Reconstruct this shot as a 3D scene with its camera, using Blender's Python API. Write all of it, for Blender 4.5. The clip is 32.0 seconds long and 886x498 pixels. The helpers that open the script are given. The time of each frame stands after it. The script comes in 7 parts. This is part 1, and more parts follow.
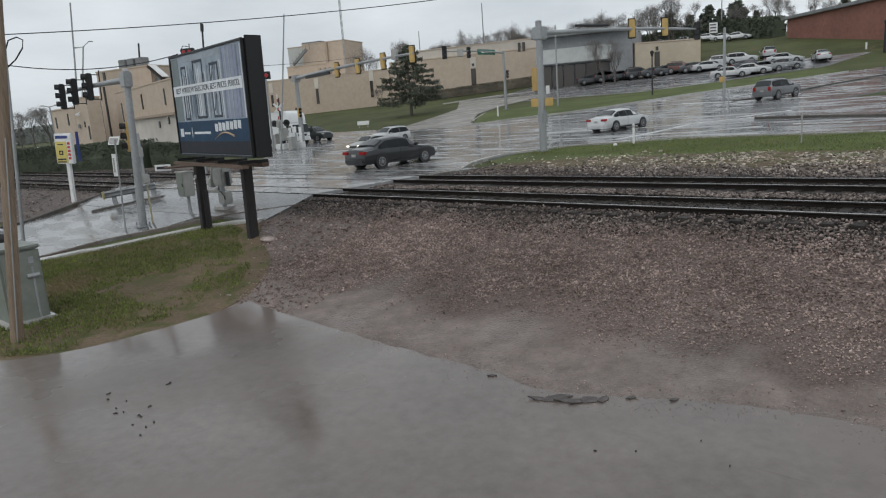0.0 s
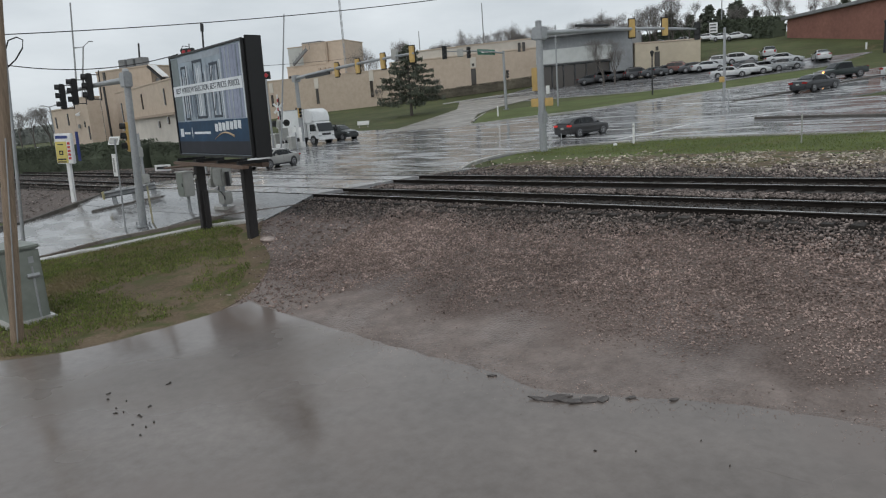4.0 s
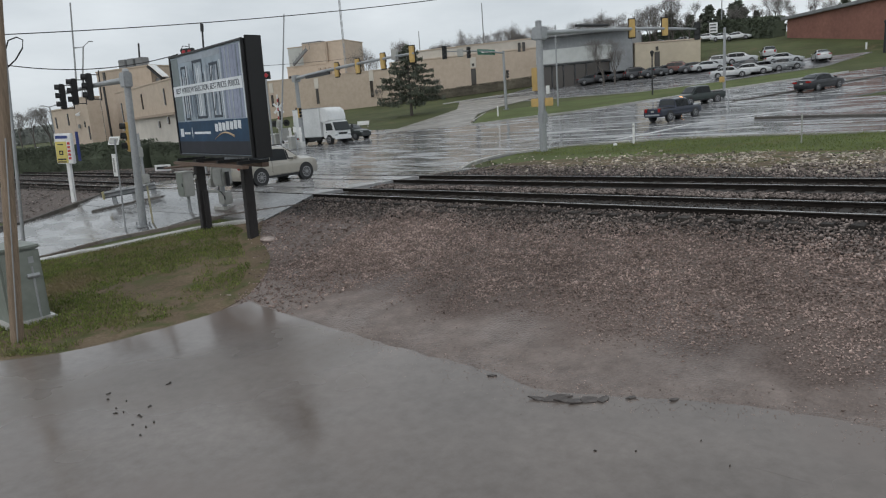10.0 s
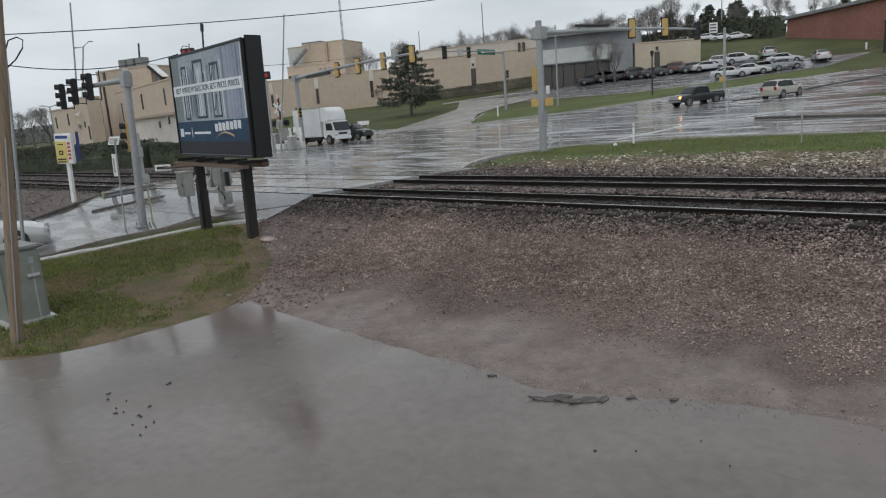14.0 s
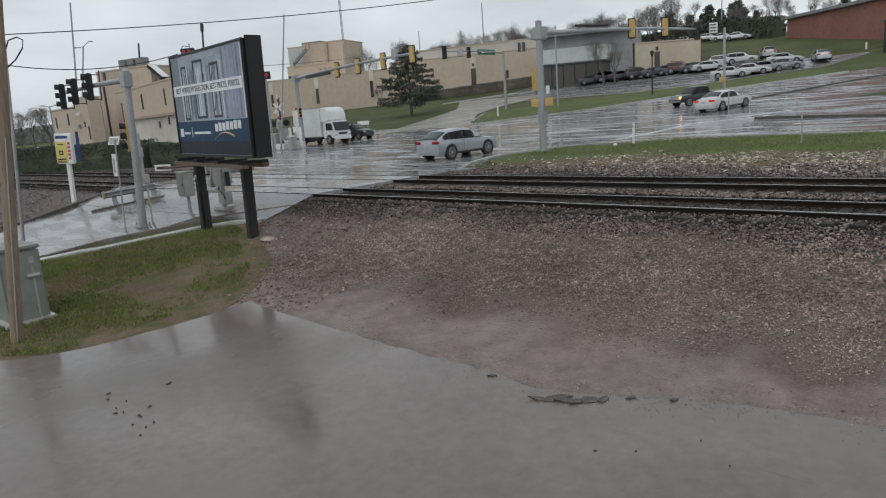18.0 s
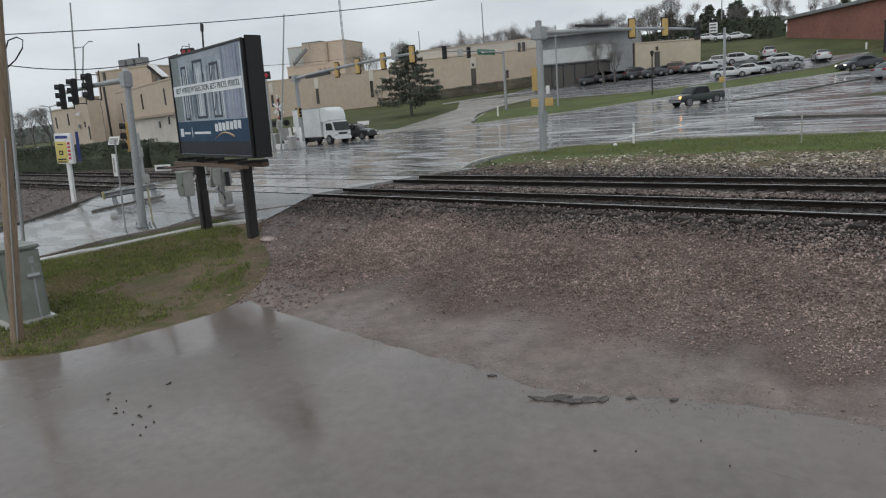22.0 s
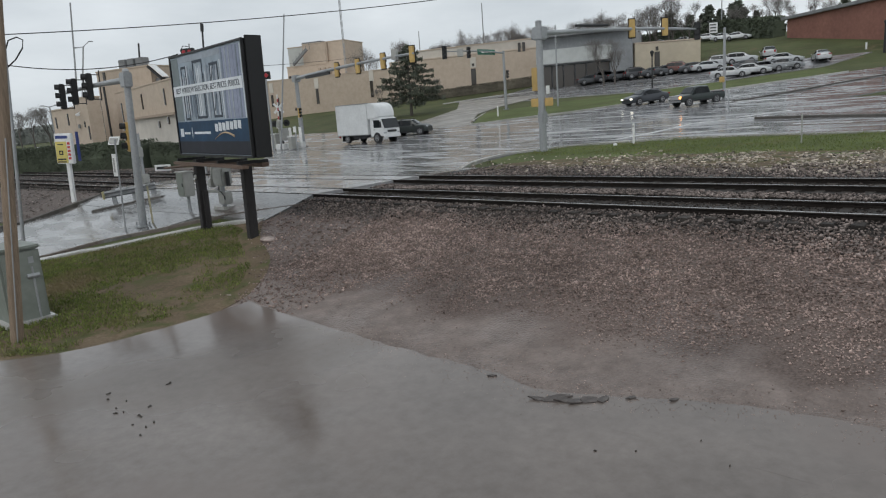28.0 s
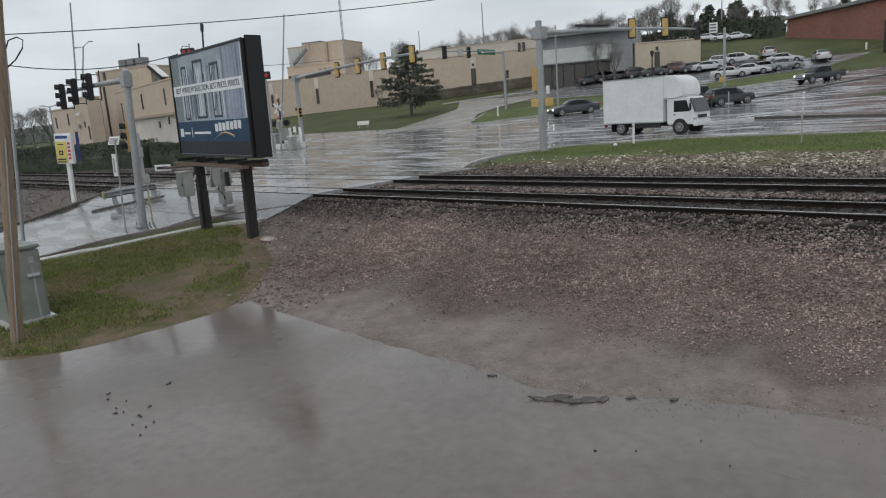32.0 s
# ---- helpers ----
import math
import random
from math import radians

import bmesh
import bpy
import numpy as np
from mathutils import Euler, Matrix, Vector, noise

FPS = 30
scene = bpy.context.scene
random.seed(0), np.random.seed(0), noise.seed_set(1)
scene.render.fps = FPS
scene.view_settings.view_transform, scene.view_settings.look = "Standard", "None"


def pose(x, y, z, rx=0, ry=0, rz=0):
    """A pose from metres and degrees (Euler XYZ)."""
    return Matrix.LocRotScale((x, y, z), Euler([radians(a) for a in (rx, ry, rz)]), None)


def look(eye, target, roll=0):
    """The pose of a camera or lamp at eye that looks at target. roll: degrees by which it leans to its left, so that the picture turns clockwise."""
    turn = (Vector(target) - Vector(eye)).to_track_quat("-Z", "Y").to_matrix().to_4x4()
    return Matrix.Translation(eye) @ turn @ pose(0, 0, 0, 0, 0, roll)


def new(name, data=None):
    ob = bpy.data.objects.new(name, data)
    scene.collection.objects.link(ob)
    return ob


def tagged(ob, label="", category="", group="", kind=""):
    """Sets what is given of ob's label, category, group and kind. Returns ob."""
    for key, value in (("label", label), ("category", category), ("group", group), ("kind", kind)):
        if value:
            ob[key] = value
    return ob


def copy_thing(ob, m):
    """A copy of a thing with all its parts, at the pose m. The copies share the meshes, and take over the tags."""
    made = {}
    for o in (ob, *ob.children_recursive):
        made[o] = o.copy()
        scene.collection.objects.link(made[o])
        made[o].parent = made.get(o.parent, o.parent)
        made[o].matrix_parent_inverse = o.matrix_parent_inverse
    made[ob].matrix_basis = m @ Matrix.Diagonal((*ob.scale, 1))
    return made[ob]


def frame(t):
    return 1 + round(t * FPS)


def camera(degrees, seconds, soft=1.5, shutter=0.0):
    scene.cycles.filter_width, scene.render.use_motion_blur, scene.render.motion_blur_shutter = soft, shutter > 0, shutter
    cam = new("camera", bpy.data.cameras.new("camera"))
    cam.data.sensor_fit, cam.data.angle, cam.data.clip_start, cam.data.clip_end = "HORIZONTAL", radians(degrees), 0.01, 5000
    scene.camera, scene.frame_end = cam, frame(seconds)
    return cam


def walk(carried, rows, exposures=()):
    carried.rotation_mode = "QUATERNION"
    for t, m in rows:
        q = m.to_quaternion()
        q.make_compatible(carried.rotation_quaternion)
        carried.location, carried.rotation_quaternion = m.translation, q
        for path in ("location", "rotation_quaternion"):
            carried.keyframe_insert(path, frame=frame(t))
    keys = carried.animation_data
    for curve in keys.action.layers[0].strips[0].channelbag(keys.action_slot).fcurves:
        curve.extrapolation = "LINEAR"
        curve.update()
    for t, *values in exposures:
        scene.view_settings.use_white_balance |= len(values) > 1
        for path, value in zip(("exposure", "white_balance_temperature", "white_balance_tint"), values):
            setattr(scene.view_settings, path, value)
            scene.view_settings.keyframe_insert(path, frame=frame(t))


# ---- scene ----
cam = camera(66, 32.0, soft=1.15)
EYE = (0.0, 0.0, 2.4)
VIEW = look(EYE, (-13.0715, 14.6164, -1.5363), -4.2)
walk(cam, [(0.0, VIEW), (32.0, VIEW)], exposures=[(0.0, 0.07), (32.0, 0.07)])

# ---- light: a rainy, fully overcast sky ----
world = bpy.data.worlds.new("rain_sky")
scene.world = world
world.use_nodes = True
wn, wl = world.node_tree.nodes, world.node_tree.links
wn.clear()
sky = wn.new("ShaderNodeTexSky")
sky.sky_type, sky.sun_disc = "NISHITA", False
sky.sun_elevation, sky.sun_rotation = radians(50), radians(200)
sky_grey = wn.new("ShaderNodeHueSaturation")
sky_grey.inputs["Saturation"].default_value = 0.25
sky_grey.inputs["Value"].default_value = 0.11
wl.new(sky.outputs[0], sky_grey.inputs["Color"])
geo = wn.new("ShaderNodeTexCoord")
cloud_map = wn.new("ShaderNodeMapping")
cloud_map.inputs["Scale"].default_value = (1.0, 1.0, 3.2)
wl.new(geo.outputs["Generated"], cloud_map.inputs[0])
clouds = wn.new("ShaderNodeTexNoise")
clouds.inputs["Scale"].default_value, clouds.inputs["Detail"].default_value = 2.6, 6.0
clouds.inputs["Roughness"].default_value = 0.55
wl.new(cloud_map.outputs[0], clouds.inputs["Vector"])
cloud_ramp = wn.new("ShaderNodeValToRGB")
cloud_ramp.color_ramp.elements[0].position, cloud_ramp.color_ramp.elements[0].color = 0.33, (0.53, 0.585, 0.63, 1)
cloud_ramp.color_ramp.elements[1].position, cloud_ramp.color_ramp.elements[1].color = 0.68, (0.775, 0.83, 0.87, 1)
wl.new(clouds.outputs["Fac"], cloud_ramp.inputs[0])
sky_mix = wn.new("ShaderNodeMix")
sky_mix.data_type = "RGBA"
sky_mix.inputs[0].default_value = 0.86
wl.new(sky_grey.outputs[0], sky_mix.inputs[6])
wl.new(cloud_ramp.outputs[0], sky_mix.inputs[7])
background = wn.new("ShaderNodeBackground")
background.inputs["Strength"].default_value = 1.0
wl.new(sky_mix.outputs[2], background.inputs["Color"])
world_out = wn.new("ShaderNodeOutputWorld")
wl.new(background.outputs[0], world_out.inputs["Surface"])

sun = new("sun", bpy.data.lights.new("sun", "SUN"))
sun.data.energy, sun.data.angle, sun.data.color = 0.6, radians(40), (1.0, 0.97, 0.93)
sun.matrix_world = look((20, -40, 60), (0, 10, 0))


# ---- materials ----
def surf(name, a, b, scale=8.0, rough=0.7, bump=0.0, big=0.35, big_scale=0.35, metal=0.0, wet=None, voronoi=0.0, per_piece=0.0, coat=0.0, stretch=None, tint=None, island=False):
    """A worn surface: fine grain between colours a and b, large stains, bump, and wet patches (low roughness) where asked."""
    m = bpy.data.materials.new(name)
    m.use_nodes = True
    n, l = m.node_tree.nodes, m.node_tree.links
    p = n["Principled BSDF"]
    co = n.new("ShaderNodeTexCoord")
    src = co.outputs["Object"]
    if stretch:
        mp = n.new("ShaderNodeMapping")
        mp.inputs["Scale"].default_value = stretch
        l.new(src, mp.inputs[0])
        src = mp.outputs[0]
    fine = n.new("ShaderNodeTexNoise")
    fine.inputs["Scale"].default_value, fine.inputs["Detail"].default_value = scale, 8.0
    fine.inputs["Roughness"].default_value = 0.65
    l.new(src, fine.inputs["Vector"])
    large = n.new("ShaderNodeTexNoise")
    large.inputs["Scale"].default_value, large.inputs["Detail"].default_value = big_scale, 5.0
    l.new(src, large.inputs["Vector"])
    spread = n.new("ShaderNodeMapRange")
    spread.inputs[1].default_value, spread.inputs[2].default_value = 0.3, 0.7
    l.new(fine.outputs["Fac"], spread.inputs[0])
    mix = n.new("ShaderNodeMix")
    mix.data_type = "RGBA"
    mix.inputs[6].default_value, mix.inputs[7].default_value = (*a, 1), (*b, 1)
    l.new(spread.outputs[0], mix.inputs[0])
    value = n.new("ShaderNodeMapRange")
    value.inputs[1].default_value, value.inputs[2].default_value = 0.3, 0.7
    value.inputs[3].default_value, value.inputs[4].default_value = 1 - big, 1 + big
    l.new(large.outputs["Fac"], value.inputs[0])
    shade = value.outputs[0]
    if per_piece:
        info = n.new("ShaderNodeNewGeometry") if island else n.new("ShaderNodeObjectInfo")
        rnd = n.new("ShaderNodeMapRange")
        rnd.inputs[3].default_value, rnd.inputs[4].default_value = 1 - per_piece, 1 + per_piece
        l.new(info.outputs["Random Per Island" if island else "Random"], rnd.inputs[0])
        mul = n.new("ShaderNodeMath")
        mul.operation = "MULTIPLY"
        l.new(shade, mul.inputs[0])
        l.new(rnd.outputs[0], mul.inputs[1])
        shade = mul.outputs[0]
    hsv = n.new("ShaderNodeHueSaturation")
    l.new(mix.outputs[2], hsv.inputs["Color"])
    l.new(shade, hsv.inputs["Value"])
    colour = hsv.outputs[0]
    if tint:
        # a second colour in patches: (r, g, b), scale, threshold
        patch = n.new("ShaderNodeTexNoise")
        patch.inputs["Scale"].default_value, patch.inputs["Detail"].default_value = tint[1], 6.0
        l.new(src, patch.inputs["Vector"])
        edge = n.new("ShaderNodeMapRange")
        edge.inputs[1].default_value, edge.inputs[2].default_value = tint[2] - 0.06, tint[2] + 0.1
        l.new(patch.outputs["Fac"], edge.inputs[0])
        second = n.new("ShaderNodeMix")
        second.data_type = "RGBA"
        second.inputs[7].default_value = (*tint[0], 1)
        l.new(edge.outputs[0], second.inputs[0])
        l.new(colour, second.inputs[6])
        colour = second.outputs[2]
    l.new(colour, p.inputs["Base Color"])
    p.inputs["Metallic"].default_value = metal
    p.inputs["Roughness"].default_value = rough
    p.inputs["Coat Weight"].default_value = coat
    p.inputs["Coat Roughness"].default_value = 0.08
    if wet:
        # (roughness of the film, scale, share of the surface)
        film = n.new("ShaderNodeTexNoise")
        film.inputs["Scale"].default_value, film.inputs["Detail"].default_value = wet[1], 4.0
        l.new(src, film.inputs["Vector"])
        fr = n.new("ShaderNodeMapRange")
        fr.inputs[1].default_value, fr.inputs[2].default_value = wet[2] - 0.08, wet[2] + 0.08
        fr.inputs[3].default_value, fr.inputs[4].default_value = wet[0], rough
        l.new(film.outputs["Fac"], fr.inputs[0])
        l.new(fr.outputs[0], p.inputs["Roughness"])
    if bump:
        bp = n.new("ShaderNodeBump")
        bp.inputs["Strength"].default_value, bp.inputs["Distance"].default_value = bump, 0.02
        height = fine.outputs["Fac"]
        if voronoi:
            vor = n.new("ShaderNodeTexVoronoi")
            vor.inputs["Scale"].default_value = voronoi
            l.new(src, vor.inputs["Vector"])
            height = vor.outputs["Distance"]
        l.new(height, bp.inputs["Height"])
        l.new(bp.outputs[0], p.inputs["Normal"])
    return m


def paint(name, c, rough=0.35, metal=0.0, coat=0.0, glow=0.0, dirt=0.12):
    m = surf(name, [v * (1 - dirt) for v in c], [min(1, v * (1 + dirt)) for v in c], 5.0, rough, 0.0, dirt, 0.8, metal, coat=coat)
    if glow:
        p = m.node_tree.nodes["Principled BSDF"]
        p.inputs["Emission Color"].default_value = (*c, 1)
        p.inputs["Emission Strength"].default_value = glow
    return m


def glassy(name, c, rough=0.06):
    m = bpy.data.materials.new(name)
    m.use_nodes = True
    p = m.node_tree.nodes["Principled BSDF"]
    p.inputs["Base Color"].default_value = (*c, 1)
    p.inputs["Roughness"].default_value = rough
    p.inputs["IOR"].default_value = 1.5
    return m


M_GRASS = surf("grass_soil", (0.05, 0.064, 0.026), (0.105, 0.112, 0.052), 20, 0.9, 0.5, 0.25, 0.15, tint=((0.13, 0.105, 0.06), 0.5, 0.62))
M_WORN = surf("worn_verge_soil", (0.095, 0.07, 0.045), (0.19, 0.143, 0.095), 14, 0.9, 0.6, 0.25, 0.5, tint=((0.085, 0.088, 0.036), 1.7, 0.54))
# track gravel near black: the shade between the rails is in its colour
M_DARK_GRAVEL = surf("shaded_track_gravel", (0.018, 0.017, 0.016), (0.06, 0.054, 0.05), 26, 0.75, 0.9, 0.2, 0.35, voronoi=17)
M_LAWN = surf("spring_lawn", (0.075, 0.10, 0.034), (0.125, 0.145, 0.056), 14, 0.9, 0.4, 0.25, 0.3, tint=((0.12, 0.115, 0.05), 0.4, 0.63))
M_BLADE = surf("grass_blade", (0.09, 0.125, 0.03), (0.165, 0.19, 0.055), 3, 0.8, 0, 0.3, 0.4, per_piece=0.5, island=True, tint=((0.19, 0.155, 0.085), 0.5, 0.6))
M_ASPHALT = surf("wet_asphalt", (0.2, 0.2, 0.205), (0.31, 0.31, 0.315), 30, 0.30, 0.08, 0.3, 0.35, wet=(0.05, 0.9, 0.52), stretch=(0.3, 1.0, 1.0))
M_NEAR_ROAD = surf("near_wet_asphalt", (0.12, 0.119, 0.118), (0.25, 0.248, 0.245), 14, 0.3, 0.12, 0.45, 0.6, wet=(0.04, 1.2, 0.5), stretch=(0.4, 1.3, 1.0), tint=((0.13, 0.105, 0.09), 0.5, 0.6))
M_LOT = surf("wet_lot_asphalt", (0.138, 0.116, 0.103), (0.188, 0.161, 0.145), 5, 0.36, 0.03, 0.16, 0.35, wet=(0.12, 0.3, 0.52), tint=((0.165, 0.134, 0.118), 0.22, 0.52))
M_CONCRETE = surf("wet_concrete", (0.33, 0.32, 0.30), (0.45, 0.44, 0.42), 15, 0.35, 0.1, 0.2, 0.5, wet=(0.12, 0.6, 0.5))
M_DRIVE = surf("drive_concrete", (0.2, 0.185, 0.165), (0.29, 0.27, 0.245), 8, 0.6, 0.05, 0.2, 0.25, wet=(0.28, 0.4, 0.48))
M_PANEL = surf("crossing_panel", (0.24, 0.24, 0.24), (0.34, 0.33, 0.33), 18, 0.3, 0.1, 0.2, 0.4, wet=(0.08, 0.5, 0.5))
M_GRAVEL = surf("gravel_bed", (0.075, 0.062, 0.056), (0.19, 0.16, 0.145), 26, 0.8, 0.9, 0.25, 0.35, voronoi=17)
M_STONE = surf("ballast_stone", (0.165, 0.122, 0.106), (0.42, 0.323, 0.286), 4, 0.75, 0.2, 0.3, 0.4, per_piece=0.55, island=True)
M_DARK_STONE = surf("dark_ballast_stone", (0.08, 0.066, 0.06), (0.29, 0.24, 0.218), 4, 0.7, 0.2, 0.3, 0.4, per_piece=0.8, island=True)
# oily gauge stones, coloured darker still for the shade between the rails
M_SHADED_OILY_STONE = surf("shaded_oily_gauge_stone", (0.028, 0.024, 0.021), (0.10, 0.085, 0.075), 4, 0.75, 0.2, 0.3, 0.4, per_piece=0.7, island=True)
M_PALE_STONE = surf("pale_rock", (0.17, 0.145, 0.118), (0.48, 0.425, 0.36), 3, 0.8, 0.3, 0.3, 0.4, per_piece=0.85, island=True)
# web and foot near black, much darker than the rail head
M_RAIL = surf("near_black_rail_web", (0.012, 0.010, 0.009), (0.028, 0.022, 0.019), 20, 0.85, 0.2, 0.2, 1.0)
M_RAILHEAD = surf("worn_rail_head", (0.38, 0.37, 0.36), (0.5, 0.49, 0.48), 20, 0.25, 0, 0.1, 1.0, metal=1.0)
M_TIE = surf("creosoted_tie", (0.025, 0.022, 0.02), (0.065, 0.056, 0.05), 10, 0.7, 0.4, 0.3, 1.0, per_piece=0.4, stretch=(4, 1, 4))
M_GALV = surf("galvanised_steel", (0.30, 0.31, 0.32), (0.40, 0.41, 0.42), 12, 0.5, 0.03, 0.12, 0.8, metal=0.35)
M_BLACK = paint("black_paint", (0.012, 0.012, 0.013), 0.5)
M_SIGNAL_YELLOW = paint("signal_yellow", (0.56, 0.38, 0.14), 0.55)
M_WOODPOLE = surf("weathered_pole_wood", (0.17, 0.125, 0.09), (0.30, 0.225, 0.16), 6, 0.85, 0.4, 0.2, 0.6, stretch=(8, 8, 0.6))
M_DARKWOOD = surf("dark_stained_post", (0.012, 0.011, 0.012), (0.03, 0.026, 0.026), 8, 0.7, 0.4, 0.25, 0.7, stretch=(6, 6, 0.7))
M_BROWNWOOD = surf("brown_walkway_wood", (0.09, 0.06, 0.045), (0.19, 0.13, 0.10), 8, 0.8, 0.3, 0.25, 0.7, stretch=(0.7, 6, 6))
M_BEIGE = surf("beige_brick_wall", (0.47, 0.38, 0.30), (0.56, 0.465, 0.375), 1.2, 0.85, 0.05, 0.1, 0.06)
M_BEIGE_DARK = surf("tan_band", (0.38, 0.30, 0.23), (0.45, 0.36, 0.29), 1.2, 0.85, 0.05, 0.12, 0.08)
M_ROOFGREY = surf("grey_roof_metal", (0.16, 0.165, 0.17), (0.24, 0.245, 0.25), 2, 0.6, 0.05, 0.15, 0.3)
M_WINDOW = glassy("dark_window_glass", (0.06, 0.052, 0.046), 0.12)
M_WHITE = paint("white_paint", (0.78, 0.78, 0.77), 0.4)
M_HEDGE = surf("hedge_leaf", (0.058, 0.072, 0.046), (0.088, 0.104, 0.068), 2, 0.85, 0, 0.3, 0.2, per_piece=0.3, island=True)
M_NEEDLE = surf("spruce_needle", (0.078, 0.09, 0.068), (0.125, 0.138, 0.105), 2, 0.85, 0, 0.3, 0.3, per_piece=0.4, island=True)
M_BARK = surf("wet_bark", (0.085, 0.076, 0.07), (0.16, 0.145, 0.132), 6, 0.85, 0.4, 0.2, 0.6, stretch=(5, 5, 0.7))
M_TWIG = surf("bare_twig", (0.15, 0.138, 0.13), (0.23, 0.212, 0.2), 4, 0.9, 0, 0.2, 0.3)
M_TYRE = paint("tyre_rubber", (0.018, 0.018, 0.019), 0.7)
M_RIM = paint("alloy_rim", (0.36, 0.36, 0.37), 0.4, 0.5)
M_CARGLASS = glassy("tinted_car_glass", (0.02, 0.024, 0.027), 0.05)
M_TRIM = paint("black_trim", (0.022, 0.022, 0.024), 0.5)
M_TAIL = paint("red_tail_lamp", (0.32, 0.015, 0.015), 0.2)
M_TAIL_ON = paint("lit_tail_lamp", (0.6, 0.03, 0.025), 0.3, glow=0.25)
M_HEAD = paint("clear_head_lamp", (0.6, 0.62, 0.64), 0.15, 0.3)
M_HEAD_ON = paint("lit_head_lamp", (1.0, 0.93, 0.8), 0.3, glow=1.5)
M_AMBER_ON = paint("lit_amber_lamp", (1.0, 0.42, 0.12), 0.3, glow=3.0)
M_REDLAMP = paint("lit_red_signal", (0.4, 0.03, 0.04), 0.3, glow=0.05)
M_LENS = glassy("dark_signal_lens", (0.02, 0.02, 0.02), 0.2)
M_ROADPAINT = surf("worn_white_line", (0.5, 0.5, 0.5), (0.7, 0.7, 0.69), 9, 0.35, 0, 0.15, 0.7)
M_WIRE = paint("cable_black", (0.03, 0.03, 0.032), 0.6)
M_BLUE = paint("sign_blue", (0.03, 0.05, 0.2), 0.4)
M_GREEN_SIGN = paint("street_sign_green", (0.03, 0.16, 0.11), 0.4)
M_CABINET = paint("pale_green_cabinet", (0.21, 0.23, 0.205), 0.5)
M_OLD_KERB = surf("dark_weathered_kerb", (0.05, 0.045, 0.04), (0.11, 0.1, 0.09), 8, 0.7, 0.2, 0.25, 0.8)
M_GREYBOX = paint("grey_equipment_box", (0.36, 0.36, 0.34), 0.5)


def bank_material():
    """Track-side ground: fine wet dirt, then brown crushed stone, then oily ballast painted darker for the shade at the
    rails, with ragged borders.
    """
    m = surf("trackside_bank", (0.075, 0.056, 0.049), (0.21, 0.164, 0.145), 26, 0.75, 0.9, 0.25, 0.35, voronoi=20, wet=(0.35, 0.6, 0.5))
    n, l = m.node_tree.nodes, m.node_tree.links
    p = n["Principled BSDF"]
    gravel = p.inputs["Base Color"].links[0].from_socket
    co = n.new("ShaderNodeTexCoord")
    sep = n.new("ShaderNodeSeparateXYZ")
    l.new(co.outputs["Object"], sep.inputs[0])
    ragged = n.new("ShaderNodeTexNoise")
    ragged.inputs["Scale"].default_value, ragged.inputs["Detail"].default_value = 0.8, 7.0
    l.new(co.outputs["Object"], ragged.inputs["Vector"])
    add = n.new("ShaderNodeMath")
    add.operation = "MULTIPLY_ADD"
    add.inputs[1].default_value = 2.6
    l.new(ragged.outputs["Fac"], add.inputs[0])
    l.new(sep.outputs["Y"], add.inputs[2])
    dirt = n.new("ShaderNodeTexNoise")
    dirt.inputs["Scale"].default_value, dirt.inputs["Detail"].default_value, dirt.inputs["Roughness"].default_value = 2.2, 12.0, 0.75
    l.new(co.outputs["Object"], dirt.inputs["Vector"])
    tone = n.new("ShaderNodeValToRGB")
    tone.color_ramp.elements[0].position, tone.color_ramp.elements[0].color = 0.35, (0.148, 0.12, 0.108, 1)
    tone.color_ramp.elements[1].position, tone.color_ramp.elements[1].color = 0.66, (0.265, 0.219, 0.197, 1)
    l.new(dirt.outputs["Fac"], tone.inputs[0])
    colour = gravel
    for start, end, c0, c1 in ((9.9, 10.5, tone.outputs[0], None), (14.2, 15.0, None, (0.04, 0.036, 0.034))):
        fade = n.new("ShaderNodeMapRange")
        fade.inputs[1].default_value, fade.inputs[2].default_value = start, end
        l.new(add.outputs[0], fade.inputs[0])
        mix = n.new("ShaderNodeMix")
        mix.data_type = "RGBA"
        l.new(fade.outputs[0], mix.inputs[0])
        for k, c in ((6, c0), (7, c1)):
            if isinstance(c, tuple):
                mix.inputs[k].default_value = (*c, 1)
            elif c:
                l.new(c, mix.inputs[k])
            else:
                l.new(colour, mix.inputs[k])
        colour = mix.outputs[2]
    l.new(colour, p.inputs["Base Color"])
    return m


M_BANK = bank_material()
for m in (M_BANK, M_SHADED_OILY_STONE, M_DARK_GRAVEL, M_GRAVEL, M_TIE, M_RAIL, M_STONE, M_DARK_STONE, M_PALE_STONE, M_GRASS, M_LAWN, M_WORN, M_BLADE, M_BARK):
    m.node_tree.nodes["Principled BSDF"].inputs["Specular IOR Level"].default_value = 0.18


# ---- mesh helpers ----
def mesh_object(name, bm, material, smooth=False):
    me = bpy.data.meshes.new(name)
    bm.to_mesh(me)
    bm.free()
    me.materials.append(material)
    if smooth:
        for f in me.polygons:
            f.use_smooth = True
        me.set_sharp_from_angle(angle=radians(32))
    return new(name, me)


def part(name, bm, material, parent, label="", smooth=False):
    ob = mesh_object(name, bm, material, smooth)
    ob.parent = parent
    if label:
        ob["label"] = label
    return ob


def thing(name, x, y, z, label, category, group="", rz=0.0, kind=""):
    ob = new(name)
    ob.matrix_world = pose(x, y, z, 0, 0, rz)
    ob.empty_display_size = 0.3
    return tagged(ob, label, category, group, kind)


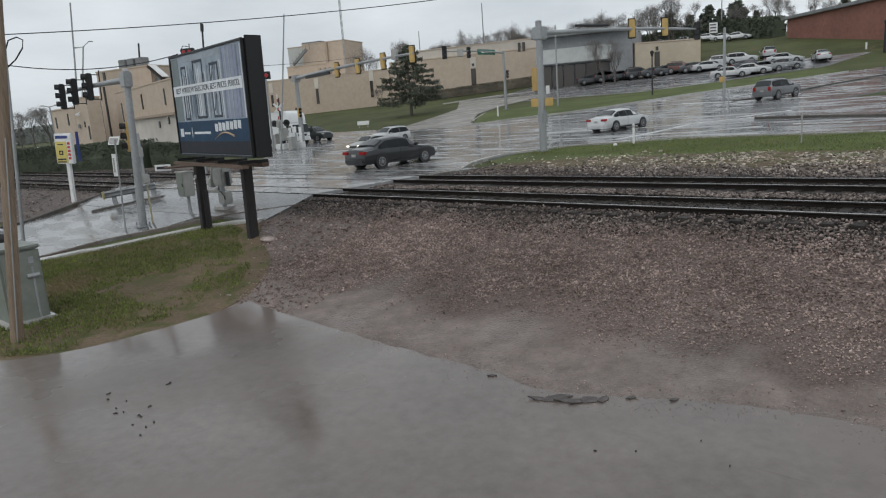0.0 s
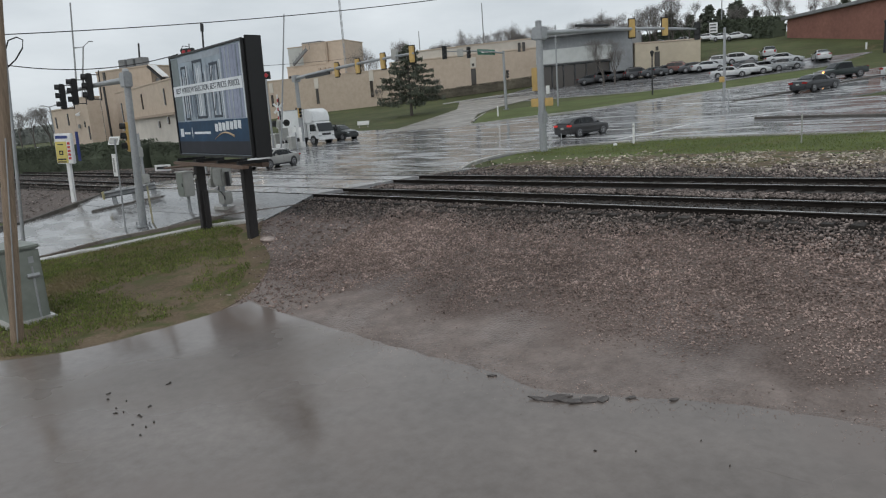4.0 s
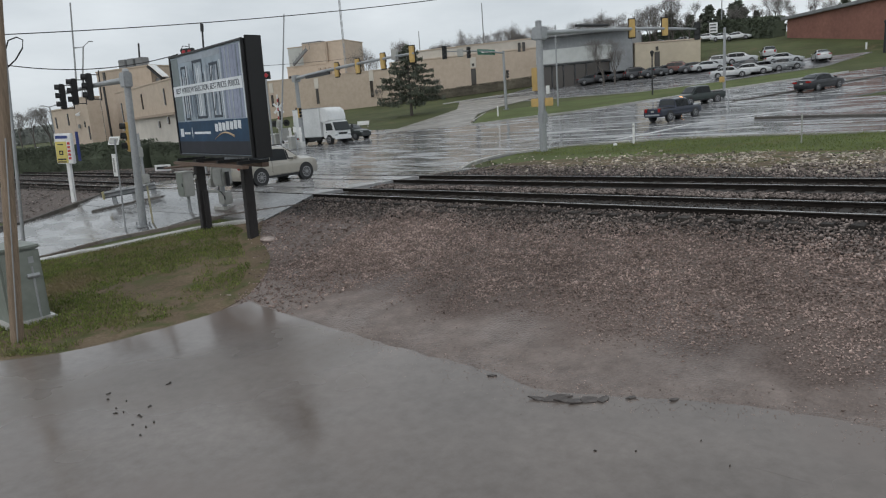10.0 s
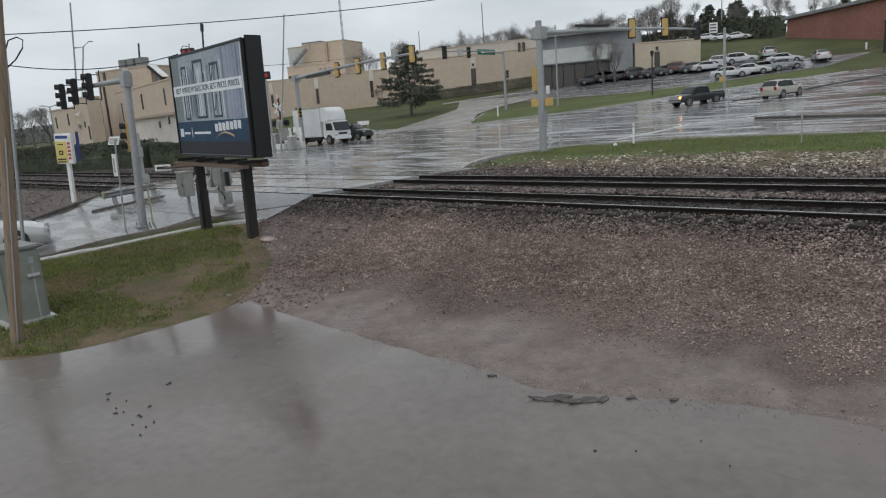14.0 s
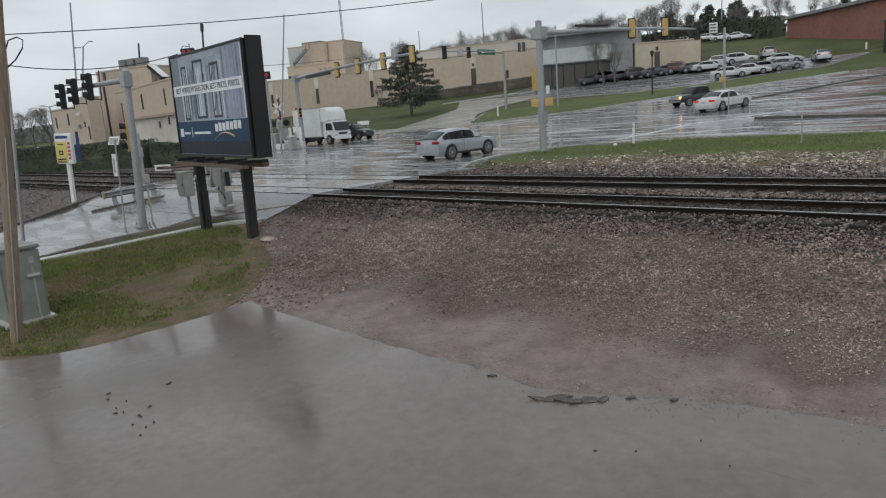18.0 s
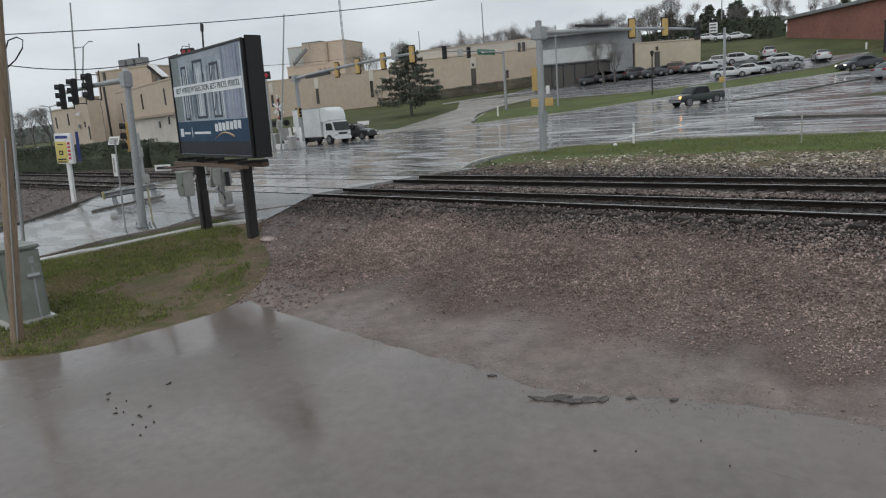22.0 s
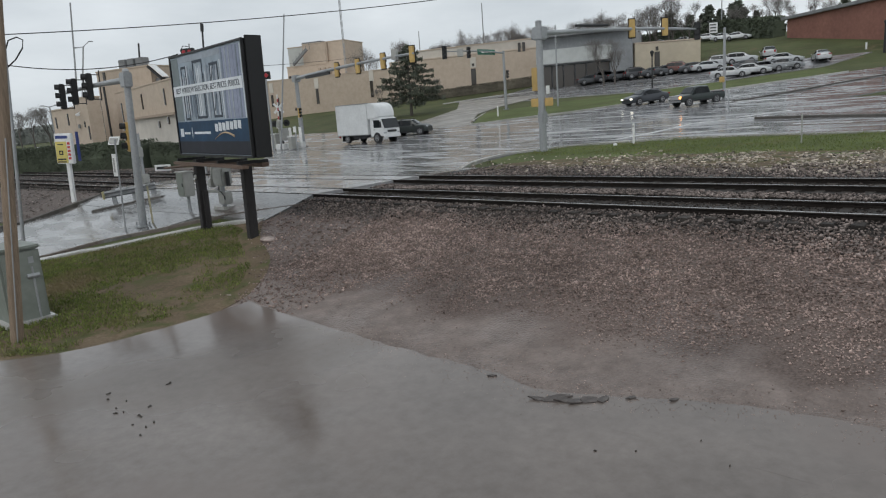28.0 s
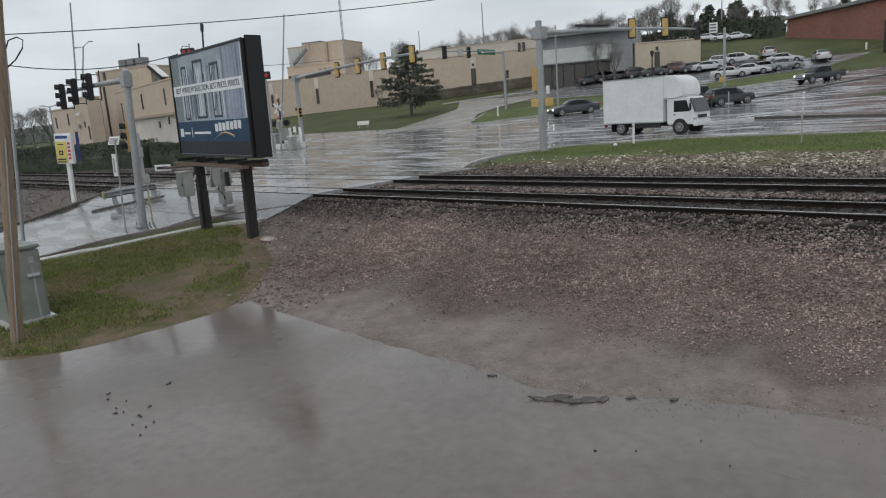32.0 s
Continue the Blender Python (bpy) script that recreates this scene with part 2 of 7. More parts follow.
def lean(ob, degrees):
    """Tips a thing a little out of plumb, its top towards (0.75, 0.66)."""
    m = ob.matrix_world.copy()
    ob.matrix_world = Matrix.Translation(m.translation) @ Matrix.Rotation(radians(degrees), 4, Vector((-0.66, 0.75, 0))) @ m.to_3x3().to_4x4()
    return ob


def box(bm, cx, cy, cz, sx, sy, sz, bevel=0.0, rz=0.0, rx=0.0, ry=0.0):
    g = bmesh.ops.create_cube(bm, size=1.0, matrix=pose(cx, cy, cz, rx, ry, rz) @ Matrix.Diagonal((sx, sy, sz, 1)))
    if bevel:
        es = list({e for v in g["verts"] for e in v.link_edges})
        bmesh.ops.bevel(bm, geom=es, offset=bevel, segments=2, affect="EDGES")
    return bm


def rod(bm, p0, p1, r0, r1=None, seg=10, caps=True):
    p0, p1 = Vector(p0), Vector(p1)
    d = p1 - p0
    m = Matrix.Translation((p0 + p1) / 2) @ d.to_track_quat("Z", "Y").to_matrix().to_4x4()
    bmesh.ops.create_cone(bm, cap_ends=caps, segments=seg, radius1=r0, radius2=r0 if r1 is None else r1, depth=d.length, matrix=m)
    return bm


def tube(bm, pts, radii, seg=8):
    """One bent tube through the points."""
    pts = [Vector(p) for p in pts]
    rings = []
    for i, p in enumerate(pts):
        d = (pts[min(i + 1, len(pts) - 1)] - pts[max(i - 1, 0)]).normalized()
        q = d.to_track_quat("Z", "Y")
        r = radii[i] if isinstance(radii, list) else radii
        rings.append([bm.verts.new(p + q @ Vector((math.cos(a) * r, math.sin(a) * r, 0))) for a in [math.tau * j / seg for j in range(seg)]])
    for a, b in zip(rings, rings[1:]):
        for j in range(seg):
            bm.faces.new((a[j], a[(j + 1) % seg], b[(j + 1) % seg], b[j]))
    bm.faces.new(rings[0][::-1])
    bm.faces.new(rings[-1])
    bmesh.ops.recalc_face_normals(bm, faces=bm.faces)
    return bm


def nb():
    return bmesh.new()


def bx(*a, **k):
    return box(nb(), *a, **k)


def rd(*a, **k):
    return rod(nb(), *a, **k)


def prism(bm, outline, y0, y1):
    """A side outline [(x, z)...] drawn out along y."""
    a = [bm.verts.new((x, y0, z)) for x, z in outline]
    b = [bm.verts.new((x, y1, z)) for x, z in outline]
    bm.faces.new(a[::-1])
    bm.faces.new(b)
    k = len(a)
    for i in range(k):
        bm.faces.new((a[i], a[(i + 1) % k], b[(i + 1) % k], b[i]))
    bmesh.ops.recalc_face_normals(bm, faces=bm.faces)
    return bm


# ---- the lie of the land: heights across the tracks, which run along x ----
LAND = [(-400, -1.5), (4, -1.5), (8, -1.35), (11, -0.95), (13.6, -0.3), (14.2, -0.17), (21, -0.17), (23, -0.15), (30, -0.05), (38, 0.05),
        (46, 0.3), (56, 0.9), (66, 1.6), (80, 2.7), (100, 4.6), (112, 7.0), (130, 10.5), (150, 13.0), (200, 14.5), (400, 17.0), (4000, 30.0)]


def land(y):
    for (y0, z0), (y1, z1) in zip(LAND, LAND[1:]):
        if y <= y1:
            return z0 + (z1 - z0) * (y - y0) / (y1 - y0)
    return LAND[-1][1]


def curve_points(pts, step=12):
    """A smooth line through plan points."""
    p = [Vector(q) for q in pts]
    p = [2 * p[0] - p[1]] + p + [2 * p[-1] - p[-2]]
    out = []
    for i in range(1, len(p) - 2):
        a, b, c, d = p[i - 1:i + 3]
        for k in range(step):
            t = k / step
            out.append(0.5 * (2 * b + (c - a) * t + (2 * a - 5 * b + 4 * c - d) * t * t + (3 * b - a - 3 * c + d) * t ** 3))
    out.append(p[-2])
    return out


def sheet(name, left, right, lift, material, label, category="", across=6, fine=1.0, rough=0.0, kind="structure"):
    """A strip of ground between two plan lines of as many points, laid on the land."""
    def dense(line):
        out = []
        for i in range(len(line) - 1):
            a, b = Vector(line[i]), Vector(line[i + 1])
            k = counts[i]
            out += [a.lerp(b, j / k) for j in range(k)]
        return out + [Vector(line[-1])]
    counts = [max(1, min(80, int(max((Vector(left[i + 1]) - Vector(left[i])).length, (Vector(right[i + 1]) - Vector(right[i])).length) / fine))) for i in range(len(left) - 1)]
    lo, ro = dense(left), dense(right)
    bm = nb()
    rows = []
    for a, b in zip(lo, ro):
        row = []
        for j in range(across + 1):
            q = a.lerp(b, j / across)
            z = land(q.y) + lift + (rough * noise.noise((q.x * 0.8, q.y * 0.8, 3.0)) if rough else 0.0)
            row.append(bm.verts.new((q.x, q.y, z)))
        rows.append(row)
    for r0, r1 in zip(rows, rows[1:]):
        for j in range(across):
            bm.faces.new((r0[j], r0[j + 1], r1[j + 1], r1[j]))
    # a short skirt down into the soil all round
    border = [r[0] for r in rows] + rows[-1][1:] + [r[-1] for r in rows[-2::-1]] + rows[0][-2:0:-1]
    low = [bm.verts.new(v.co - Vector((0, 0, 0.16))) for v in border]
    bmesh.ops.recalc_face_normals(bm, faces=bm.faces)
    if sum(f.normal.z for f in bm.faces) < 0:
        bmesh.ops.reverse_faces(bm, faces=bm.faces)
    for i in range(len(border)):
        k = (i + 1) % len(border)
        bm.faces.new((border[i], border[k], low[k], low[i]))
    return tagged(mesh_object(name, bm, material, True), label, category or name, kind=kind)


def kerb(name, line, width, height, material, label, base=0.0):
    """A raised edge along a plan line."""
    pts = [Vector(q) for q in line]
    bm = nb()
    rows = []
    for i, q in enumerate(pts):
        t = (pts[min(i + 1, len(pts) - 1)] - pts[max(i - 1, 0)]).normalized()
        nrm = Vector((-t.y, t.x)) * width / 2
        z = land(q.y) + base
        prof = [(-1, -0.1), (-1, height - 0.02), (-0.85, height), (0.85, height), (1, height - 0.02), (1, -0.1)]
        rows.append([bm.verts.new((q.x + nrm.x * u, q.y + nrm.y * u, z + w)) for u, w in prof])
    for r0, r1 in zip(rows, rows[1:]):
        for j in range(5):
            bm.faces.new((r0[j], r0[j + 1], r1[j + 1], r1[j]))
    bm.faces.new(rows[0])
    bm.faces.new(rows[-1][::-1])
    bmesh.ops.recalc_face_normals(bm, faces=bm.faces)
    return tagged(mesh_object(name, bm, material), label, "kerb", kind="structure")


def scatter(name, spots, sizes, material, label, category, sides=1):
    """Many small stones in one mesh: squashed, jittered octahedra-like lumps."""
    base = np.array([(1, 0, 0), (-1, 0, 0), (0, 1, 0), (0, -1, 0), (0, 0, 1), (0, 0, -1)], float)
    tri = np.array([(0, 2, 4), (2, 1, 4), (1, 3, 4), (3, 0, 4), (2, 0, 5), (1, 2, 5), (3, 1, 5), (0, 3, 5)])
    if sides:
        base = np.concatenate([base, 0.66 * np.array([(a, b, c) for a in (-1, 1) for b in (-1, 1) for c in (-1, 1)], float)])
        tri = []
        for sx in (0, 1):
            for sy in (0, 1):
                for sz in (0, 1):
                    corner = 6 + (sx * 4 + sy * 2 + sz)
                    ax, ay, az = (0 if sx else 1), (2 if sy else 3), (4 if sz else 5)
                    f = [(corner, ax, ay), (corner, ay, az), (corner, az, ax)]
                    if (sx + sy + sz) % 2 == 0:
                        f = [(a, c, b) for a, b, c in f]
                    tri += f
        tri = np.array(tri)
    rng = np.random.default_rng(7)
    k, nv = len(spots), len(base)
    v = base[None] * (1 + rng.uniform(-0.5, 0.45, (k, nv, 1)))
    v = v * rng.uniform(0.5, 1.25, (k, 1, 3)) * np.array((1.0, 1.0, 0.78))
    ang = rng.uniform(0, math.tau, (k, 1))
    tilt = rng.uniform(-0.6, 0.6, (k, 1))
    y1, z1 = v[:, :, 1] * np.cos(tilt) - v[:, :, 2] * np.sin(tilt), v[:, :, 1] * np.sin(tilt) + v[:, :, 2] * np.cos(tilt)
    x2, y2 = v[:, :, 0] * np.cos(ang) - y1 * np.sin(ang), v[:, :, 0] * np.sin(ang) + y1 * np.cos(ang)
    v = np.stack([x2, y2, z1], -1) * np.asarray(sizes)[:, None, None] + np.asarray(spots)[:, None, :]
    f = (tri[None] + (np.arange(k) * nv)[:, None, None]).reshape(-1, 3)
    me = bpy.data.meshes.new(name)
    me.vertices.add(k * nv)
    me.vertices.foreach_set("co", v.reshape(-1).astype(np.float32))
    me.loops.add(len(f) * 3)
    me.loops.foreach_set("vertex_index", f.reshape(-1).astype(np.int32))
    me.polygons.add(len(f))
    me.polygons.foreach_set("loop_start", np.arange(0, len(f) * 3, 3, dtype=np.int32))
    me.update(calc_edges=True)
    me.validate()
    me.materials.append(material)
    return tagged(new(name, me), label, category, kind="stuff")


def cards(name, spots, size, aspect, material, parent=None, up=0.5, seed=3, label="", category=""):
    """Many small leaves, tufts or twiglets in one mesh, each a bent two-triangle blade."""
    rng = np.random.default_rng(seed)
    spots = np.asarray(spots, float)
    k = len(spots)
    s = np.broadcast_to(np.asarray(size, float), (k,)) * rng.uniform(0.6, 1.35, k)
    d = rng.normal(size=(k, 3))
    d[:, 2] += up * 2
    d /= np.linalg.norm(d, axis=1)[:, None]
    w = np.cross(d, rng.normal(size=(k, 3)))
    w /= np.linalg.norm(w, axis=1)[:, None] + 1e-9
    wide = (s * aspect)[:, None]
    v = np.stack([spots - w * wide * 0.5, spots + w * wide * 0.5, spots + d * s[:, None] * 0.6 + w * wide * 0.45, spots + d * s[:, None], spots + d * s[:, None] * 0.55 - w * wide * 0.45], 1)
    me = bpy.data.meshes.new(name)
    me.from_pydata(v.reshape(-1, 3).tolist(), [], [(i * 5, i * 5 + 1, i * 5 + 2, i * 5 + 3, i * 5 + 4) for i in range(k)])
    me.materials.append(material)
    ob = new(name, me)
    ob.parent = parent
    return tagged(ob, label, category, kind="stuff" if parent is None else "")


# ---- ground, roads, kerbs ----
def ground():
    ys = sorted({y for y, _ in LAND} | set(range(-20, 140, 2)) | {-100, -50, 180, 200, 300, 400, 900, 1500, 2500})
    xs = [-3000, -1200, -600, -300, -200, -150, -120, -100] + list(range(-90, 45, 3)) + [60, 90, 140, 220, 400, 900, 3000]
    bm = nb()
    fall = lambda x: 1.0 if x > -140 else max(0.2, 1 - (-140 - x) / 60)  # the hill dies away to the west
    grid = [[bm.verts.new((x, y, land(y) * (fall(x) if y > 60 else 1.0) - 0.03 + (0.03 * noise.noise((x * 0.3, y * 0.3, 0)) if -90 < x < 45 else 0))) for x in xs] for y in ys]
    for a, b in zip(grid, grid[1:]):
        for j in range(len(xs) - 1):
            bm.faces.new((a[j], a[j + 1], b[j + 1], b[j]))
    tagged(mesh_object("ground", bm, M_GRASS, True), "rough spring grass and soil rising to a low hill", "ground", kind="structure")


ground()
# gravel bed of the railway and the wet dirt beside the lot
sheet("gravel_bed", [(-120, 9.8), (-34, 9.8), (-33.6, 9.8)], [(-120, 24.0), (-34, 24.0), (-33.6, 24.0)], 0.03, M_GRAVEL, "dark wet gravel bed under the railway tracks", "gravel", 14, 2.0, 0.05)
sheet("track_bed", [(-120, 13.7), (-33.6, 13.7)], [(-120, 22.2), (-33.6, 22.2)], 0.045, M_DARK_GRAVEL, "dark oily ballast under the tracks, shade between the rails put into its colour", "gravel", 8, 3.0, 0.03)
sheet("gravel_bank", curve_points([(-19.8, 6.6), (-16, 6.6), (-12, 6.4), (-8, 6.5), (-4, 6.7), (0, 7.2), (8, 8.2), (60, 8.6)], 8), curve_points([(-18.4, 25.4), (-16, 25.4), (-12, 25.6), (-8, 26.2), (-4, 27), (0, 27.6), (8, 28), (60, 28)], 8), 0.03, M_BANK, "wet dirt and brown ballast gravel sloping up to the tracks", "gravel", 46, 1.0, 0.05)
sheet("parking_lot", curve_points([(-60, -40), (-40, -20), (-20, -2), (-15.0, 2.2), (-13.25, 4.2), (-12.75, 5.6), (-12.6, 6.6)], 6), curve_points([(60, -40), (60, -20), (60, -2), (60, 2.2), (60, 4.2), (60, 5.6), (60, 6.6)], 6), 0.09, M_LOT, "wet worn grey asphalt parking lot with puddles", "parking lot", 90, 1.0, 0.006)
EDGE = [-12.6 + 0.12 * k for k in range(220)]
sheet("lot_margin", [(x, 6.6) for x in EDGE], [(x, float(np.interp(x, [-12.6, -11.6, -8.6, -6.9, -5.8, -4.9, -4.5, -3.9, -3.2, -2.4, -1.7, 15], [7.75, 7.6, 7.36, 7.26, 7.27, 7.08, 7.14, 7.37, 7.66, 7.91, 8.0, 9.5])) + 0.05 * noise.noise((x * 2.1, 0, 0)) + 0.05 * noise.noise((x * 5.1, 0, 7))) for x in EDGE], 0.09, M_LOT, "ragged worn edge of the wet asphalt lot", "parking lot", 6, 0.4, 0.006)
sheet("grass_verge", curve_points([(-24.2, -30), (-24.2, 0), (-24.1, 4), (-24.0, 7.2), (-22.9, 9.2), (-21.6, 11.1), (-20.3, 12.0), (-18.6, 12.3)], 6), curve_points([(-18, -30), (-17, -1), (-14.5, 2.4), (-12.9, 4.5), (-12.6, 6.4), (-13.4, 8.4), (-15.0, 10.0), (-17.2, 11.2)], 6), 0.042, M_WORN, "patchy spring grass verge worn to brown dirt", "grass", 24, 0.6, 0.05)
# the main road: near stretch, crossing, junction, and the climb beyond
sheet("main_road", [(-33.2, -60), (-33.2, 10.4), (-32.6, 13.4), (-33.4, 15.0), (-34.2, 22.5), (-38, 25)], [(-24.7, -60), (-24.7, 8.6), (-22.2, 12.4), (-18.4, 13.9), (-18.4, 22.4), (-20.4, 25)], 0.055, M_NEAR_ROAD, "wet grey main road sloping up to the level crossing", "road", 14, 1.2)
sheet("junction_asphalt", [(-38, 25), (-47, 32.5), (-56, 37.6), (-160, 40), (-160, 47), (-160, 54), (-64, 55), (-45, 54.6), (-37, 60)],
      [(-20.4, 25), (-20.8, 29), (-19.2, 33), (-13, 36.6), (80, 36.2), (80, 46), (80, 55), (80, 60), (-12, 60.4)], 0.05, M_ASPHALT, "wide wet asphalt junction with faded lane lines", "road", 40, 1.5)
sheet("hill_road", [(-37, 60), (-32.7, 69.2), (-29, 75), (-24, 81), (-17, 88), (-4, 101), (46, 151)], [(-12, 60.4), (-9, 66), (-5, 72), (1, 79), (8, 86), (20, 98), (70, 148)], 0.05, M_ASPHALT, "wet main road climbing the hill", "road", 12, 1.5)
sheet("side_drive", [(-53, 51), (-57, 60), (-60.5, 68), (-65, 78), (-76, 92)], [(-44, 55), (-48.6, 61), (-53.4, 68), (-57, 78), (-58, 92)], 0.062, M_DRIVE, "pale brown-grey concrete driveway", "driveway", 6, 1.5)
sheet("hill_parking_lot", [(-66, 84), (-76.5, 91.5), (-72, 98), (-68, 107)], [(-36, 84), (-29.6, 91.6), (-22.5, 98.5), (-18, 107)], 0.06, M_ASPHALT, "wet asphalt car park on the slope", "parking lot", 20, 1.5)
kerb("kerb", curve_points([(-24.55, -40), (-24.55, 2), (-24.5, 8.2), (-23.4, 10.6), (-21.2, 12.3), (-18.3, 13.6)], 8), 0.1, 0.09, M_LOT, "low dark kerb of the near road")
kerb("footpath_strip", curve_points([(-24.2, -40), (-24.15, 0), (-23.9, 7.3), (-22.8, 9.15), (-21.4, 11.1), (-20.0, 11.9), (-18.6, 12.3)], 8), 0.42, 0.11, M_CONCRETE, "narrow pale concrete strip along the verge")
kerb("kerb", curve_points([(-33.3, -60), (-33.3, 10), (-32.7, 13.2), (-33.8, 14.4)], 8), 0.18, 0.13, M_OLD_KERB, "dark wet kerb on the far side of the road")
kerb("kerb", curve_points([(-18.9, 22.6), (-20.2, 25.2), (-20.9, 29), (-19.3, 33), (-15.6, 35.9), (-11, 36.4), (0, 36.2), (80, 36.0)], 8), 0.2, 0.14, M_CONCRETE, "low concrete kerb round the grass corner")
sheet("grass_strip", [(-19.9, 26.0), (-20.5, 29), (-19.1, 32.6), (-15.4, 35.6), (-11, 36.2), (0, 36.0), (80, 35.8)], [(-18.5, 24.8), (-18, 25.2), (-16, 25.8), (-12, 26), (-8, 26.2), (0, 26.4), (80, 26.4)], 0.055, M_LAWN, "bright wet green grass strip beside the street", "grass", 10, 0.7, 0.05)
sheet("grass_island", [(-44.0, 56.1), (-40.5, 60.0), (-36.9, 63), (-32.9, 69.5), (-29.2, 75.2), (-24.2, 81.2), (-17.2, 88.2)], [(-44.5, 55.9), (-48.0, 61), (-52.2, 68), (-47, 76), (-36, 84), (-29, 89), (-21, 95)], 0.13, M_LAWN, "kerbed green grass island between drive and road", "grass", 6, 1.0, 0.05)
kerb("kerb", curve_points([(-52.4, 68.3), (-48.2, 61), (-45.2, 56.2), (-43.8, 55.7), (-40.2, 59.6), (-36.6, 63), (-32.7, 69.4), (-29, 75), (-24, 81), (-17, 88)], 8), 0.2, 0.16, M_CONCRETE, "concrete kerb round the grass island")
kerb("median_kerb", curve_points([(-14.43, 47.77), (-10.5, 47.05), (-6.9, 46.04), (6, 42.2)], 6), 0.45, 0.2, M_OLD_KERB, "low concrete median kerb at the street mouth")
kerb("median_kerb", curve_points([(-20.9, 62.8), (-18.8, 66.8), (-16.6, 71.6), (-14.2, 77.0), (-11.5, 81.5), (-2, 91), (20, 113)], 6), 0.4, 0.16, M_OLD_KERB, "low concrete median kerb up the hill road")
kerb("walkway", curve_points([(-78.1, 90.2), (-75.6, 94.0), (-73.6, 96.8), (-70.8, 98.3), (-66.2, 100.4)], 6), 1.3, 0.12, M_CONCRETE, "pale concrete walkway beside the lawn")
kerb("median_island", [(-30.4, 11.9), (-28.6, 13.2), (-27.6, 13.7)], 0.5, 0.1, M_OLD_KERB, "narrow dark weathered median at the level crossing")


def road_lines():
    def line(pts, width=0.14):
        left, right = [], []
        p = [Vector(q) for q in pts]
        for i, q in enumerate(p):
            t = (p[min(i + 1, len(p) - 1)] - p[max(i - 1, 0)]).normalized()
            nrm = Vector((-t.y, t.x)) * width / 2
            left.append(tuple(q + nrm))
            right.append(tuple(q - nrm))
        sheet("road_line", left, right, 0.068, M_ROADPAINT, "worn white painted road line", "road marking", 1, 1.0)
    line([(-24.6, 38.7), (-20, 38.9), (-15, 40.6), (-12.5, 42.6)], 0.16)
    line([(-28, 44.0), (-22, 44.6), (-17, 47.4), (-14.2, 49.6)], 0.16)
    line([(-18.9, 37.2), (-18.4, 41.5), (-18.2, 46.4)], 0.3)
    line([(-16.2, 49.6), (-13.6, 52.6)], 0.3)
    line([(-26, 64.0), (-20, 62.8), (-14.5, 62.6)], 0.45)
    line([(-29.3, -40), (-29.3, 9.0)], 0.12)
    for k in range(7):
        line([(-11 + 6 * k, 43.2 - 0.35 * k), (-8 + 6 * k, 43.0 - 0.35 * k)], 0.13)
    for k in range(9):
        y = 66 + 8 * k
        x = -14.6 + (y - 66) * 0.86
        line([(x, y), (x + 2.3, y + 2.7)], 0.14)
        line([(x - 8.2, y + 2.5), (x - 5.9, y + 5.2)], 0.14)


road_lines()


# ---- railway ----
RAILS = [14.41, 15.845, 18.38, 19.815]


def railway():
    def rail(y):
        t = thing("rail", 0, y, 0, "worn steel rail with a bright head and near-black web", "rail", "rails of the two tracks")
        outline = [(-0.07, -0.172), (0.07, -0.172), (0.07, -0.16), (0.012, -0.135), (0.012, -0.05), (0.036, -0.038), (0.036, -0.012), (-0.036, -0.012), (-0.036, -0.038), (-0.012, -0.05), (-0.012, -0.135), (-0.07, -0.16)]
        b = nb()
        k = len(outline)
        for x0, x1 in [(-150, -33.5), (-33.5, -18.4), (-18.4, 70)]:
            a = [b.verts.new((x0, u, w)) for u, w in outline]
            c = [b.verts.new((x1, u, w)) for u, w in outline]
            for i in range(k):
                b.faces.new((a[i], a[(i + 1) % k], c[(i + 1) % k], c[i]))
            b.faces.new(a)
            b.faces.new(c)
        bmesh.ops.recalc_face_normals(b, faces=b.faces)
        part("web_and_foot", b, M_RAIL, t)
        part("rail_head", bx(-40, 0, -0.008, 220, 0.07, 0.016, 0.004), M_RAILHEAD, t, "bright worn running surface")
    for y in RAILS:
        rail(y)
    b = nb()
    box(b, 0, 0, 0, 0.23, 2.6, 0.16, 0.012)
    tie_mesh = bpy.data.meshes.new("tie")
    b.to_mesh(tie_mesh)
    b.free()
    tie_mesh.materials.append(M_TIE)
    rng = random.Random(5)
    for y in (15.127, 19.1):
        track = thing("track_ties", 0, y, 0, "row of dark creosoted timber railway ties", "railway ties", "tie rows of the two tracks")
        far = nb()
        k = 0
        x = -92.0
        while x < 34:
            on_crossing = -33.4 < x < -18.5
            if not on_crossing:
                if -18.4 < x < 12 or -52 < x < -33.4:
                    o = new("tie", tie_mesh)
                    o.parent = track
                    o.matrix_basis = pose(x + rng.uniform(-0.03, 0.03), rng.uniform(-0.05, 0.05), -0.205 + rng.uniform(-0.012, 0.008), 0, 0, rng.uniform(-0.8, 0.8))
                else:
                    box(far, x, 0, -0.252, 0.23, 2.6, 0.16)
            x += 0.53
        o = part("far_ties", far, M_TIE, track)
        o["kind"] = "stuff"


railway()


def crossing_panels():
    for y0, y1 in [(14.5, 15.76), (15.94, 18.29), (18.47, 19.73)]:
        x = -33.3
        slab = thing("crossing_panel_row", 0, (y0 + y1) / 2, 0, "wet concrete panels of the level crossing", "crossing panels", "panel rows of the level crossing")
        while x < -18.6:
            z = -0.02
            rx = 0
            part("panel", bx(x + 1.22, 0, z - 0.10, 2.42, y1 - y0, 0.2, 0.015, rx=rx), M_PANEL, slab)
            x += 2.45


crossing_panels()


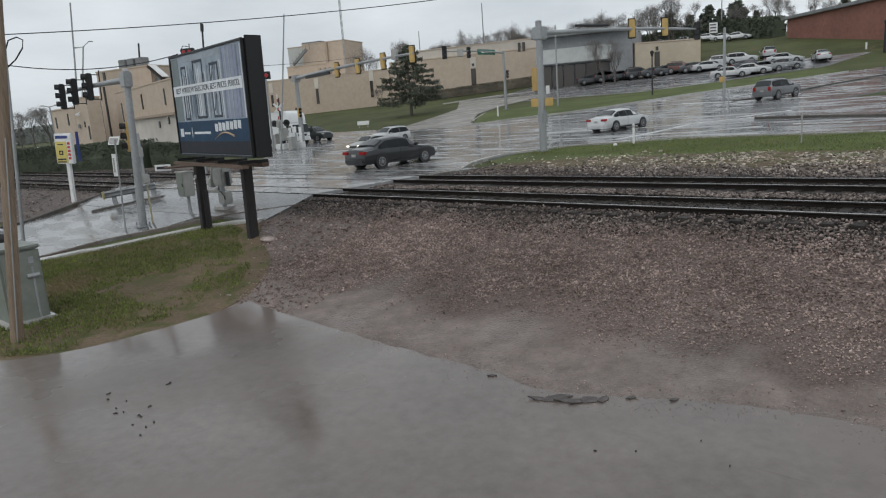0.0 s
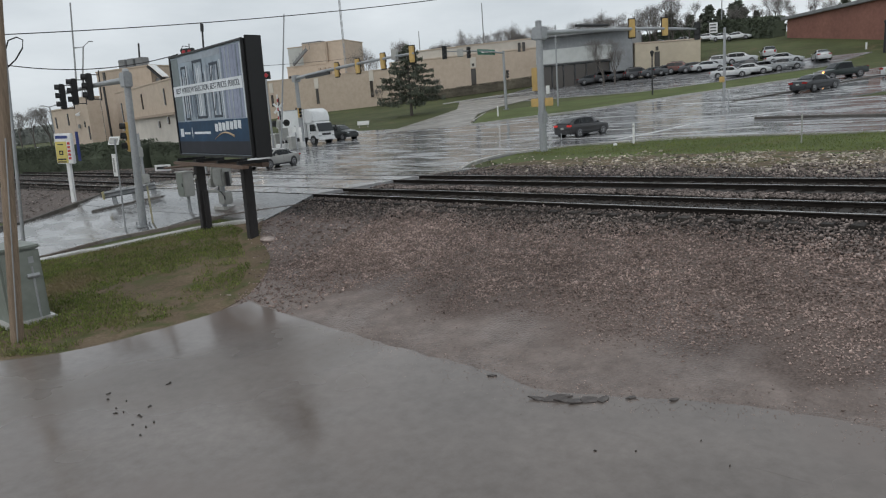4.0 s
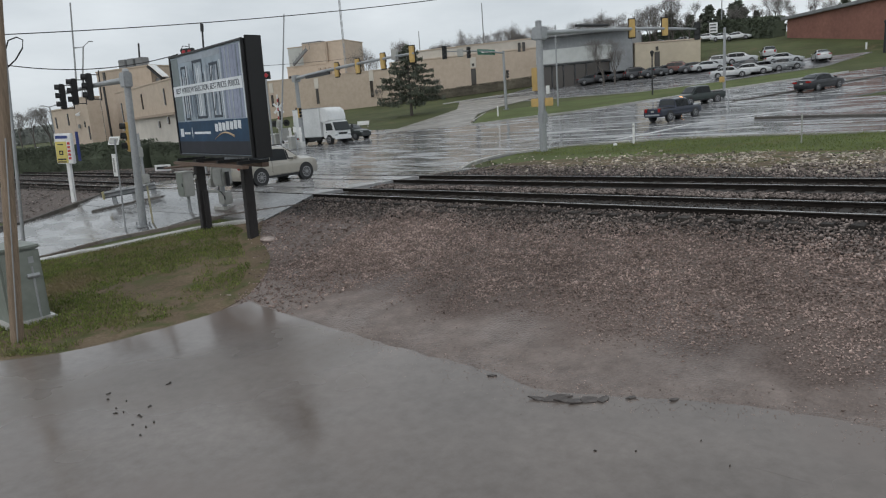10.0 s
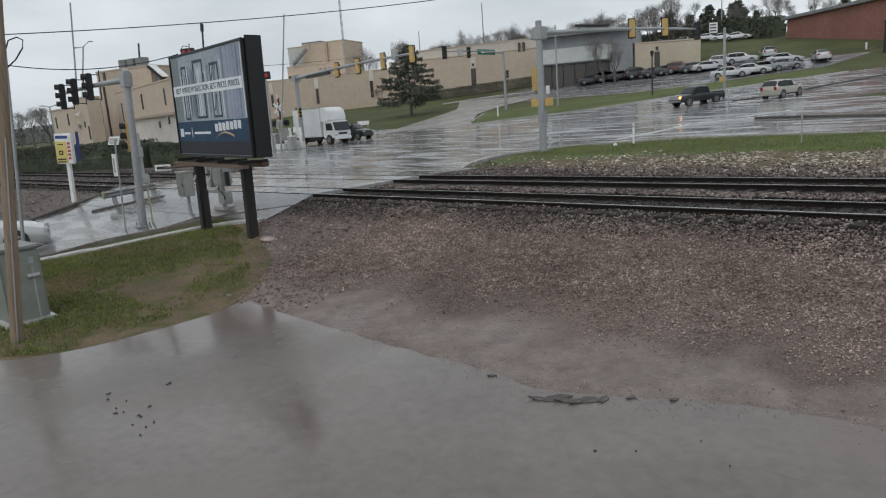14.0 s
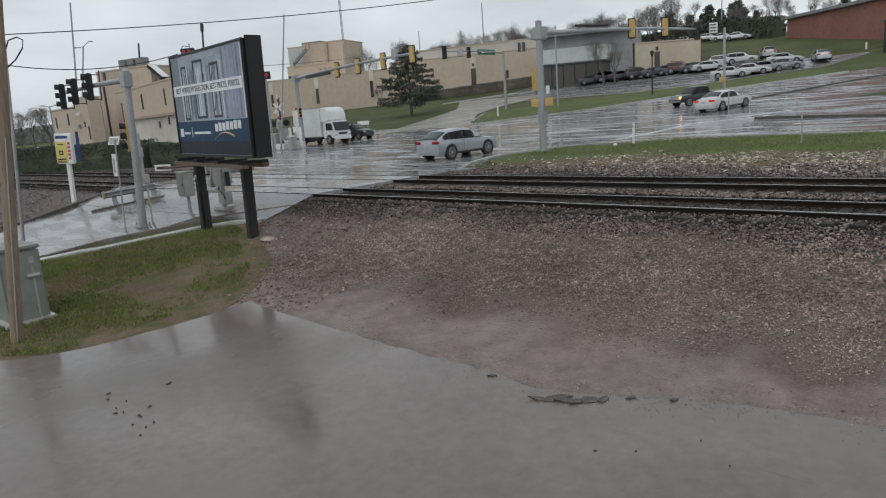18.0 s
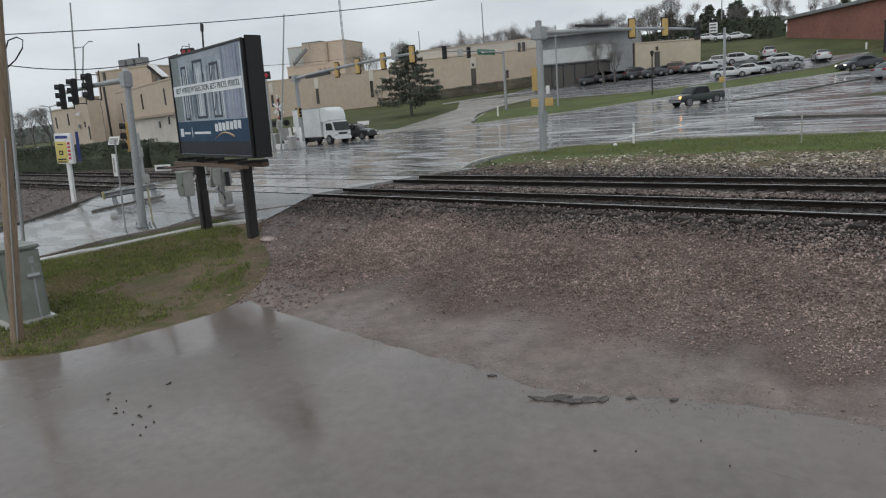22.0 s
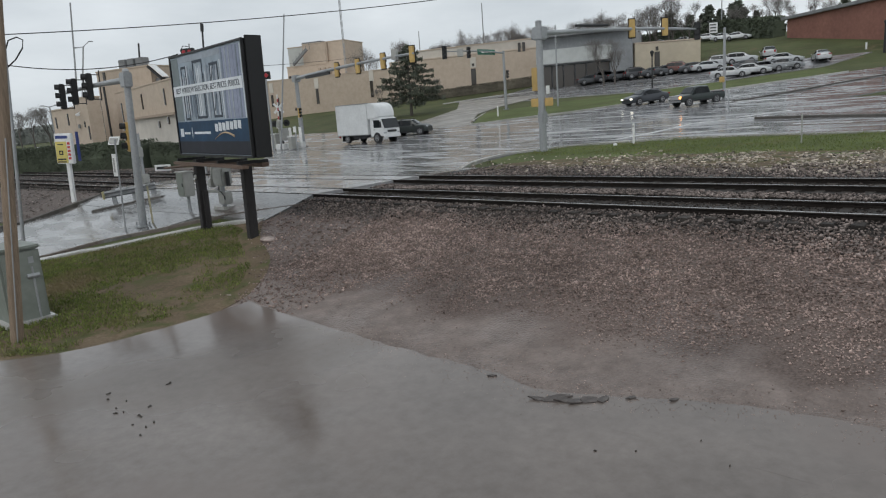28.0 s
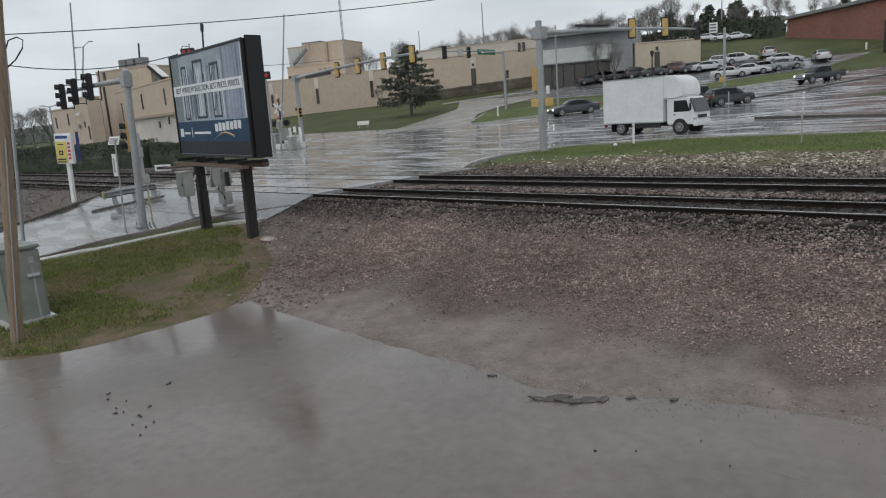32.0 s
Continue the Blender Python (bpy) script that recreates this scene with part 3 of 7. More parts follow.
def crossing_ramp(y0, y1, z0, z1, label):
    b = nb()
    prism(b, [(y0, z0), (y1, z1), (y1, z1 - 0.3), (y0, z0 - 0.3)], -33.3, -18.5)
    for v in b.verts:
        v.co = (v.co.y, v.co.x, v.co.z)
    bmesh.ops.recalc_face_normals(b, faces=b.faces)
    tagged(mesh_object("crossing_ramp", b, M_NEAR_ROAD), label, "road", kind="structure")


crossing_ramp(12.3, 14.33, -0.56, -0.022, "wet asphalt ramp up to the rails")
crossing_ramp(19.89, 23.4, -0.022, -0.09, "wet asphalt ramp beyond the rails")


def ballast():
    rng = np.random.default_rng(11)

    def field(n, x0, x1, y0, y1, s0, s1, drop=0.0, keep=None):
        x, y = rng.uniform(x0, x1, n), rng.uniform(y0, y1, n)
        s = rng.uniform(s0, s1, n) * (0.7 + 0.6 * rng.random(n) ** 2)
        if keep is not None:
            ok = keep(x, y, rng.random(n))
            x, y, s = x[ok], y[ok], s[ok]
        z = np.array([land(v) + 0.05 * noise.noise((u * 0.8, v * 0.8, 3.0)) for u, v in zip(x, y)]) + 0.055 - drop + rng.uniform(-0.01, 0.03, len(y))
        return np.stack([x, y, z], 1), s
    fade = lambda x, y, r: r < np.clip((y - 8.75 - 0.35 * np.sin(x * 1.7) - 0.25 * np.sin(x * 4.1)) / 1.6, 0.02, 1.0)
    spots, s = field(110000, -14, 3.5, 7.9, 13.6, 0.015, 0.032, 0.028, fade)
    s = s * np.clip((spots[:, 1] - 5.5) / 5.5, 0.6, 1)
    scatter("ballast_slope", spots, s, M_STONE, "brown-grey crushed stone ballast slope", "gravel", 0)
    spots, s = field(30000, -18.3, 5, 11.6, 14.3, 0.017, 0.033, 0.0, lambda x, y, r: r < np.clip((y - 12.75 - 0.25 * np.sin(x * 0.9)) / 0.7, 0, 1))
    scatter("ballast_shoulder", spots, s, M_DARK_STONE, "dark wet crushed stone beside the rails", "gravel")
    a, sa = field(11000, -18.3, 7, 16.7, 17.5, 0.022, 0.042, -0.02)
    b, sb = field(9000, -18.3, 9, 20.9, 24.0, 0.025, 0.045)
    c, sc = field(5000, -18.3, 6, 14.5, 15.8, 0.02, 0.035, 0.03)
    d, sd = field(4000, -18.3, 8, 18.5, 19.7, 0.02, 0.035, 0.03)
    scatter("gauge_ballast", np.concatenate([c, d]), np.concatenate([sc, sd]), M_SHADED_OILY_STONE, "oily stones between the rails, coloured darker for the shade there", "gravel")
    scatter("ballast_between_tracks", np.concatenate([a, b]), np.concatenate([sa, sb]), M_DARK_STONE, "dark grey ballast stones between the tracks", "gravel")
    far = lambda x, y, r: r < np.clip((x + 17) / 8, 0.08, 1) * np.clip((y - 21.6) / 2.0, 0.1, 1) * np.clip((28.9 - y + 0.6 * np.sin(x * 1.3) + 0.4 * np.sin(x * 3.7)) / 2.2, 0.0, 1)
    spots, s = field(24000, -19.5, 14, 21.8, 29.4, 0.028, 0.085, 0.03, far)
    sheet("bank_soil", curve_points([(-18.2, 23.2), (-8, 23.2), (20, 23.2)], 12), curve_points([(-17.4, 26.0), (-8, 28.2), (20, 28.8)], 12), 0.06, M_WORN, "brown wet soil and grit between the rocks", "soil", 10, 1.0, 0.05)
    scatter("rock_bank", spots, s, M_PALE_STONE, "pale angular rocks along the track bank", "rocks")
    spots, s = field(5000, -18.5, -11, 7.6, 13.0, 0.015, 0.035, 0.02, lambda x, y, r: x > np.interp(y, [6.4, 8.4, 10.0, 11.2, 12.0], [-12.6, -13.2, -14.8, -17.0, -18.6]) - 1.2 * r ** 3)
    scatter("loose_gravel", spots, s, M_STONE, "loose brown gravel below the hoarding", "gravel")
    spots, s = field(9000, -60, -34, 10.5, 23, 0.025, 0.045, 0.02)
    scatter("ballast_beyond_road", spots, s, M_DARK_STONE, "brown gravel beside the tracks beyond the road", "gravel")


ballast()


def grass_blades():
    rng = np.random.default_rng(21)
    spots = []
    while len(spots) < 60000:
        x, y = rng.uniform(-24.2, -13.4), rng.uniform(2.5, 12)
        edge_l = -24.0 if y < 7.3 else -24.0 + (y - 7.3) * 0.62
        edge_r = np.interp(y, [2.5, 4.2, 6.6, 8.4, 9.4, 11.2], [-15.0, -13.45, -13.05, -14.0, -15.0, -18.4])
        if edge_l + 0.3 < x < edge_r and y < 11.4 + max(0, -18 - x) * 0.25:
            bare = noise.noise((x * 0.45, y * 0.45, 5.0)) + 0.6 * noise.noise((x * 1.7, y * 1.7, 9.0)) + 0.3 * noise.noise((x * 4.5, y * 4.5, 2.0))
            wear = max(0, x + 17.2) * 0.12 * (1 if y < 9.3 else 0.25) + 0.3 * math.exp(-((x + 16.6) / 2.2) ** 2 - ((y - 7.6) / 1.3) ** 2)
            if bare < 0.62 - wear * 1.9 - max(0, 5.5 - y) * 0.05 + rng.uniform(-0.25, 0.25):
                spots.append((x, y, land(y) + 0.06))
    cards("grass_tufts", spots, 0.06, 0.2, M_BLADE, up=1.0, label="short wet spring grass, patchy and worn", category="grass")
    spots = []
    while len(spots) < 26000:
        x, y = rng.uniform(-20, 12), rng.uniform(27.6, 36.2)
        if y < 36 - max(0, -15 - x) * 0.8 and not (x < -15 and y < 27 + (-15 - x) * 0.2):
            spots.append((x, y, land(y) + 0.1))
    cards("strip_grass", spots, 0.07, 0.2, M_BLADE, up=1.0, seed=8, label="thick green grass by the street", category="grass")


grass_blades()


# ---- hoarding ----
def text_mesh(body, size, material, parent, m, name, extrude=0.004, width=None):
    cu = bpy.data.curves.new(name, "FONT")
    cu.body, cu.size, cu.extrude = body, size, extrude
    cu.align_x, cu.align_y = "CENTER", "CENTER"
    tmp = bpy.data.objects.new(name, cu)
    me = bpy.data.meshes.new_from_object(tmp)
    bpy.data.objects.remove(tmp)
    if width:
        xs = [v.co.x for v in me.vertices]
        k = width / (max(xs) - min(xs))
        for v in me.vertices:
            v.co.x *= k
    me.materials.append(material)
    ob = new(name, me)
    ob.parent = parent
    ob.matrix_basis = m
    return ob


def billboard():
    t = thing("billboard", -18.73, 10.92, 0, "large blue and grey advertising billboard on dark timber posts", "billboard", rz=-9.2)
    sky_blue = surf("advert_pale_grey_blue", (0.27, 0.33, 0.39), (0.40, 0.46, 0.52), 1.4, 0.65, 0, 0.25, 0.9)
    dark_blue = surf("advert_dark_blue", (0.008, 0.038, 0.085), (0.014, 0.055, 0.115), 2, 0.65, 0, 0.15, 1)
    foot_blue = surf("advert_shaded_blue", (0.012, 0.014, 0.022), (0.02, 0.022, 0.034), 2, 0.65, 0, 0.2, 1)
    pale = paint("advert_pale_blue", (0.56, 0.60, 0.64), 0.65)
    mid = paint("advert_mid_blue", (0.19, 0.23, 0.28), 0.65)
    lavender = paint("advert_lavender_wall", (0.29, 0.32, 0.42), 0.65)
    green_grey = paint("advert_green_grey", (0.2, 0.235, 0.245), 0.65)
    white = paint("advert_white", (0.72, 0.75, 0.78), 0.65)
    grey = paint("advert_grey", (0.34, 0.38, 0.43), 0.65)
    ink = paint("advert_ink", (0.045, 0.06, 0.08), 0.65)
    w, z0, z1 = 5.44, 1.64, 4.64
    fx = lambda u: -w / 2 + u * w
    fz = lambda v: z0 + v * (z1 - z0)
    yb = 0.26
    part("cabinet_body", bx(0, yb, (z0 + z1) / 2, w + 0.16, 0.4, z1 - z0 + 0.1, 0.03), M_BLACK, t, "black painted sheet metal body")
    part("side_panel", bx(w / 2 + 0.12, yb + 0.05, (z0 + z1) / 2 + 0.03, 0.05, 0.46, z1 - z0 + 0.18, 0.01), M_BLACK, t)
    for zz in (z0 - 0.03, z1 + 0.03):
        part("frame_rail", bx(0, 0.03, zz, w + 0.16, 0.08, 0.06, 0.01), M_BLACK, t)
    for xx in (-w / 2 - 0.04, w / 2 + 0.04):
        part("frame_rail", bx(xx, 0.03, (z0 + z1) / 2, 0.07, 0.08, z1 - z0, 0.01), M_BLACK, t)
    face = part("advert_face", bx(0, 0.045, (z0 + z1) / 2, w, 0.03, z1 - z0), sky_blue, t, "printed sheet with a window advertisement")

    def block(name, u0, u1, v0, v1, mat, y=0.028, label="", ry=0.0):
        return part(name, bx((fx(u0) + fx(u1)) / 2, y, (fz(v0) + fz(v1)) / 2, (u1 - u0) * w, 0.008, (v1 - v0) * (z1 - z0), ry=ry), mat, face, label)
    block("blue_band", 0.002, 0.998, 0.13, 0.335, dark_blue, 0.0245, "dark blue footer band")
    block("shaded_foot", 0.002, 0.998, 0.005, 0.13, foot_blue, 0.0245)
    # the printed room: walls, curtains and windows
    block("wall_print", 0.735, 0.965, 0.34, 0.985, lavender)
    block("wall_print", 0.005, 0.115, 0.34, 0.985, green_grey)
    block("edge_print", 0.975, 0.995, 0.34, 0.985, pale)
    block("ceiling_print", 0.12, 0.73, 0.93, 0.985, grey)
    rng = random.Random(4)
    for k in range(44):
        u = 0.125 + 0.6 * (k + rng.uniform(0.1, 0.9)) / 44
        v0, v1 = rng.uniform(0.34, 0.42), rng.uniform(0.78, 0.9)
        block("curtain_fold", u, u + rng.uniform(0.004, 0.016), v0, v1, rng.choice([pale, mid, pale, white, grey, mid]), 0.0245 - 0.0004 * (k % 5))
    for k in range(5):
        block("wall_fold", 0.745 + 0.045 * k, 0.76 + 0.045 * k, 0.345, 0.98, rng.choice([grey, mid, lavender]), 0.0225)
    for u0, u1, v0, v1 in ((0.345, 0.475, 0.37, 0.915), (0.16, 0.225, 0.36, 0.88), (0.585, 0.685, 0.37, 0.86)):
        for u in (u0, u1):
            block("window_bar", u - 0.005, u + 0.005, v0, v1, ink, 0.018)
        for v in (v0, v1):
            block("window_bar", u0 - 0.005, u1 + 0.005, v - 0.012, v + 0.012, ink, 0.0175)
    for u, v in ((0.61, 0.78), (0.62, 0.5)):
        part("window_bar", bx(fx(u), 0.016, fz(v), 0.03, 0.008, 0.5, ry=24), ink, face)
    block("white_band", 0.004, 0.975, 0.60, 0.705, white, 0.012, "pale slogan band")
    text_mesh("BEST WINDOW SELECTION. BEST PRICES. PERIOD.", 0.24, ink, face, pose(fx(0.5), 0.007, fz(0.652), 90, 0, 0), "slogan", width=w * 0.9)
    # the maker's mark as plain white blocks over a swoosh, small print as bars
    for k in range(7):
        block("logo_block", 0.57 + k * 0.05, 0.57 + k * 0.05 + 0.038, 0.225 + 0.004 * k, 0.298 + 0.004 * k + 0.006 * (k % 2), white, 0.018, "", 4)
    b = nb()
    tube(b, [(fx(0.55 + 0.038 * k), 0.02, fz(0.15 + 0.004 * k + 0.05 * math.sin(math.pi * k / 7))) for k in range(8)], [0.008 + 0.004 * k for k in range(8)], 6)
    part("logo_swoosh", b, paint("swoosh_gold", (0.5, 0.36, 0.22), 0.5), face)
    block("print_block", 0.035, 0.085, 0.18, 0.265, white, 0.018)
    for u0, u1 in ((0.1, 0.19), (0.26, 0.5)):
        block("print_bar", u0, u1, 0.205, 0.228, white, 0.018)
    block("print_divider", 0.222, 0.227, 0.17, 0.275, white, 0.018)
    # walkway beams under the cabinet
    part("walkway_beam", bx(-0.2, -0.12, z0 - 0.3, 5.5, 0.18, 0.09, 0.01), M_BROWNWOOD, t, "brown timber walkway")
    part("walkway_beam", bx(-0.2, 0.5, z0 - 0.28, 5.3, 0.22, 0.12, 0.01), M_BROWNWOOD, t)
    for xx in (-2.4, -0.8, 0.9, 2.3):
        part("bracket", bx(xx, 0.2, z0 - 0.18, 0.08, 0.9, 0.09), M_BLACK, t)
    for xx, yy in ((-1.92, 0.24), (1.07, 0.52)):
        m = t.matrix_world @ Vector((xx, yy, 0))
        part("post", bx(xx, yy, (z0 - 0.2 + land(m.y) - 0.1) / 2, 0.27, 0.27, z0 - 0.2 - land(m.y) + 0.1, 0.02), M_DARKWOOD, t, "dark square timber post")
        if xx < 0:
            part("post", bx(xx + 0.24, yy + 0.02, (z0 - 1.2 + land(m.y) - 0.1) / 2, 0.12, 0.16, z0 - 1.2 - land(m.y) + 0.1, 0.015), M_DARKWOOD, t)
            part("meter_disc", rd((xx, yy - 0.14, z0 - 0.75), (xx, yy - 0.17, z0 - 0.75), 0.07, seg=12), M_GREYBOX, t)
    lean(t, 1.15)


billboard()


# ---- signals ----
def signal_head(t, x, y, z, rz, face_on=True, backplate=False, lit=None, yellow=False, scale=1.0):
    """Three lamps in a housing with visors. rz: the way the lamps look, 0 is towards -y."""
    m = pose(x, y, z, 0, 0, rz)
    body = M_SIGNAL_YELLOW if yellow else M_BLACK

    def put(name, bm, mat, parent, label=""):
        bm.transform(m)
        return part(name, bm, mat, parent, label)
    s = scale
    head = put("signal_head", bx(0, 0, 0, 0.36 * s, 0.22 * s, 1.08 * s, 0.03), body, t, "yellow back of a three-lamp signal head" if yellow else "black three-lamp traffic signal head")
    if backplate:
        put("backplate", bx(0, -0.06 * s, 0, 0.48 * s, 0.02, 1.22 * s, 0.02), M_BLACK, head)
    for k in range(3):
        zz = (0.36 - 0.36 * k) * s
        put("lens", rd((0, -0.115 * s, zz), (0, -0.135 * s, zz), 0.14 * s, seg=14), M_REDLAMP if lit == k else M_LENS, head)
        b = nb()
        for j in range(9):
            a0, a1 = radians(-20 + 220 * j / 9), radians(-20 + 220 * (j + 1) / 9)
            r = 0.165 * s
            q = [(math.cos(a0) * r, -0.11 * s, zz + math.sin(a0) * r), (math.cos(a1) * r, -0.11 * s, zz + math.sin(a1) * r)]
            v = [b.verts.new(q[0]), b.verts.new(q[1]), b.verts.new((q[1][0], -0.27 * s, q[1][2])), b.verts.new((q[0][0], -0.27 * s, q[0][2]))]
            b.faces.new(v)
        bmesh.ops.remove_doubles(b, verts=b.verts[:], dist=1e-4)
        bmesh.ops.recalc_face_normals(b, faces=b.faces[:])
        bmesh.ops.solidify(b, geom=b.faces[:], thickness=0.012)
        put("visor", b, M_BLACK, head)
    return head


def mast(name, x, y, height, r, label, group="mast-arm signal poles"):
    z = land(y) + 0.05
    t = thing(name, x, y, z, label, "signal pole", group)
    part("pole", rd((0, 0, 0), (0, 0, height), r, r * 0.78, 14), M_GALV, t)
    part("base_plate", bx(0, 0, 0.04, r * 2.9, r * 2.9, 0.06, 0.015), M_GALV, t)
    part("pole_cap", rd((0, 0, height), (0, 0, height + 0.08), r * 0.9, r * 0.5, 14), M_GALV, t)
    for a in range(4):
        part("anchor_bolt", rd((math.cos(a * math.pi / 2 + 0.78) * r * 1.6, math.sin(a * math.pi / 2 + 0.78) * r * 1.6, 0.06), (math.cos(a * math.pi / 2 + 0.78) * r * 1.6, math.sin(a * math.pi / 2 + 0.78) * r * 1.6, 0.18), 0.03, seg=6), M_GALV, t)
    return t


def arm(t, p0, p1, r0, r1, rise=0.0):
    b = nb()
    p0, p1 = Vector(p0), Vector(p1)
    tube(b, [p0.lerp(p1, k / 8) + Vector((0, 0, rise * math.sin(math.pi * k / 8))) for k in range(9)], [r0 + (r1 - r0) * k / 8 for k in range(9)], 10)
    return part("mast_arm", b, M_GALV, t, "tapered galvanised mast arm")


def signals():
    # the near pole by the verge
    t = mast("signal_pole", -24.24, 11.05, 5.45, 0.14, "galvanised signal pole with a mast arm over the road")
    arm(t, (0, 0, 5.15), (-6.8, 0.5, 4.95), 0.11, 0.055, 0.05)
    part("clamp", bx(0, -0.02, 5.15, 0.38, 0.3, 0.5, 0.03), M_GALV, t)
    for x, z in ((-3.2, 5.05), (-4.62, 4.93), (-5.85, 4.78)):
        signal_head(t, x, 0.05, z, -14, scale=0.92)
        part("hanger_bracket", rd((x + 0.06, 0.42, z - 0.5), (x + 0.06, 0.42, z + 0.62), 0.022, seg=6), M_TRIM, t)
        for dz in (-0.45, 0.45):
            part("hanger_tie", rd((x + 0.06, 0.42, z + dz), (x, 0.1, z + dz), 0.018, seg=6), M_TRIM, t)
    part("sensor_bar", rd((-6.9, 0.5, 5.0), (-6.2, 0.5, 5.1), 0.02, seg=6), M_GALV, t)
    signal_head(t, -0.42, 0.05, 3.2, -14, yellow=True, scale=0.95)
    lean(t, 2.6)
    # the pole on the far left corner, its arm reaching over the junction
    t = mast("signal_pole", -51.0, 39.0, 6.3, 0.22, "galvanised signal pole with a long arm over the junction")
    arm(t, (0, 0, 6.1), (18.6, -4.3, 6.25), 0.17, 0.08, 0.12)
    part("clamp", bx(0, 0, 6.1, 0.62, 0.56, 0.6, 0.04), M_GALV, t)
    part("lamp_stub", bx(4.6, -1.25, 6.02, 4.4, 0.2, 0.24, rz=-13), M_TRIM, t)
    part("camera_box", bx(16.3, -3.77, 6.42, 0.42, 0.36, 0.7, 0.03, rz=30), M_GREYBOX, t, "grey detector box on the arm")
    for k, (u, zz) in enumerate([(0.415, 6.16), (0.595, 6.13), (0.79, 6.13), (0.99, 6.2)]):
        signal_head(t, 18.6 * u, -4.3 * u, zz, 192, yellow=True, backplate=True, scale=0.98)
    signal_head(t, 0.35, -0.3, 3.1, 90, yellow=True, scale=0.8)
    # the pole on the grass corner beyond the tracks
    t = mast("signal_pole", -19.6, 30.3, 6.45, 0.2, "thick galvanised signal pole on the grass corner")
    arm(t, (0, 0, 5.9), (3.1, 13.0, 6.22), 0.13, 0.06, 0.1)
    part("clamp", bx(0, 0.1, 5.9, 0.56, 0.6, 0.62, 0.04), M_GALV, t)
    part("luminaire", rd((0.62, 2.6, 6.3), (1.2, 5.0, 6.35), 0.07, seg=8), M_TRIM, t, "dark lamp tube above the arm")
    part("terminal_box", bx(0, 0.05, 1.75, 0.3, 0.5, 0.55, 0.03), M_GALV, t)
    part("pedestrian_button_plate", bx(-0.3, -0.13, 2.5, 0.42, 0.26, 0.42, 0.03, rz=40), M_SIGNAL_YELLOW, t, "yellow pedestrian signal box")
    part("pedestrian_button_plate", bx(0.3, 0.2, 2.5, 0.42, 0.26, 0.42, 0.03, rz=40), M_SIGNAL_YELLOW, t, "yellow pedestrian signal box")
    for u, z, sc in ((0.503, 6.2, 0.9), (0.71, 6.3, 0.9)):
        signal_head(t, 3.3 * u, 13.8 * u, z, 222, yellow=True, scale=sc, backplate=True)
    signal_head(t, -0.46, 0.26, 3.68, 200, yellow=True, scale=1.08)
    signal_head(t, 3.07, 12.85, 6.1, 20, scale=0.95)
    part("sign_plate", bx(3.45, 14.5, 6.3, 0.5, 0.03, 0.62, rz=40), M_WHITE, t, "white lane sign")
    for k in range(3):
        part("sign_bar", bx(3.43, 14.475, 6.48 - 0.18 * k, 0.36, 0.03, 0.07, rz=40), M_TRIM, t)
    # the pole on the island
    t = mast("signal_pole", -51.4, 71.3, 7.1, 0.19, "galvanised signal pole on the grass island")
    arm(t, (0, 0, 6.9), (-0.6, -10.5, 6.95), 0.12, 0.06, 0.15)
    signal_head(t, -0.6, -10.5, 6.85, 60, backplate=True, scale=1.2)
    signal_head(t, -0.37, -6.4, 6.9, 60, scale=1.15)
    part("camera_box", bx(-0.44, -7.85, 6.85, 0.7, 0.9, 0.85, 0.04, rz=40), M_GREYBOX, t, "grey detector box on the arm")
    part("street_sign", bx(-0.2, -3.2, 6.98, 0.04, 3.4, 0.62), M_GREEN_SIGN, t, "green street name sign with plain bars")
    for k in range(3):
        part("lettering_bar", bx(-0.16, -2.3 - 0.8 * k, 6.98, 0.02, 0.6, 0.22), M_WHITE, t)
    signal_head(t, 0.4, 0, 4.3, 120, scale=0.9)
    # the slim pole by the far lanes
    t = mast("signal_pole", -22.2, 64.3, 6.3, 0.14, "slim galvanised signal pole by the stop line")
    part("push_button_box", bx(-0.12, -0.2, 1.9, 0.4, 0.36, 0.5, 0.04), M_SIGNAL_YELLOW, t, "yellow pedestrian signal box")


signals()


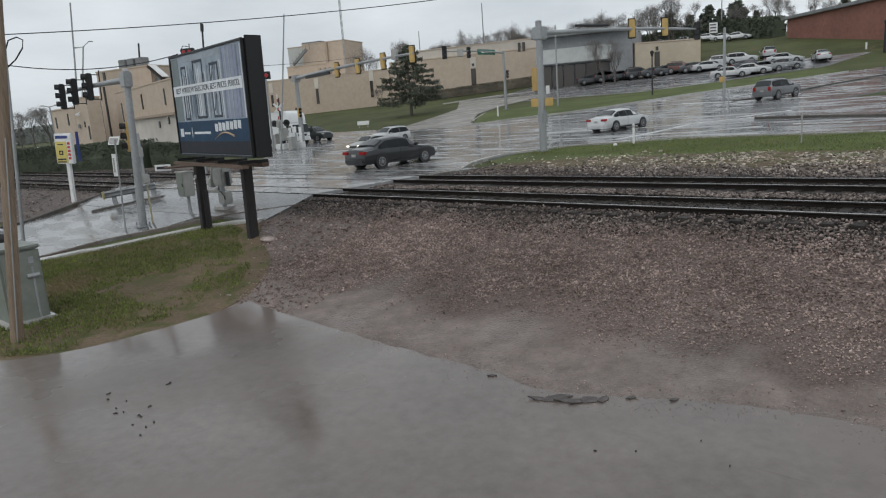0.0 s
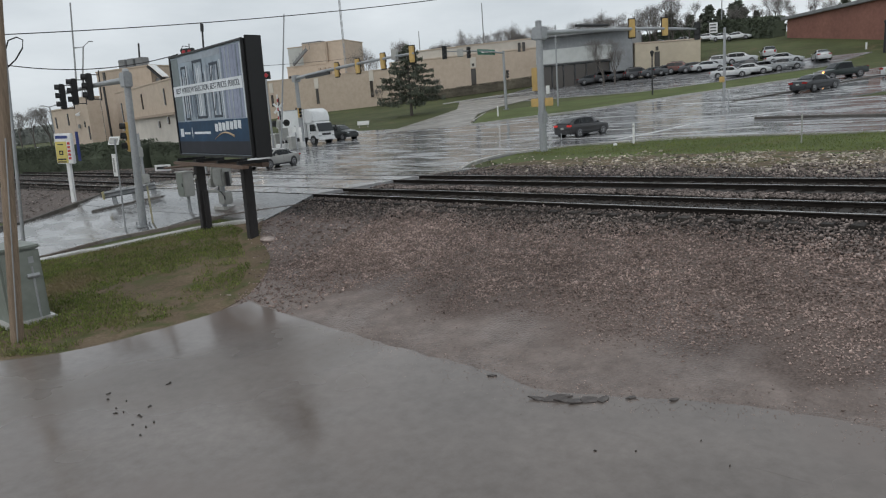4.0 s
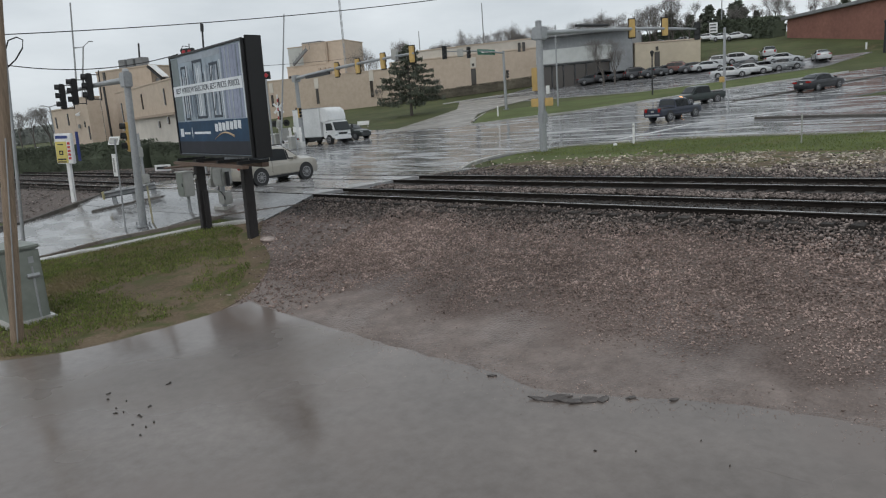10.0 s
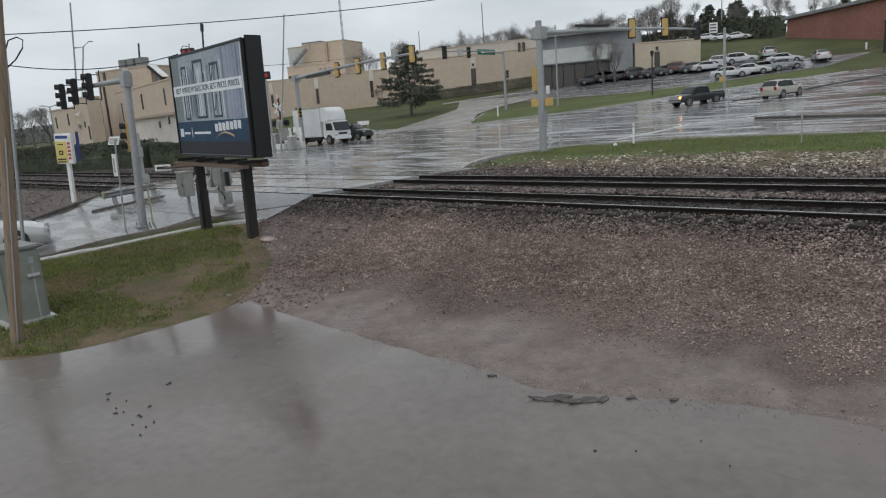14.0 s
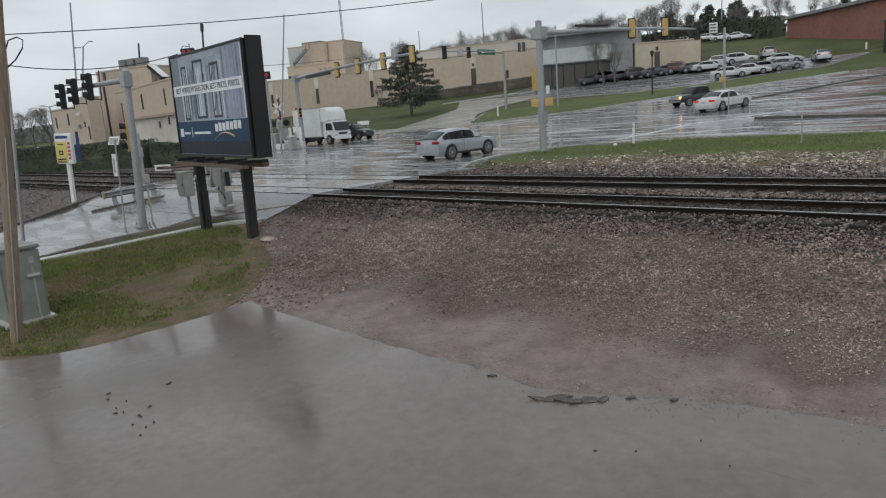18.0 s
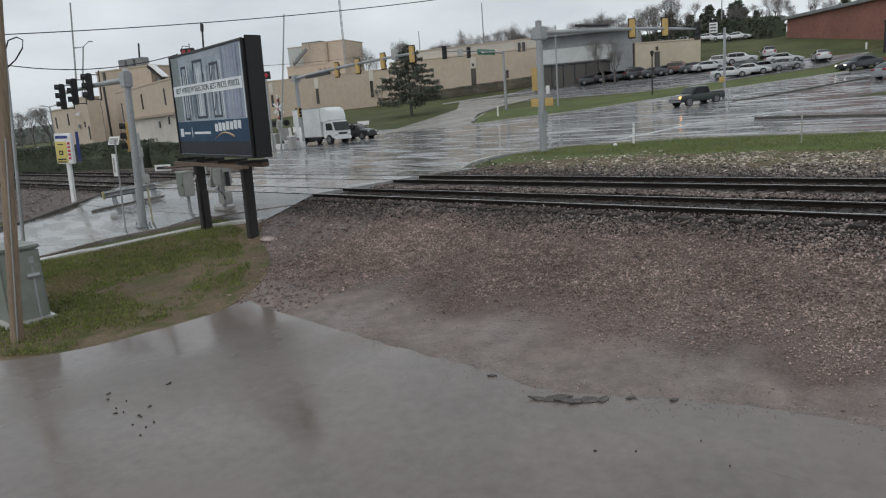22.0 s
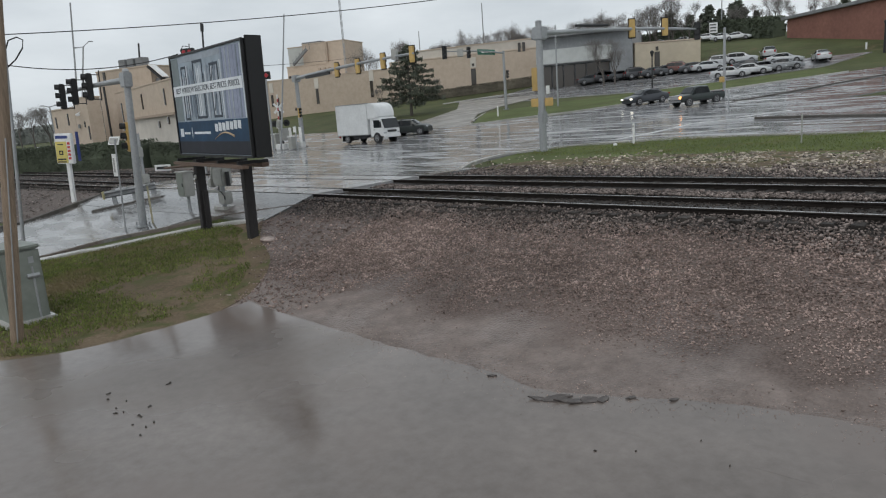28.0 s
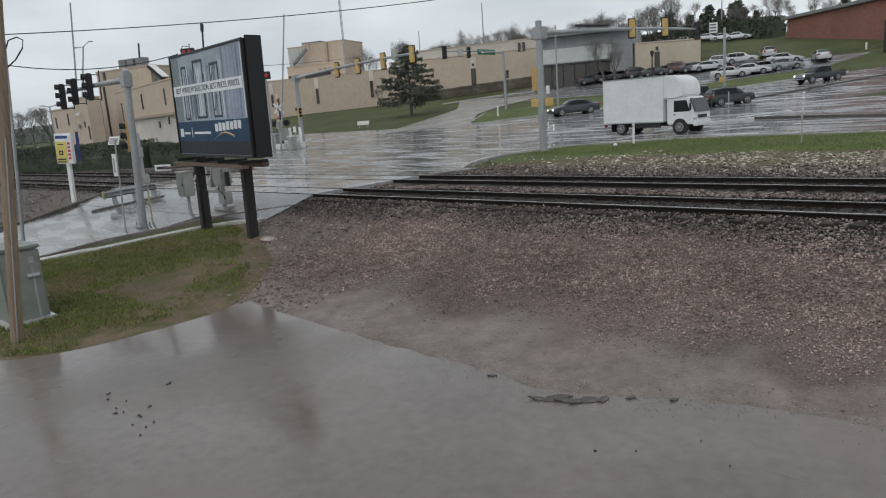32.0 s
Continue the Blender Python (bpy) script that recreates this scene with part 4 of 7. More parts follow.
# ---- level-crossing equipment, signs, cabinets ----
def crossing_gear():
    # gate mechanism and relay case on its mast
    y = 12.95
    t = thing("crossing_gate", -21.8, y, land(y) + 0.03, "grey level-crossing gate machine on a short mast", "crossing gate")
    part("mast", rd((0, 0, 0), (0, 0, 1.45), 0.09, 0.08, 12), M_GALV, t)
    part("foundation", bx(0, 0, 0.05, 0.7, 0.5, 0.14, 0.03), M_CONCRETE, t)
    part("gate_machine", bx(0.28, -0.12, 1.18, 0.62, 0.42, 0.62, 0.05), M_GREYBOX, t, "grey cast gate machine")
    part("counterweight_arm", bx(-0.18, -0.2, 1.28, 0.14, 0.14, 0.85, 0.03, ry=18), M_GREYBOX, t)
    part("counterweight", bx(-0.32, -0.2, 0.95, 0.26, 0.2, 0.3, 0.03), M_GREYBOX, t)
    part("lower_case", bx(0.2, -0.05, 0.42, 0.44, 0.34, 0.42, 0.04), M_GREYBOX, t)
    part("conduit", rd((0.66, -0.15, 0.85), (0.66, -0.15, 1.35), 0.07, seg=10), M_TRIM, t)
    b = nb()
    pts = [(0.2, -0.25, 0.9), (0.32, -0.34, 0.72), (0.5, -0.36, 0.66), (0.56, -0.3, 0.5), (0.4, -0.2, 0.4)]
    tube(b, pts, 0.025, 6)
    part("cable_loop", b, M_TRIM, t)
    part("cross_bar", bx(-0.5, 0, 0.62, 1.1, 0.08, 0.1, 0.01), M_GREYBOX, t)
    # relay cabinet on a post
    y = 12.45
    t = thing("relay_cabinet", -23.35, y, land(y) + 0.03, "weathered grey relay cabinet on a post", "cabinet")
    part("post", rd((0, 0, 0), (0, 0, 0.7), 0.06, seg=10), M_GALV, t)
    body = part("body", bx(-0.05, 0, 1.05, 0.52, 0.4, 0.86, 0.03), M_GREYBOX, t)
    part("door", bx(-0.05, -0.21, 1.05, 0.44, 0.02, 0.78, 0.008), M_CABINET, t)
    part("latch", bx(0.12, -0.23, 1.05, 0.03, 0.03, 0.12), M_TRIM, t)
    part("lid", bx(-0.08, 0, 1.5, 0.6, 0.46, 0.05, 0.01), M_GREYBOX, t)
    # lowered gate tip with a small plate, seen beside the hoarding
    t = thing("name_plate", -25.27, 12.62, land(12.62) + 0.4, "small pale plate with a plain bar on a side arm", "sign")
    part("arm", rd((0.1, 0.02, 1.2), (2.3, 0.1, 1.32), 0.04, 0.06, seg=8), M_BROWNWOOD, t)
    part("post", rd((2.2, 0.12, -0.35), (2.2, 0.12, 1.4), 0.035, seg=8), M_GALV, t)
    part("plate", bx(0, 0, 1.22, 0.7, 0.03, 0.24, rz=25), M_WHITE, t)
    part("lettering_bar", bx(0.02, -0.025, 1.22, 0.5, 0.02, 0.1, rz=25), M_TRIM, t)
    # guardrail on the median
    t = thing("guardrail", -29.55, 12.9, land(12.9) + 0.1, "short galvanised guardrail with a striped end marker", "guardrail", rz=48)
    t.matrix_world = t.matrix_world @ pose(0, 0, -0.24, 0, -6, 0)
    b = nb()
    prof = [(0.0, 0.5), (0.06, 0.56), (0.0, 0.62), (0.0, 0.66), (0.06, 0.72), (0.0, 0.80)]
    for p0, p1 in zip(prof, prof[1:]):
        v = [b.verts.new((x, y0 * -1, z)) for x, (y0, z) in ((-0.75, p0), (1.4, p0), (1.4, p1), (-0.75, p1))]
        b.faces.new(v)
    bmesh.ops.solidify(b, geom=b.faces[:], thickness=0.01)
    part("beam", b, M_GALV, t, "corrugated steel beam")
    for x in (-0.45, 0.4, 1.2):
        part("post", bx(x, 0.12, 0.3, 0.16, 0.14, 0.75, 0.01), M_GALV, t)
    marker = part("end_marker", bx(-0.8, -0.02, 0.64, 0.03, 0.26, 0.34), paint("faded_yellow", (0.45, 0.4, 0.22), 0.6), t, "yellow and black striped marker")
    for k in range(3):
        part("stripe", bx(-0.82, -0.1 + 0.085 * k, 0.64, 0.02, 0.04, 0.34, rx=28), M_BLACK, marker)
    # yellow-topped delineator and sign posts by the near pole
    t = thing("marker_post", -24.2, 11.4, land(11.4) + 0.05, "slim pale yellow marker post", "marker post")
    part("post", rd((0, 0, 0), (0, 0, 1.35), 0.035, seg=8), paint("dull_yellow", (0.5, 0.45, 0.3), 0.6), t)
    part("cap", rd((0, 0, 1.35), (0, 0, 1.42), 0.06, seg=8), M_GREYBOX, t)
    t = thing("sign_post", -24.45, 10.5, land(10.5) + 0.05, "slim post carrying a small solar panel and a white plate", "sign post")
    part("post", rd((0, 0, 0), (0, 0, 3.25), 0.03, seg=8), M_GALV, t)
    part("solar_panel", bx(-0.1, 0, 3.2, 0.3, 0.05, 0.2, rz=30, rx=-25), M_GREYBOX, t, "small tilted solar panel")
    part("panel_frame", bx(-0.1, 0.02, 3.2, 0.4, 0.03, 0.3, rz=30, rx=-25), M_WHITE, t)
    part("plate", bx(-0.22, 0.0, 2.35, 0.18, 0.03, 0.78, rz=20), M_WHITE, t, "narrow white plate")
    part("plate_bar", bx(-0.225, -0.025, 2.35, 0.06, 0.02, 0.5, rz=20), M_GREYBOX, t)
    lean(t, 2.4)
    # crossing bell mast beyond the road, behind the pole
    t = thing("crossing_signal", -33.9, 15.9, land(15.9), "grey crossing signal mast with hooded lamps", "crossing signal")
    part("mast", rd((0, 0, 0), (0, 0, 2.6), 0.07, seg=10), M_GALV, t)
    part("junction_box", bx(0.05, -0.1, 1.7, 0.35, 0.3, 0.5, 0.03), M_GREYBOX, t)
    part("base", bx(0, 0, 0.3, 0.4, 0.4, 0.6, 0.05), M_GREYBOX, t)
    part("brace", rd((-0.4, 0, 0.2), (0.0, 0, 1.4), 0.04, seg=8), M_GREYBOX, t)


crossing_gear()


def store_sign():
    y = 12.5
    t = thing("price_sign", -34.4, y, land(y) - 0.22, "white, yellow and dark blue roadside sign on a pale post", "sign", rz=32)
    part("post", bx(0.12, 0, 1.05, 0.17, 0.17, 2.1, 0.01), M_WHITE, t)
    part("base", rd((0.12, 0, -0.05), (0.12, 0, 0.08), 0.2, seg=10), M_CONCRETE, t)
    body = part("cabinet", bx(0.02, 0, 2.78, 0.84, 0.22, 1.4, 0.02), M_WHITE, t, "white sign cabinet")
    part("blue_edge", bx(0.56, 0.2, 2.86, 0.1, 0.1, 1.36, 0.01), M_BLUE, t, "dark blue side panel")
    part("header", bx(0.02, -0.12, 3.3, 0.76, 0.02, 0.2), M_WHITE, body)
    part("header_bar", bx(0.0, -0.132, 3.31, 0.62, 0.012, 0.13), M_BLUE, body)
    part("yellow_panel", bx(-0.08, -0.12, 2.62, 0.56, 0.02, 0.98), paint("pale_sign_yellow", (0.62, 0.52, 0.16), 0.5), body)
    for z, w, h in ((2.98, 0.3, 0.04), (2.6, 0.2, 0.2), (2.3, 0.42, 0.07), (2.18, 0.42, 0.05)):
        part("lettering_bar", bx(-0.1, -0.135, z, w, 0.012, h), M_TRIM, body)
    part("digit_hole", bx(-0.1, -0.139, 2.6, 0.09, 0.012, 0.09), bpy.data.materials["pale_sign_yellow"], body)
    red = paint("sign_red", (0.5, 0.06, 0.05), 0.4)
    for k in range(5):
        part("red_mark", bx(0.31, -0.12, 3.02 - 0.17 * k, 0.13, 0.02, 0.11, ry=8 * (k % 2)), red, body)

    lean(t, 2.4)


store_sign()


def utility_corner():
    y = 5.2
    t = thing("utility_pole", -15.08, 4.0, land(4.0), "weathered brown wooden utility pole", "utility pole")
    part("pole", rd((0, 0, -0.1), (0.31, 1.08, 9.77), 0.12, 0.1, 16), M_WOODPOLE, t)
    part("ground_wire", rd((0.15, -0.03, 0), (0.26, 0.42, 4.0), 0.012, seg=6), M_GALV, t)
    t = thing("transformer_cabinet", -16.78, 4.66, land(4.66) + 0.05, "pale grey-green utility cabinet in the grass", "cabinet")
    part("body", bx(0, 0, 0.8, 1.15, 0.8, 1.6, 0.05), M_CABINET, t)
    part("lid", bx(0, 0, 1.63, 1.22, 0.86, 0.08, 0.03), M_CABINET, t)
    part("plinth", bx(0, 0, 0.02, 1.35, 1.0, 0.12, 0.02), M_CONCRETE, t)
    part("label_mark", bx(0.25, -0.405, 1.3, 0.06, 0.012, 0.16), M_TRIM, t)
    t = thing("meter_pedestal", -16.42, 4.86, land(4.86) + 0.05, "small metal meter pedestal with pipe fittings", "meter")
    part("riser", rd((0, 0, 0), (0, 0, 1.35), 0.03, seg=8), M_GALV, t)
    part("riser", rd((0.2, 0, 0), (0.2, 0, 1.2), 0.03, seg=8), M_GALV, t)
    part("meter_box", bx(0.08, 0, 1.35, 0.3, 0.16, 0.2, 0.03), M_GALV, t)
    part("dial", rd((0.1, -0.08, 1.37), (0.1, -0.12, 1.37), 0.06, seg=12), M_GALV, t)
    part("valve", rd((0.2, -0.12, 1.0), (0.2, 0.12, 1.0), 0.06, seg=8), M_GALV, t)
    # slim steel pole with a hooked cable head
    y = 6.6
    t = thing("steel_pole", -22.25, y - 0.1, land(y), "slim grey steel pole carrying cables", "pole")
    part("shaft", rd((0, 0, 0), (0.15, 0.53, 6.65), 0.05, 0.04, 10), M_GALV, t)
    b = nb()
    pts = [(0.13, 0.5, 6.3), (0.2, 0.62, 6.62), (0.33, 0.8, 6.7), (0.42, 0.92, 6.62), (0.4, 0.88, 6.4), (0.26, 0.7, 6.1), (0.14, 0.5, 5.9)]
    tube(b, pts, 0.02, 6)
    part("cable_loop", b, M_WIRE, t)


utility_corner()


def wires():
    def wire(name, a, b, sag, label):
        cu = bpy.data.curves.new(name, "CURVE")
        cu.dimensions, cu.bevel_depth, cu.bevel_resolution = "3D", 0.015, 1
        sp = cu.splines.new("POLY")
        n = 28
        sp.points.add(n)
        for k in range(n + 1):
            u = k / n
            p = Vector(a).lerp(Vector(b), u)
            sp.points[k].co = (p.x, p.y, p.z - 4 * sag * u * (1 - u), 1)
        cu.materials.append(M_WIRE)
        tmp = bpy.data.objects.new(name, cu)
        me = bpy.data.meshes.new_from_object(tmp)
        bpy.data.objects.remove(tmp)
        tagged(new(name, me), label, "cable")
    wire("overhead_cable", WIRE_A[0], WIRE_A[1], 0.14, "long black overhead cable across the road")
    wire("overhead_cable", WIRE_B[0], WIRE_B[1], 0.26, "sagging black overhead cable to the hoarding")
    wire("overhead_cable", WIRE_C[0], WIRE_C[1], 0.1, "black overhead cable towards the junction")


# ends: (steel pole, far end)
WIRE_A = ((-22.1, 7.04, 5.38), (-17.45, 20.6, 6.55))
WIRE_B = ((-22.1, 7.0, 4.55), (-20.35, 11.2, 4.72))
WIRE_C = ((-35.2, 24.2, 5.8), (-57.4, 53.1, 9.0))
wires()


def slim_poles():
    def pole(x, y, h, r, label, category="pole", head=None):
        t = thing("slim_pole", x, y, land(y), label, category)
        part("shaft", rd((0, 0, 0), (0, 0, h), r, r * 0.7, 8), M_TRIM if head else M_GALV, t)
        if head == "lamp":
            part("lamp_head", rd((0, 0, h), (0, 0, h + 0.55), 0.12, 0.24, 8), M_TRIM, t)
            part("finial", rd((0, 0, h + 0.55), (0, 0, h + 0.7), 0.2, 0.02, 8), M_TRIM, t)
        return t
    def leaning(foot, top, r, label, category="pole", mat=None):
        t = thing("slim_pole", foot[0], foot[1], foot[2], label, category)
        part("shaft", rd((0, 0, 0), Vector(top) - Vector(foot), r, r * 0.7, 8), mat or M_GALV, t)
        return t
    leaning((-124.0, 48.1, 0.3), (-123.23, 50.04, 24.45), 0.17, "tall grey radio mast behind the building", "mast")
    t = leaning((-118.4, 45.9, 0.3), (-117.37, 48.51, 16.7), 0.15, "street lamp pole with a double arm", "street lamp")
    for dx, dy, dz in ((-0.35, -0.85, -0.12), (0.36, 0.86, 0.8)):
        part("lamp_arm", rd((1.03, 2.61, 16.4), (1.03 + dx, 2.61 + dy, 16.4 + dz), 0.06, seg=6), M_GALV, t)
        part("lamp_head", bx(1.03 + dx * 1.25, 2.61 + dy * 1.25, 16.4 + dz, 0.3, 0.7, 0.18, 0.03, rz=-22), M_GALV, t)
    leaning((-51.62, 36.98, land(37) + 0.03), (-50.69, 38.25, 11.65), 0.08, "tall slim grey pole by the junction")
    t = leaning((-38.9, 22.6, land(22.6)), (-38.65, 23.06, 8.57), 0.075, "dark slim pole behind the hoarding", "pole", M_TRIM)
    part("cap", rd((0.23, 0.43, 8.3), (0.25, 0.46, 8.75), 0.1, seg=8), M_TRIM, t)
    pole(-96.0, 126.0, 15.5, 0.16, "tall thin pole above the trees")
    pole(-101.3, 110.6, 12.6, 0.12, "thin pole above the trees")
    t = thing("lattice_mast", -117.4, 103.6, land(103.6), "thin three-legged lattice radio mast above the roof", "mast")
    feet = [(0.22 * math.cos(a), 0.22 * math.sin(a)) for a in (0.4, 2.49, 4.59)]
    for fx, fy in feet:
        part("leg", rd((fx, fy, 0), (fx, fy, 33), 0.045, seg=6), M_GALV, t)
    for (ax, ay), (cx, cy) in zip(feet, feet[1:] + feet[:1]):
        b = nb()
        for k in range(22):
            w = rd((ax, ay, 1.5 * k), (cx, cy, 1.5 * k + 1.5), 0.03, seg=4)
            tmp = bpy.data.meshes.new("brace")
            w.to_mesh(tmp)
            w.free()
            b.from_mesh(tmp)
            bpy.data.meshes.remove(tmp)
        part("bracing", b, M_GALV, t)
    pole(-34.6, 76.8, 4.4, 0.1, "dark ornamental street lamp on the island", "street lamp", "lamp")
    pole(-43.3, 70.4, 9.2, 0.11, "slim grey pole on the grass island")
    pole(-64.3, 153.0, 12.0, 0.16, "thin pole on the hill")
    pole(-52.4, 150.0, 9.0, 0.16, "thin pole on the hill")
    for (x, y, h) in ((-15.95, 33.1, 1.05), (-7.67, 31.4, 1.2)):
        t = thing("delineator", x, y, land(y) + 0.08, "white plastic delineator post in the grass" if x < -10 else "thin grey marker post in the grass", "delineator", "delineators along the street")
        part("post", bx(0, 0, h / 2, 0.11 if x < -10 else 0.06, 0.05, h, 0.015), M_WHITE if x < -10 else M_GREYBOX, t)
        part("reflector", bx(0, -0.03, h - 0.14, 0.07, 0.012, 0.1), M_GREYBOX, t)
    for (x, y) in ((-46.0, 62.2), (-79.0, 84.0)):
        t = thing("bollard", x, y, land(y) + 0.1, "short white marker post on the grass", "bollard", "marker posts")
        part("post", rd((0, 0, 0), (0, 0, 1.15), 0.09, seg=8), M_WHITE if x > -60 else M_TRIM, t)
    t = thing("bollard", -19.18, 109.66, land(109.66), "white marker post on the grass slope", "bollard", "marker posts")
    part("post", rd((0, 0, 0), (0, 0, 0.9), 0.12, seg=8), M_WHITE, t)
    pole(-16.45, 105.67, 3.4, 0.16, "dark lamp post by the climbing road", "street lamp", "lamp")
    t = thing("canopy", -54.0, 177.5, land(177.5), "low canopy with a green fascia on the hilltop", "canopy", rz=24)
    part("roof", bx(0, 0, 4.1, 8.5, 6.0, 0.8, 0.05), paint("canopy_green", (0.12, 0.36, 0.27), 0.5), t, "green canopy roof")
    for sx in (-3.4, 3.4):
        for sy in (-2.2, 2.2):
            part("post", rd((sx, sy, 0), (sx, sy, 3.8), 0.14, seg=8), M_WHITE, t)
    t = thing("slim_pole", -21.31, 34.88, land(34.88) + 0.05, "short thin grey marker post at the kerb", "marker post")
    part("shaft", rd((0, 0, 0), (0, 0, 0.6), 0.03, seg=6), M_GALV, t)
    for z in (0.2, 0.52):
        part("reflector", bx(0, 0, z, 0.12, 0.04, 0.06, 0.01, rz=40), M_TRIM, t)
    t = thing("regulation_sign", -45.3, 71.5, land(71.5) + 0.1, "small white sign on a thin post", "sign")
    part("post", rd((0, 0, 0), (0, 0, 2.2), 0.04, seg=6), M_GALV, t)
    part("plate", bx(0, -0.04, 1.95, 0.45, 0.03, 0.95, rz=35), M_WHITE, t)
    t = thing("slim_pole", -18.3, 54.0, land(54.0) + 0.05, "thin grey post at the street mouth", "pole")
    part("shaft", rd((0, 0, 0), (0, 0, 1.5), 0.05, seg=6), M_GALV, t)

    t = thing("street_lamp", -110.0, 39.3, land(39.3), "small double-armed street lamp before the building", "street lamp")
    part("shaft", rd((0, 0, 0), (0, 0, 7.2), 0.09, seg=8), M_GALV, t)
    for s in (-1, 1):
        part("lamp_arm", rd((0, 0, 7.1), (s * 0.62, s * 0.6, 7.3), 0.06, seg=6), M_GALV, t)
        part("lamp_head", bx(s * 0.7, s * 0.68, 7.32, 0.5, 0.3, 0.14, 0.03, rz=44), M_GALV, t)
    t = thing("low_sign", -65.4, 59.75, land(59.75), "low white monument sign on the lawn edge", "sign", rz=42)
    part("panel", bx(0, 0, 0.55, 1.5, 0.14, 0.5, 0.03), M_WHITE, t)
    for s in (-1, 1):
        part("leg", bx(s * 0.55, 0, 0.15, 0.12, 0.12, 0.36), M_GREYBOX, t)


slim_poles()


def railway_signals():
    # red lamps seen above the hoarding and beside it
    t = thing("crossing_lamp_cantilever", -36.43, 20.75, land(20.75), "crossing signal mast with dim red lamps", "crossing signal")
    part("mast", rd((0, 0, 0), (0, 0, 6.6), 0.06, seg=8), M_GALV, t)
    part("lamp_case", bx(0, -0.1, 6.85, 0.72, 0.3, 0.38, 0.03, rz=35), M_BLACK, t, "black twin lamp case")
    for dx in (-0.17, 0.17):
        part("lens", rd((dx * 0.82 + 0.09, -0.22 + dx * 0.57, 6.85), (dx * 0.82 + 0.12, -0.27 + dx * 0.57, 6.85), 0.1, seg=12), M_REDLAMP, t)
    part("bracket", rd((0, 0, 6.5), (0.05, 0, 7.3), 0.03, seg=6), M_GALV, t)
    part("cable_loop", tube(nb(), [(-0.3, -0.2, 6.6), (-0.45, -0.3, 6.95), (-0.3, -0.2, 7.2), (0.0, 0, 7.15)], 0.02, 6), M_WIRE, t)
    t = thing("crossing_signal", -52.15, 36.58, land(36.58), "crossing mast with twin square lamp cases", "crossing signal")
    part("mast", rd((0, 0, 0), (0, 0, 6.4), 0.09, seg=8), M_GALV, t)
    for dx, z, lit in ((-0.28, 6.22, False), (0.12, 6.6, True)):
        h = part("lamp_case", bx(dx, dx * 0.7, z, 0.62, 0.3, 0.66, 0.03, rz=41), M_BLACK, t, "black square lamp case")
        part("lens", rd((dx + 0.1, dx * 0.7 - 0.13, z), (dx + 0.13, dx * 0.7 - 0.17, z), 0.22, seg=4), M_REDLAMP if lit else M_LENS, h)
    # signal boxes at the far side of the crossing
    for x, y, s in ((-53.6, 38.0, 1.0), (-50.4, 37.4, 0.8), (-56.2, 38.6, 1.2)):
        c = thing("equipment_case", x, y, land(y), "grey trackside equipment case with fittings", "equipment case", "trackside cases")
        part("case", bx(0, 0, 0.75 * s, 0.7 * s, 0.6, 1.3 * s, 0.04), M_GREYBOX, c)
        part("lid", bx(0, 0, 1.45 * s, 0.8 * s, 0.7, 0.08, 0.02), M_WHITE, c)
        part("post", rd((0.6, 0, 0), (0.6, 0, 2.6 * s), 0.06, seg=8), M_GALV, c)
        part("sign", bx(0.6, -0.08, 2.2 * s, 0.4, 0.04, 0.5), M_WHITE, c)

    # crossing gate and its lamps on the far corner
    x, y = -52.6, 38.0
    g = thing("crossing_gate", x, y, land(y) + 0.03, "raised crossing gate machine with hooded lamps on the far corner", "crossing gate")
    part("mast", rd((0, 0, 0), (0, 0, 4.6), 0.08, seg=10), M_TRIM, g)
    part("foundation", bx(0, 0, 0.25, 1.2, 0.9, 0.5, 0.04), M_WHITE, g, "pale concrete foundation")
    part("gate_machine", bx(0.5, -0.2, 1.35, 0.7, 0.6, 1.1, 0.05), M_GREYBOX, g)
    part("counterweight", bx(0.45, -0.55, 2.3, 0.5, 0.3, 0.7, 0.04, ry=20), M_GREYBOX, g)
    for dx in (-0.55, 0.55):
        lamp = part("lamp_disc", rd((dx * 0.75, dx * 0.67 - 0.05, 2.35), (dx * 0.75 + 0.04, dx * 0.67 - 0.1, 2.35), 0.3, seg=16), M_BLACK, g, "round black lamp target")
        part("lens", rd((dx * 0.75 + 0.04, dx * 0.67 - 0.1, 2.35), (dx * 0.75 + 0.07, dx * 0.67 - 0.14, 2.35), 0.12, seg=12), M_LENS, lamp)
    part("lamp_bar", rd((-0.45, -0.4, 2.35), (0.45, 0.4, 2.35), 0.04, seg=6), M_TRIM, g)
    for a in (45, -45):
        part("crossbuck_board", bx(0.02, -0.1, 3.7, 1.2, 0.03, 0.2, rz=41, ry=a), M_WHITE, g, "white diagonal board")
    part("gate_arm", bx(0.35, -0.45, 3.2, 0.12, 0.06, 3.4, 0.01, ry=6), M_WHITE, g, "white raised gate arm")
    for k in range(4):
        part("arm_band", bx(0.27 + 0.075 * k, -0.452, 2.1 + 0.75 * k, 0.125, 0.065, 0.3, ry=6), paint("arm_red", (0.4, 0.05, 0.05), 0.5) if k == 0 else bpy.data.materials["arm_red"], g)
    c = thing("barrier_block", -50.9, 38.2, land(38.2) + 0.03, "low white barrier block by the crossing", "barrier")
    part("block", bx(0, 0, 0.3, 1.6, 0.5, 0.6, 0.06, rz=20), M_WHITE, c)
    for dx in (-0.5, 0.5):
        part("marker_board", bx(dx, dx * 0.36 - 0.02, 1.25, 0.28, 0.05, 1.3, 0.01, rz=20), M_WHITE, c)


railway_signals()


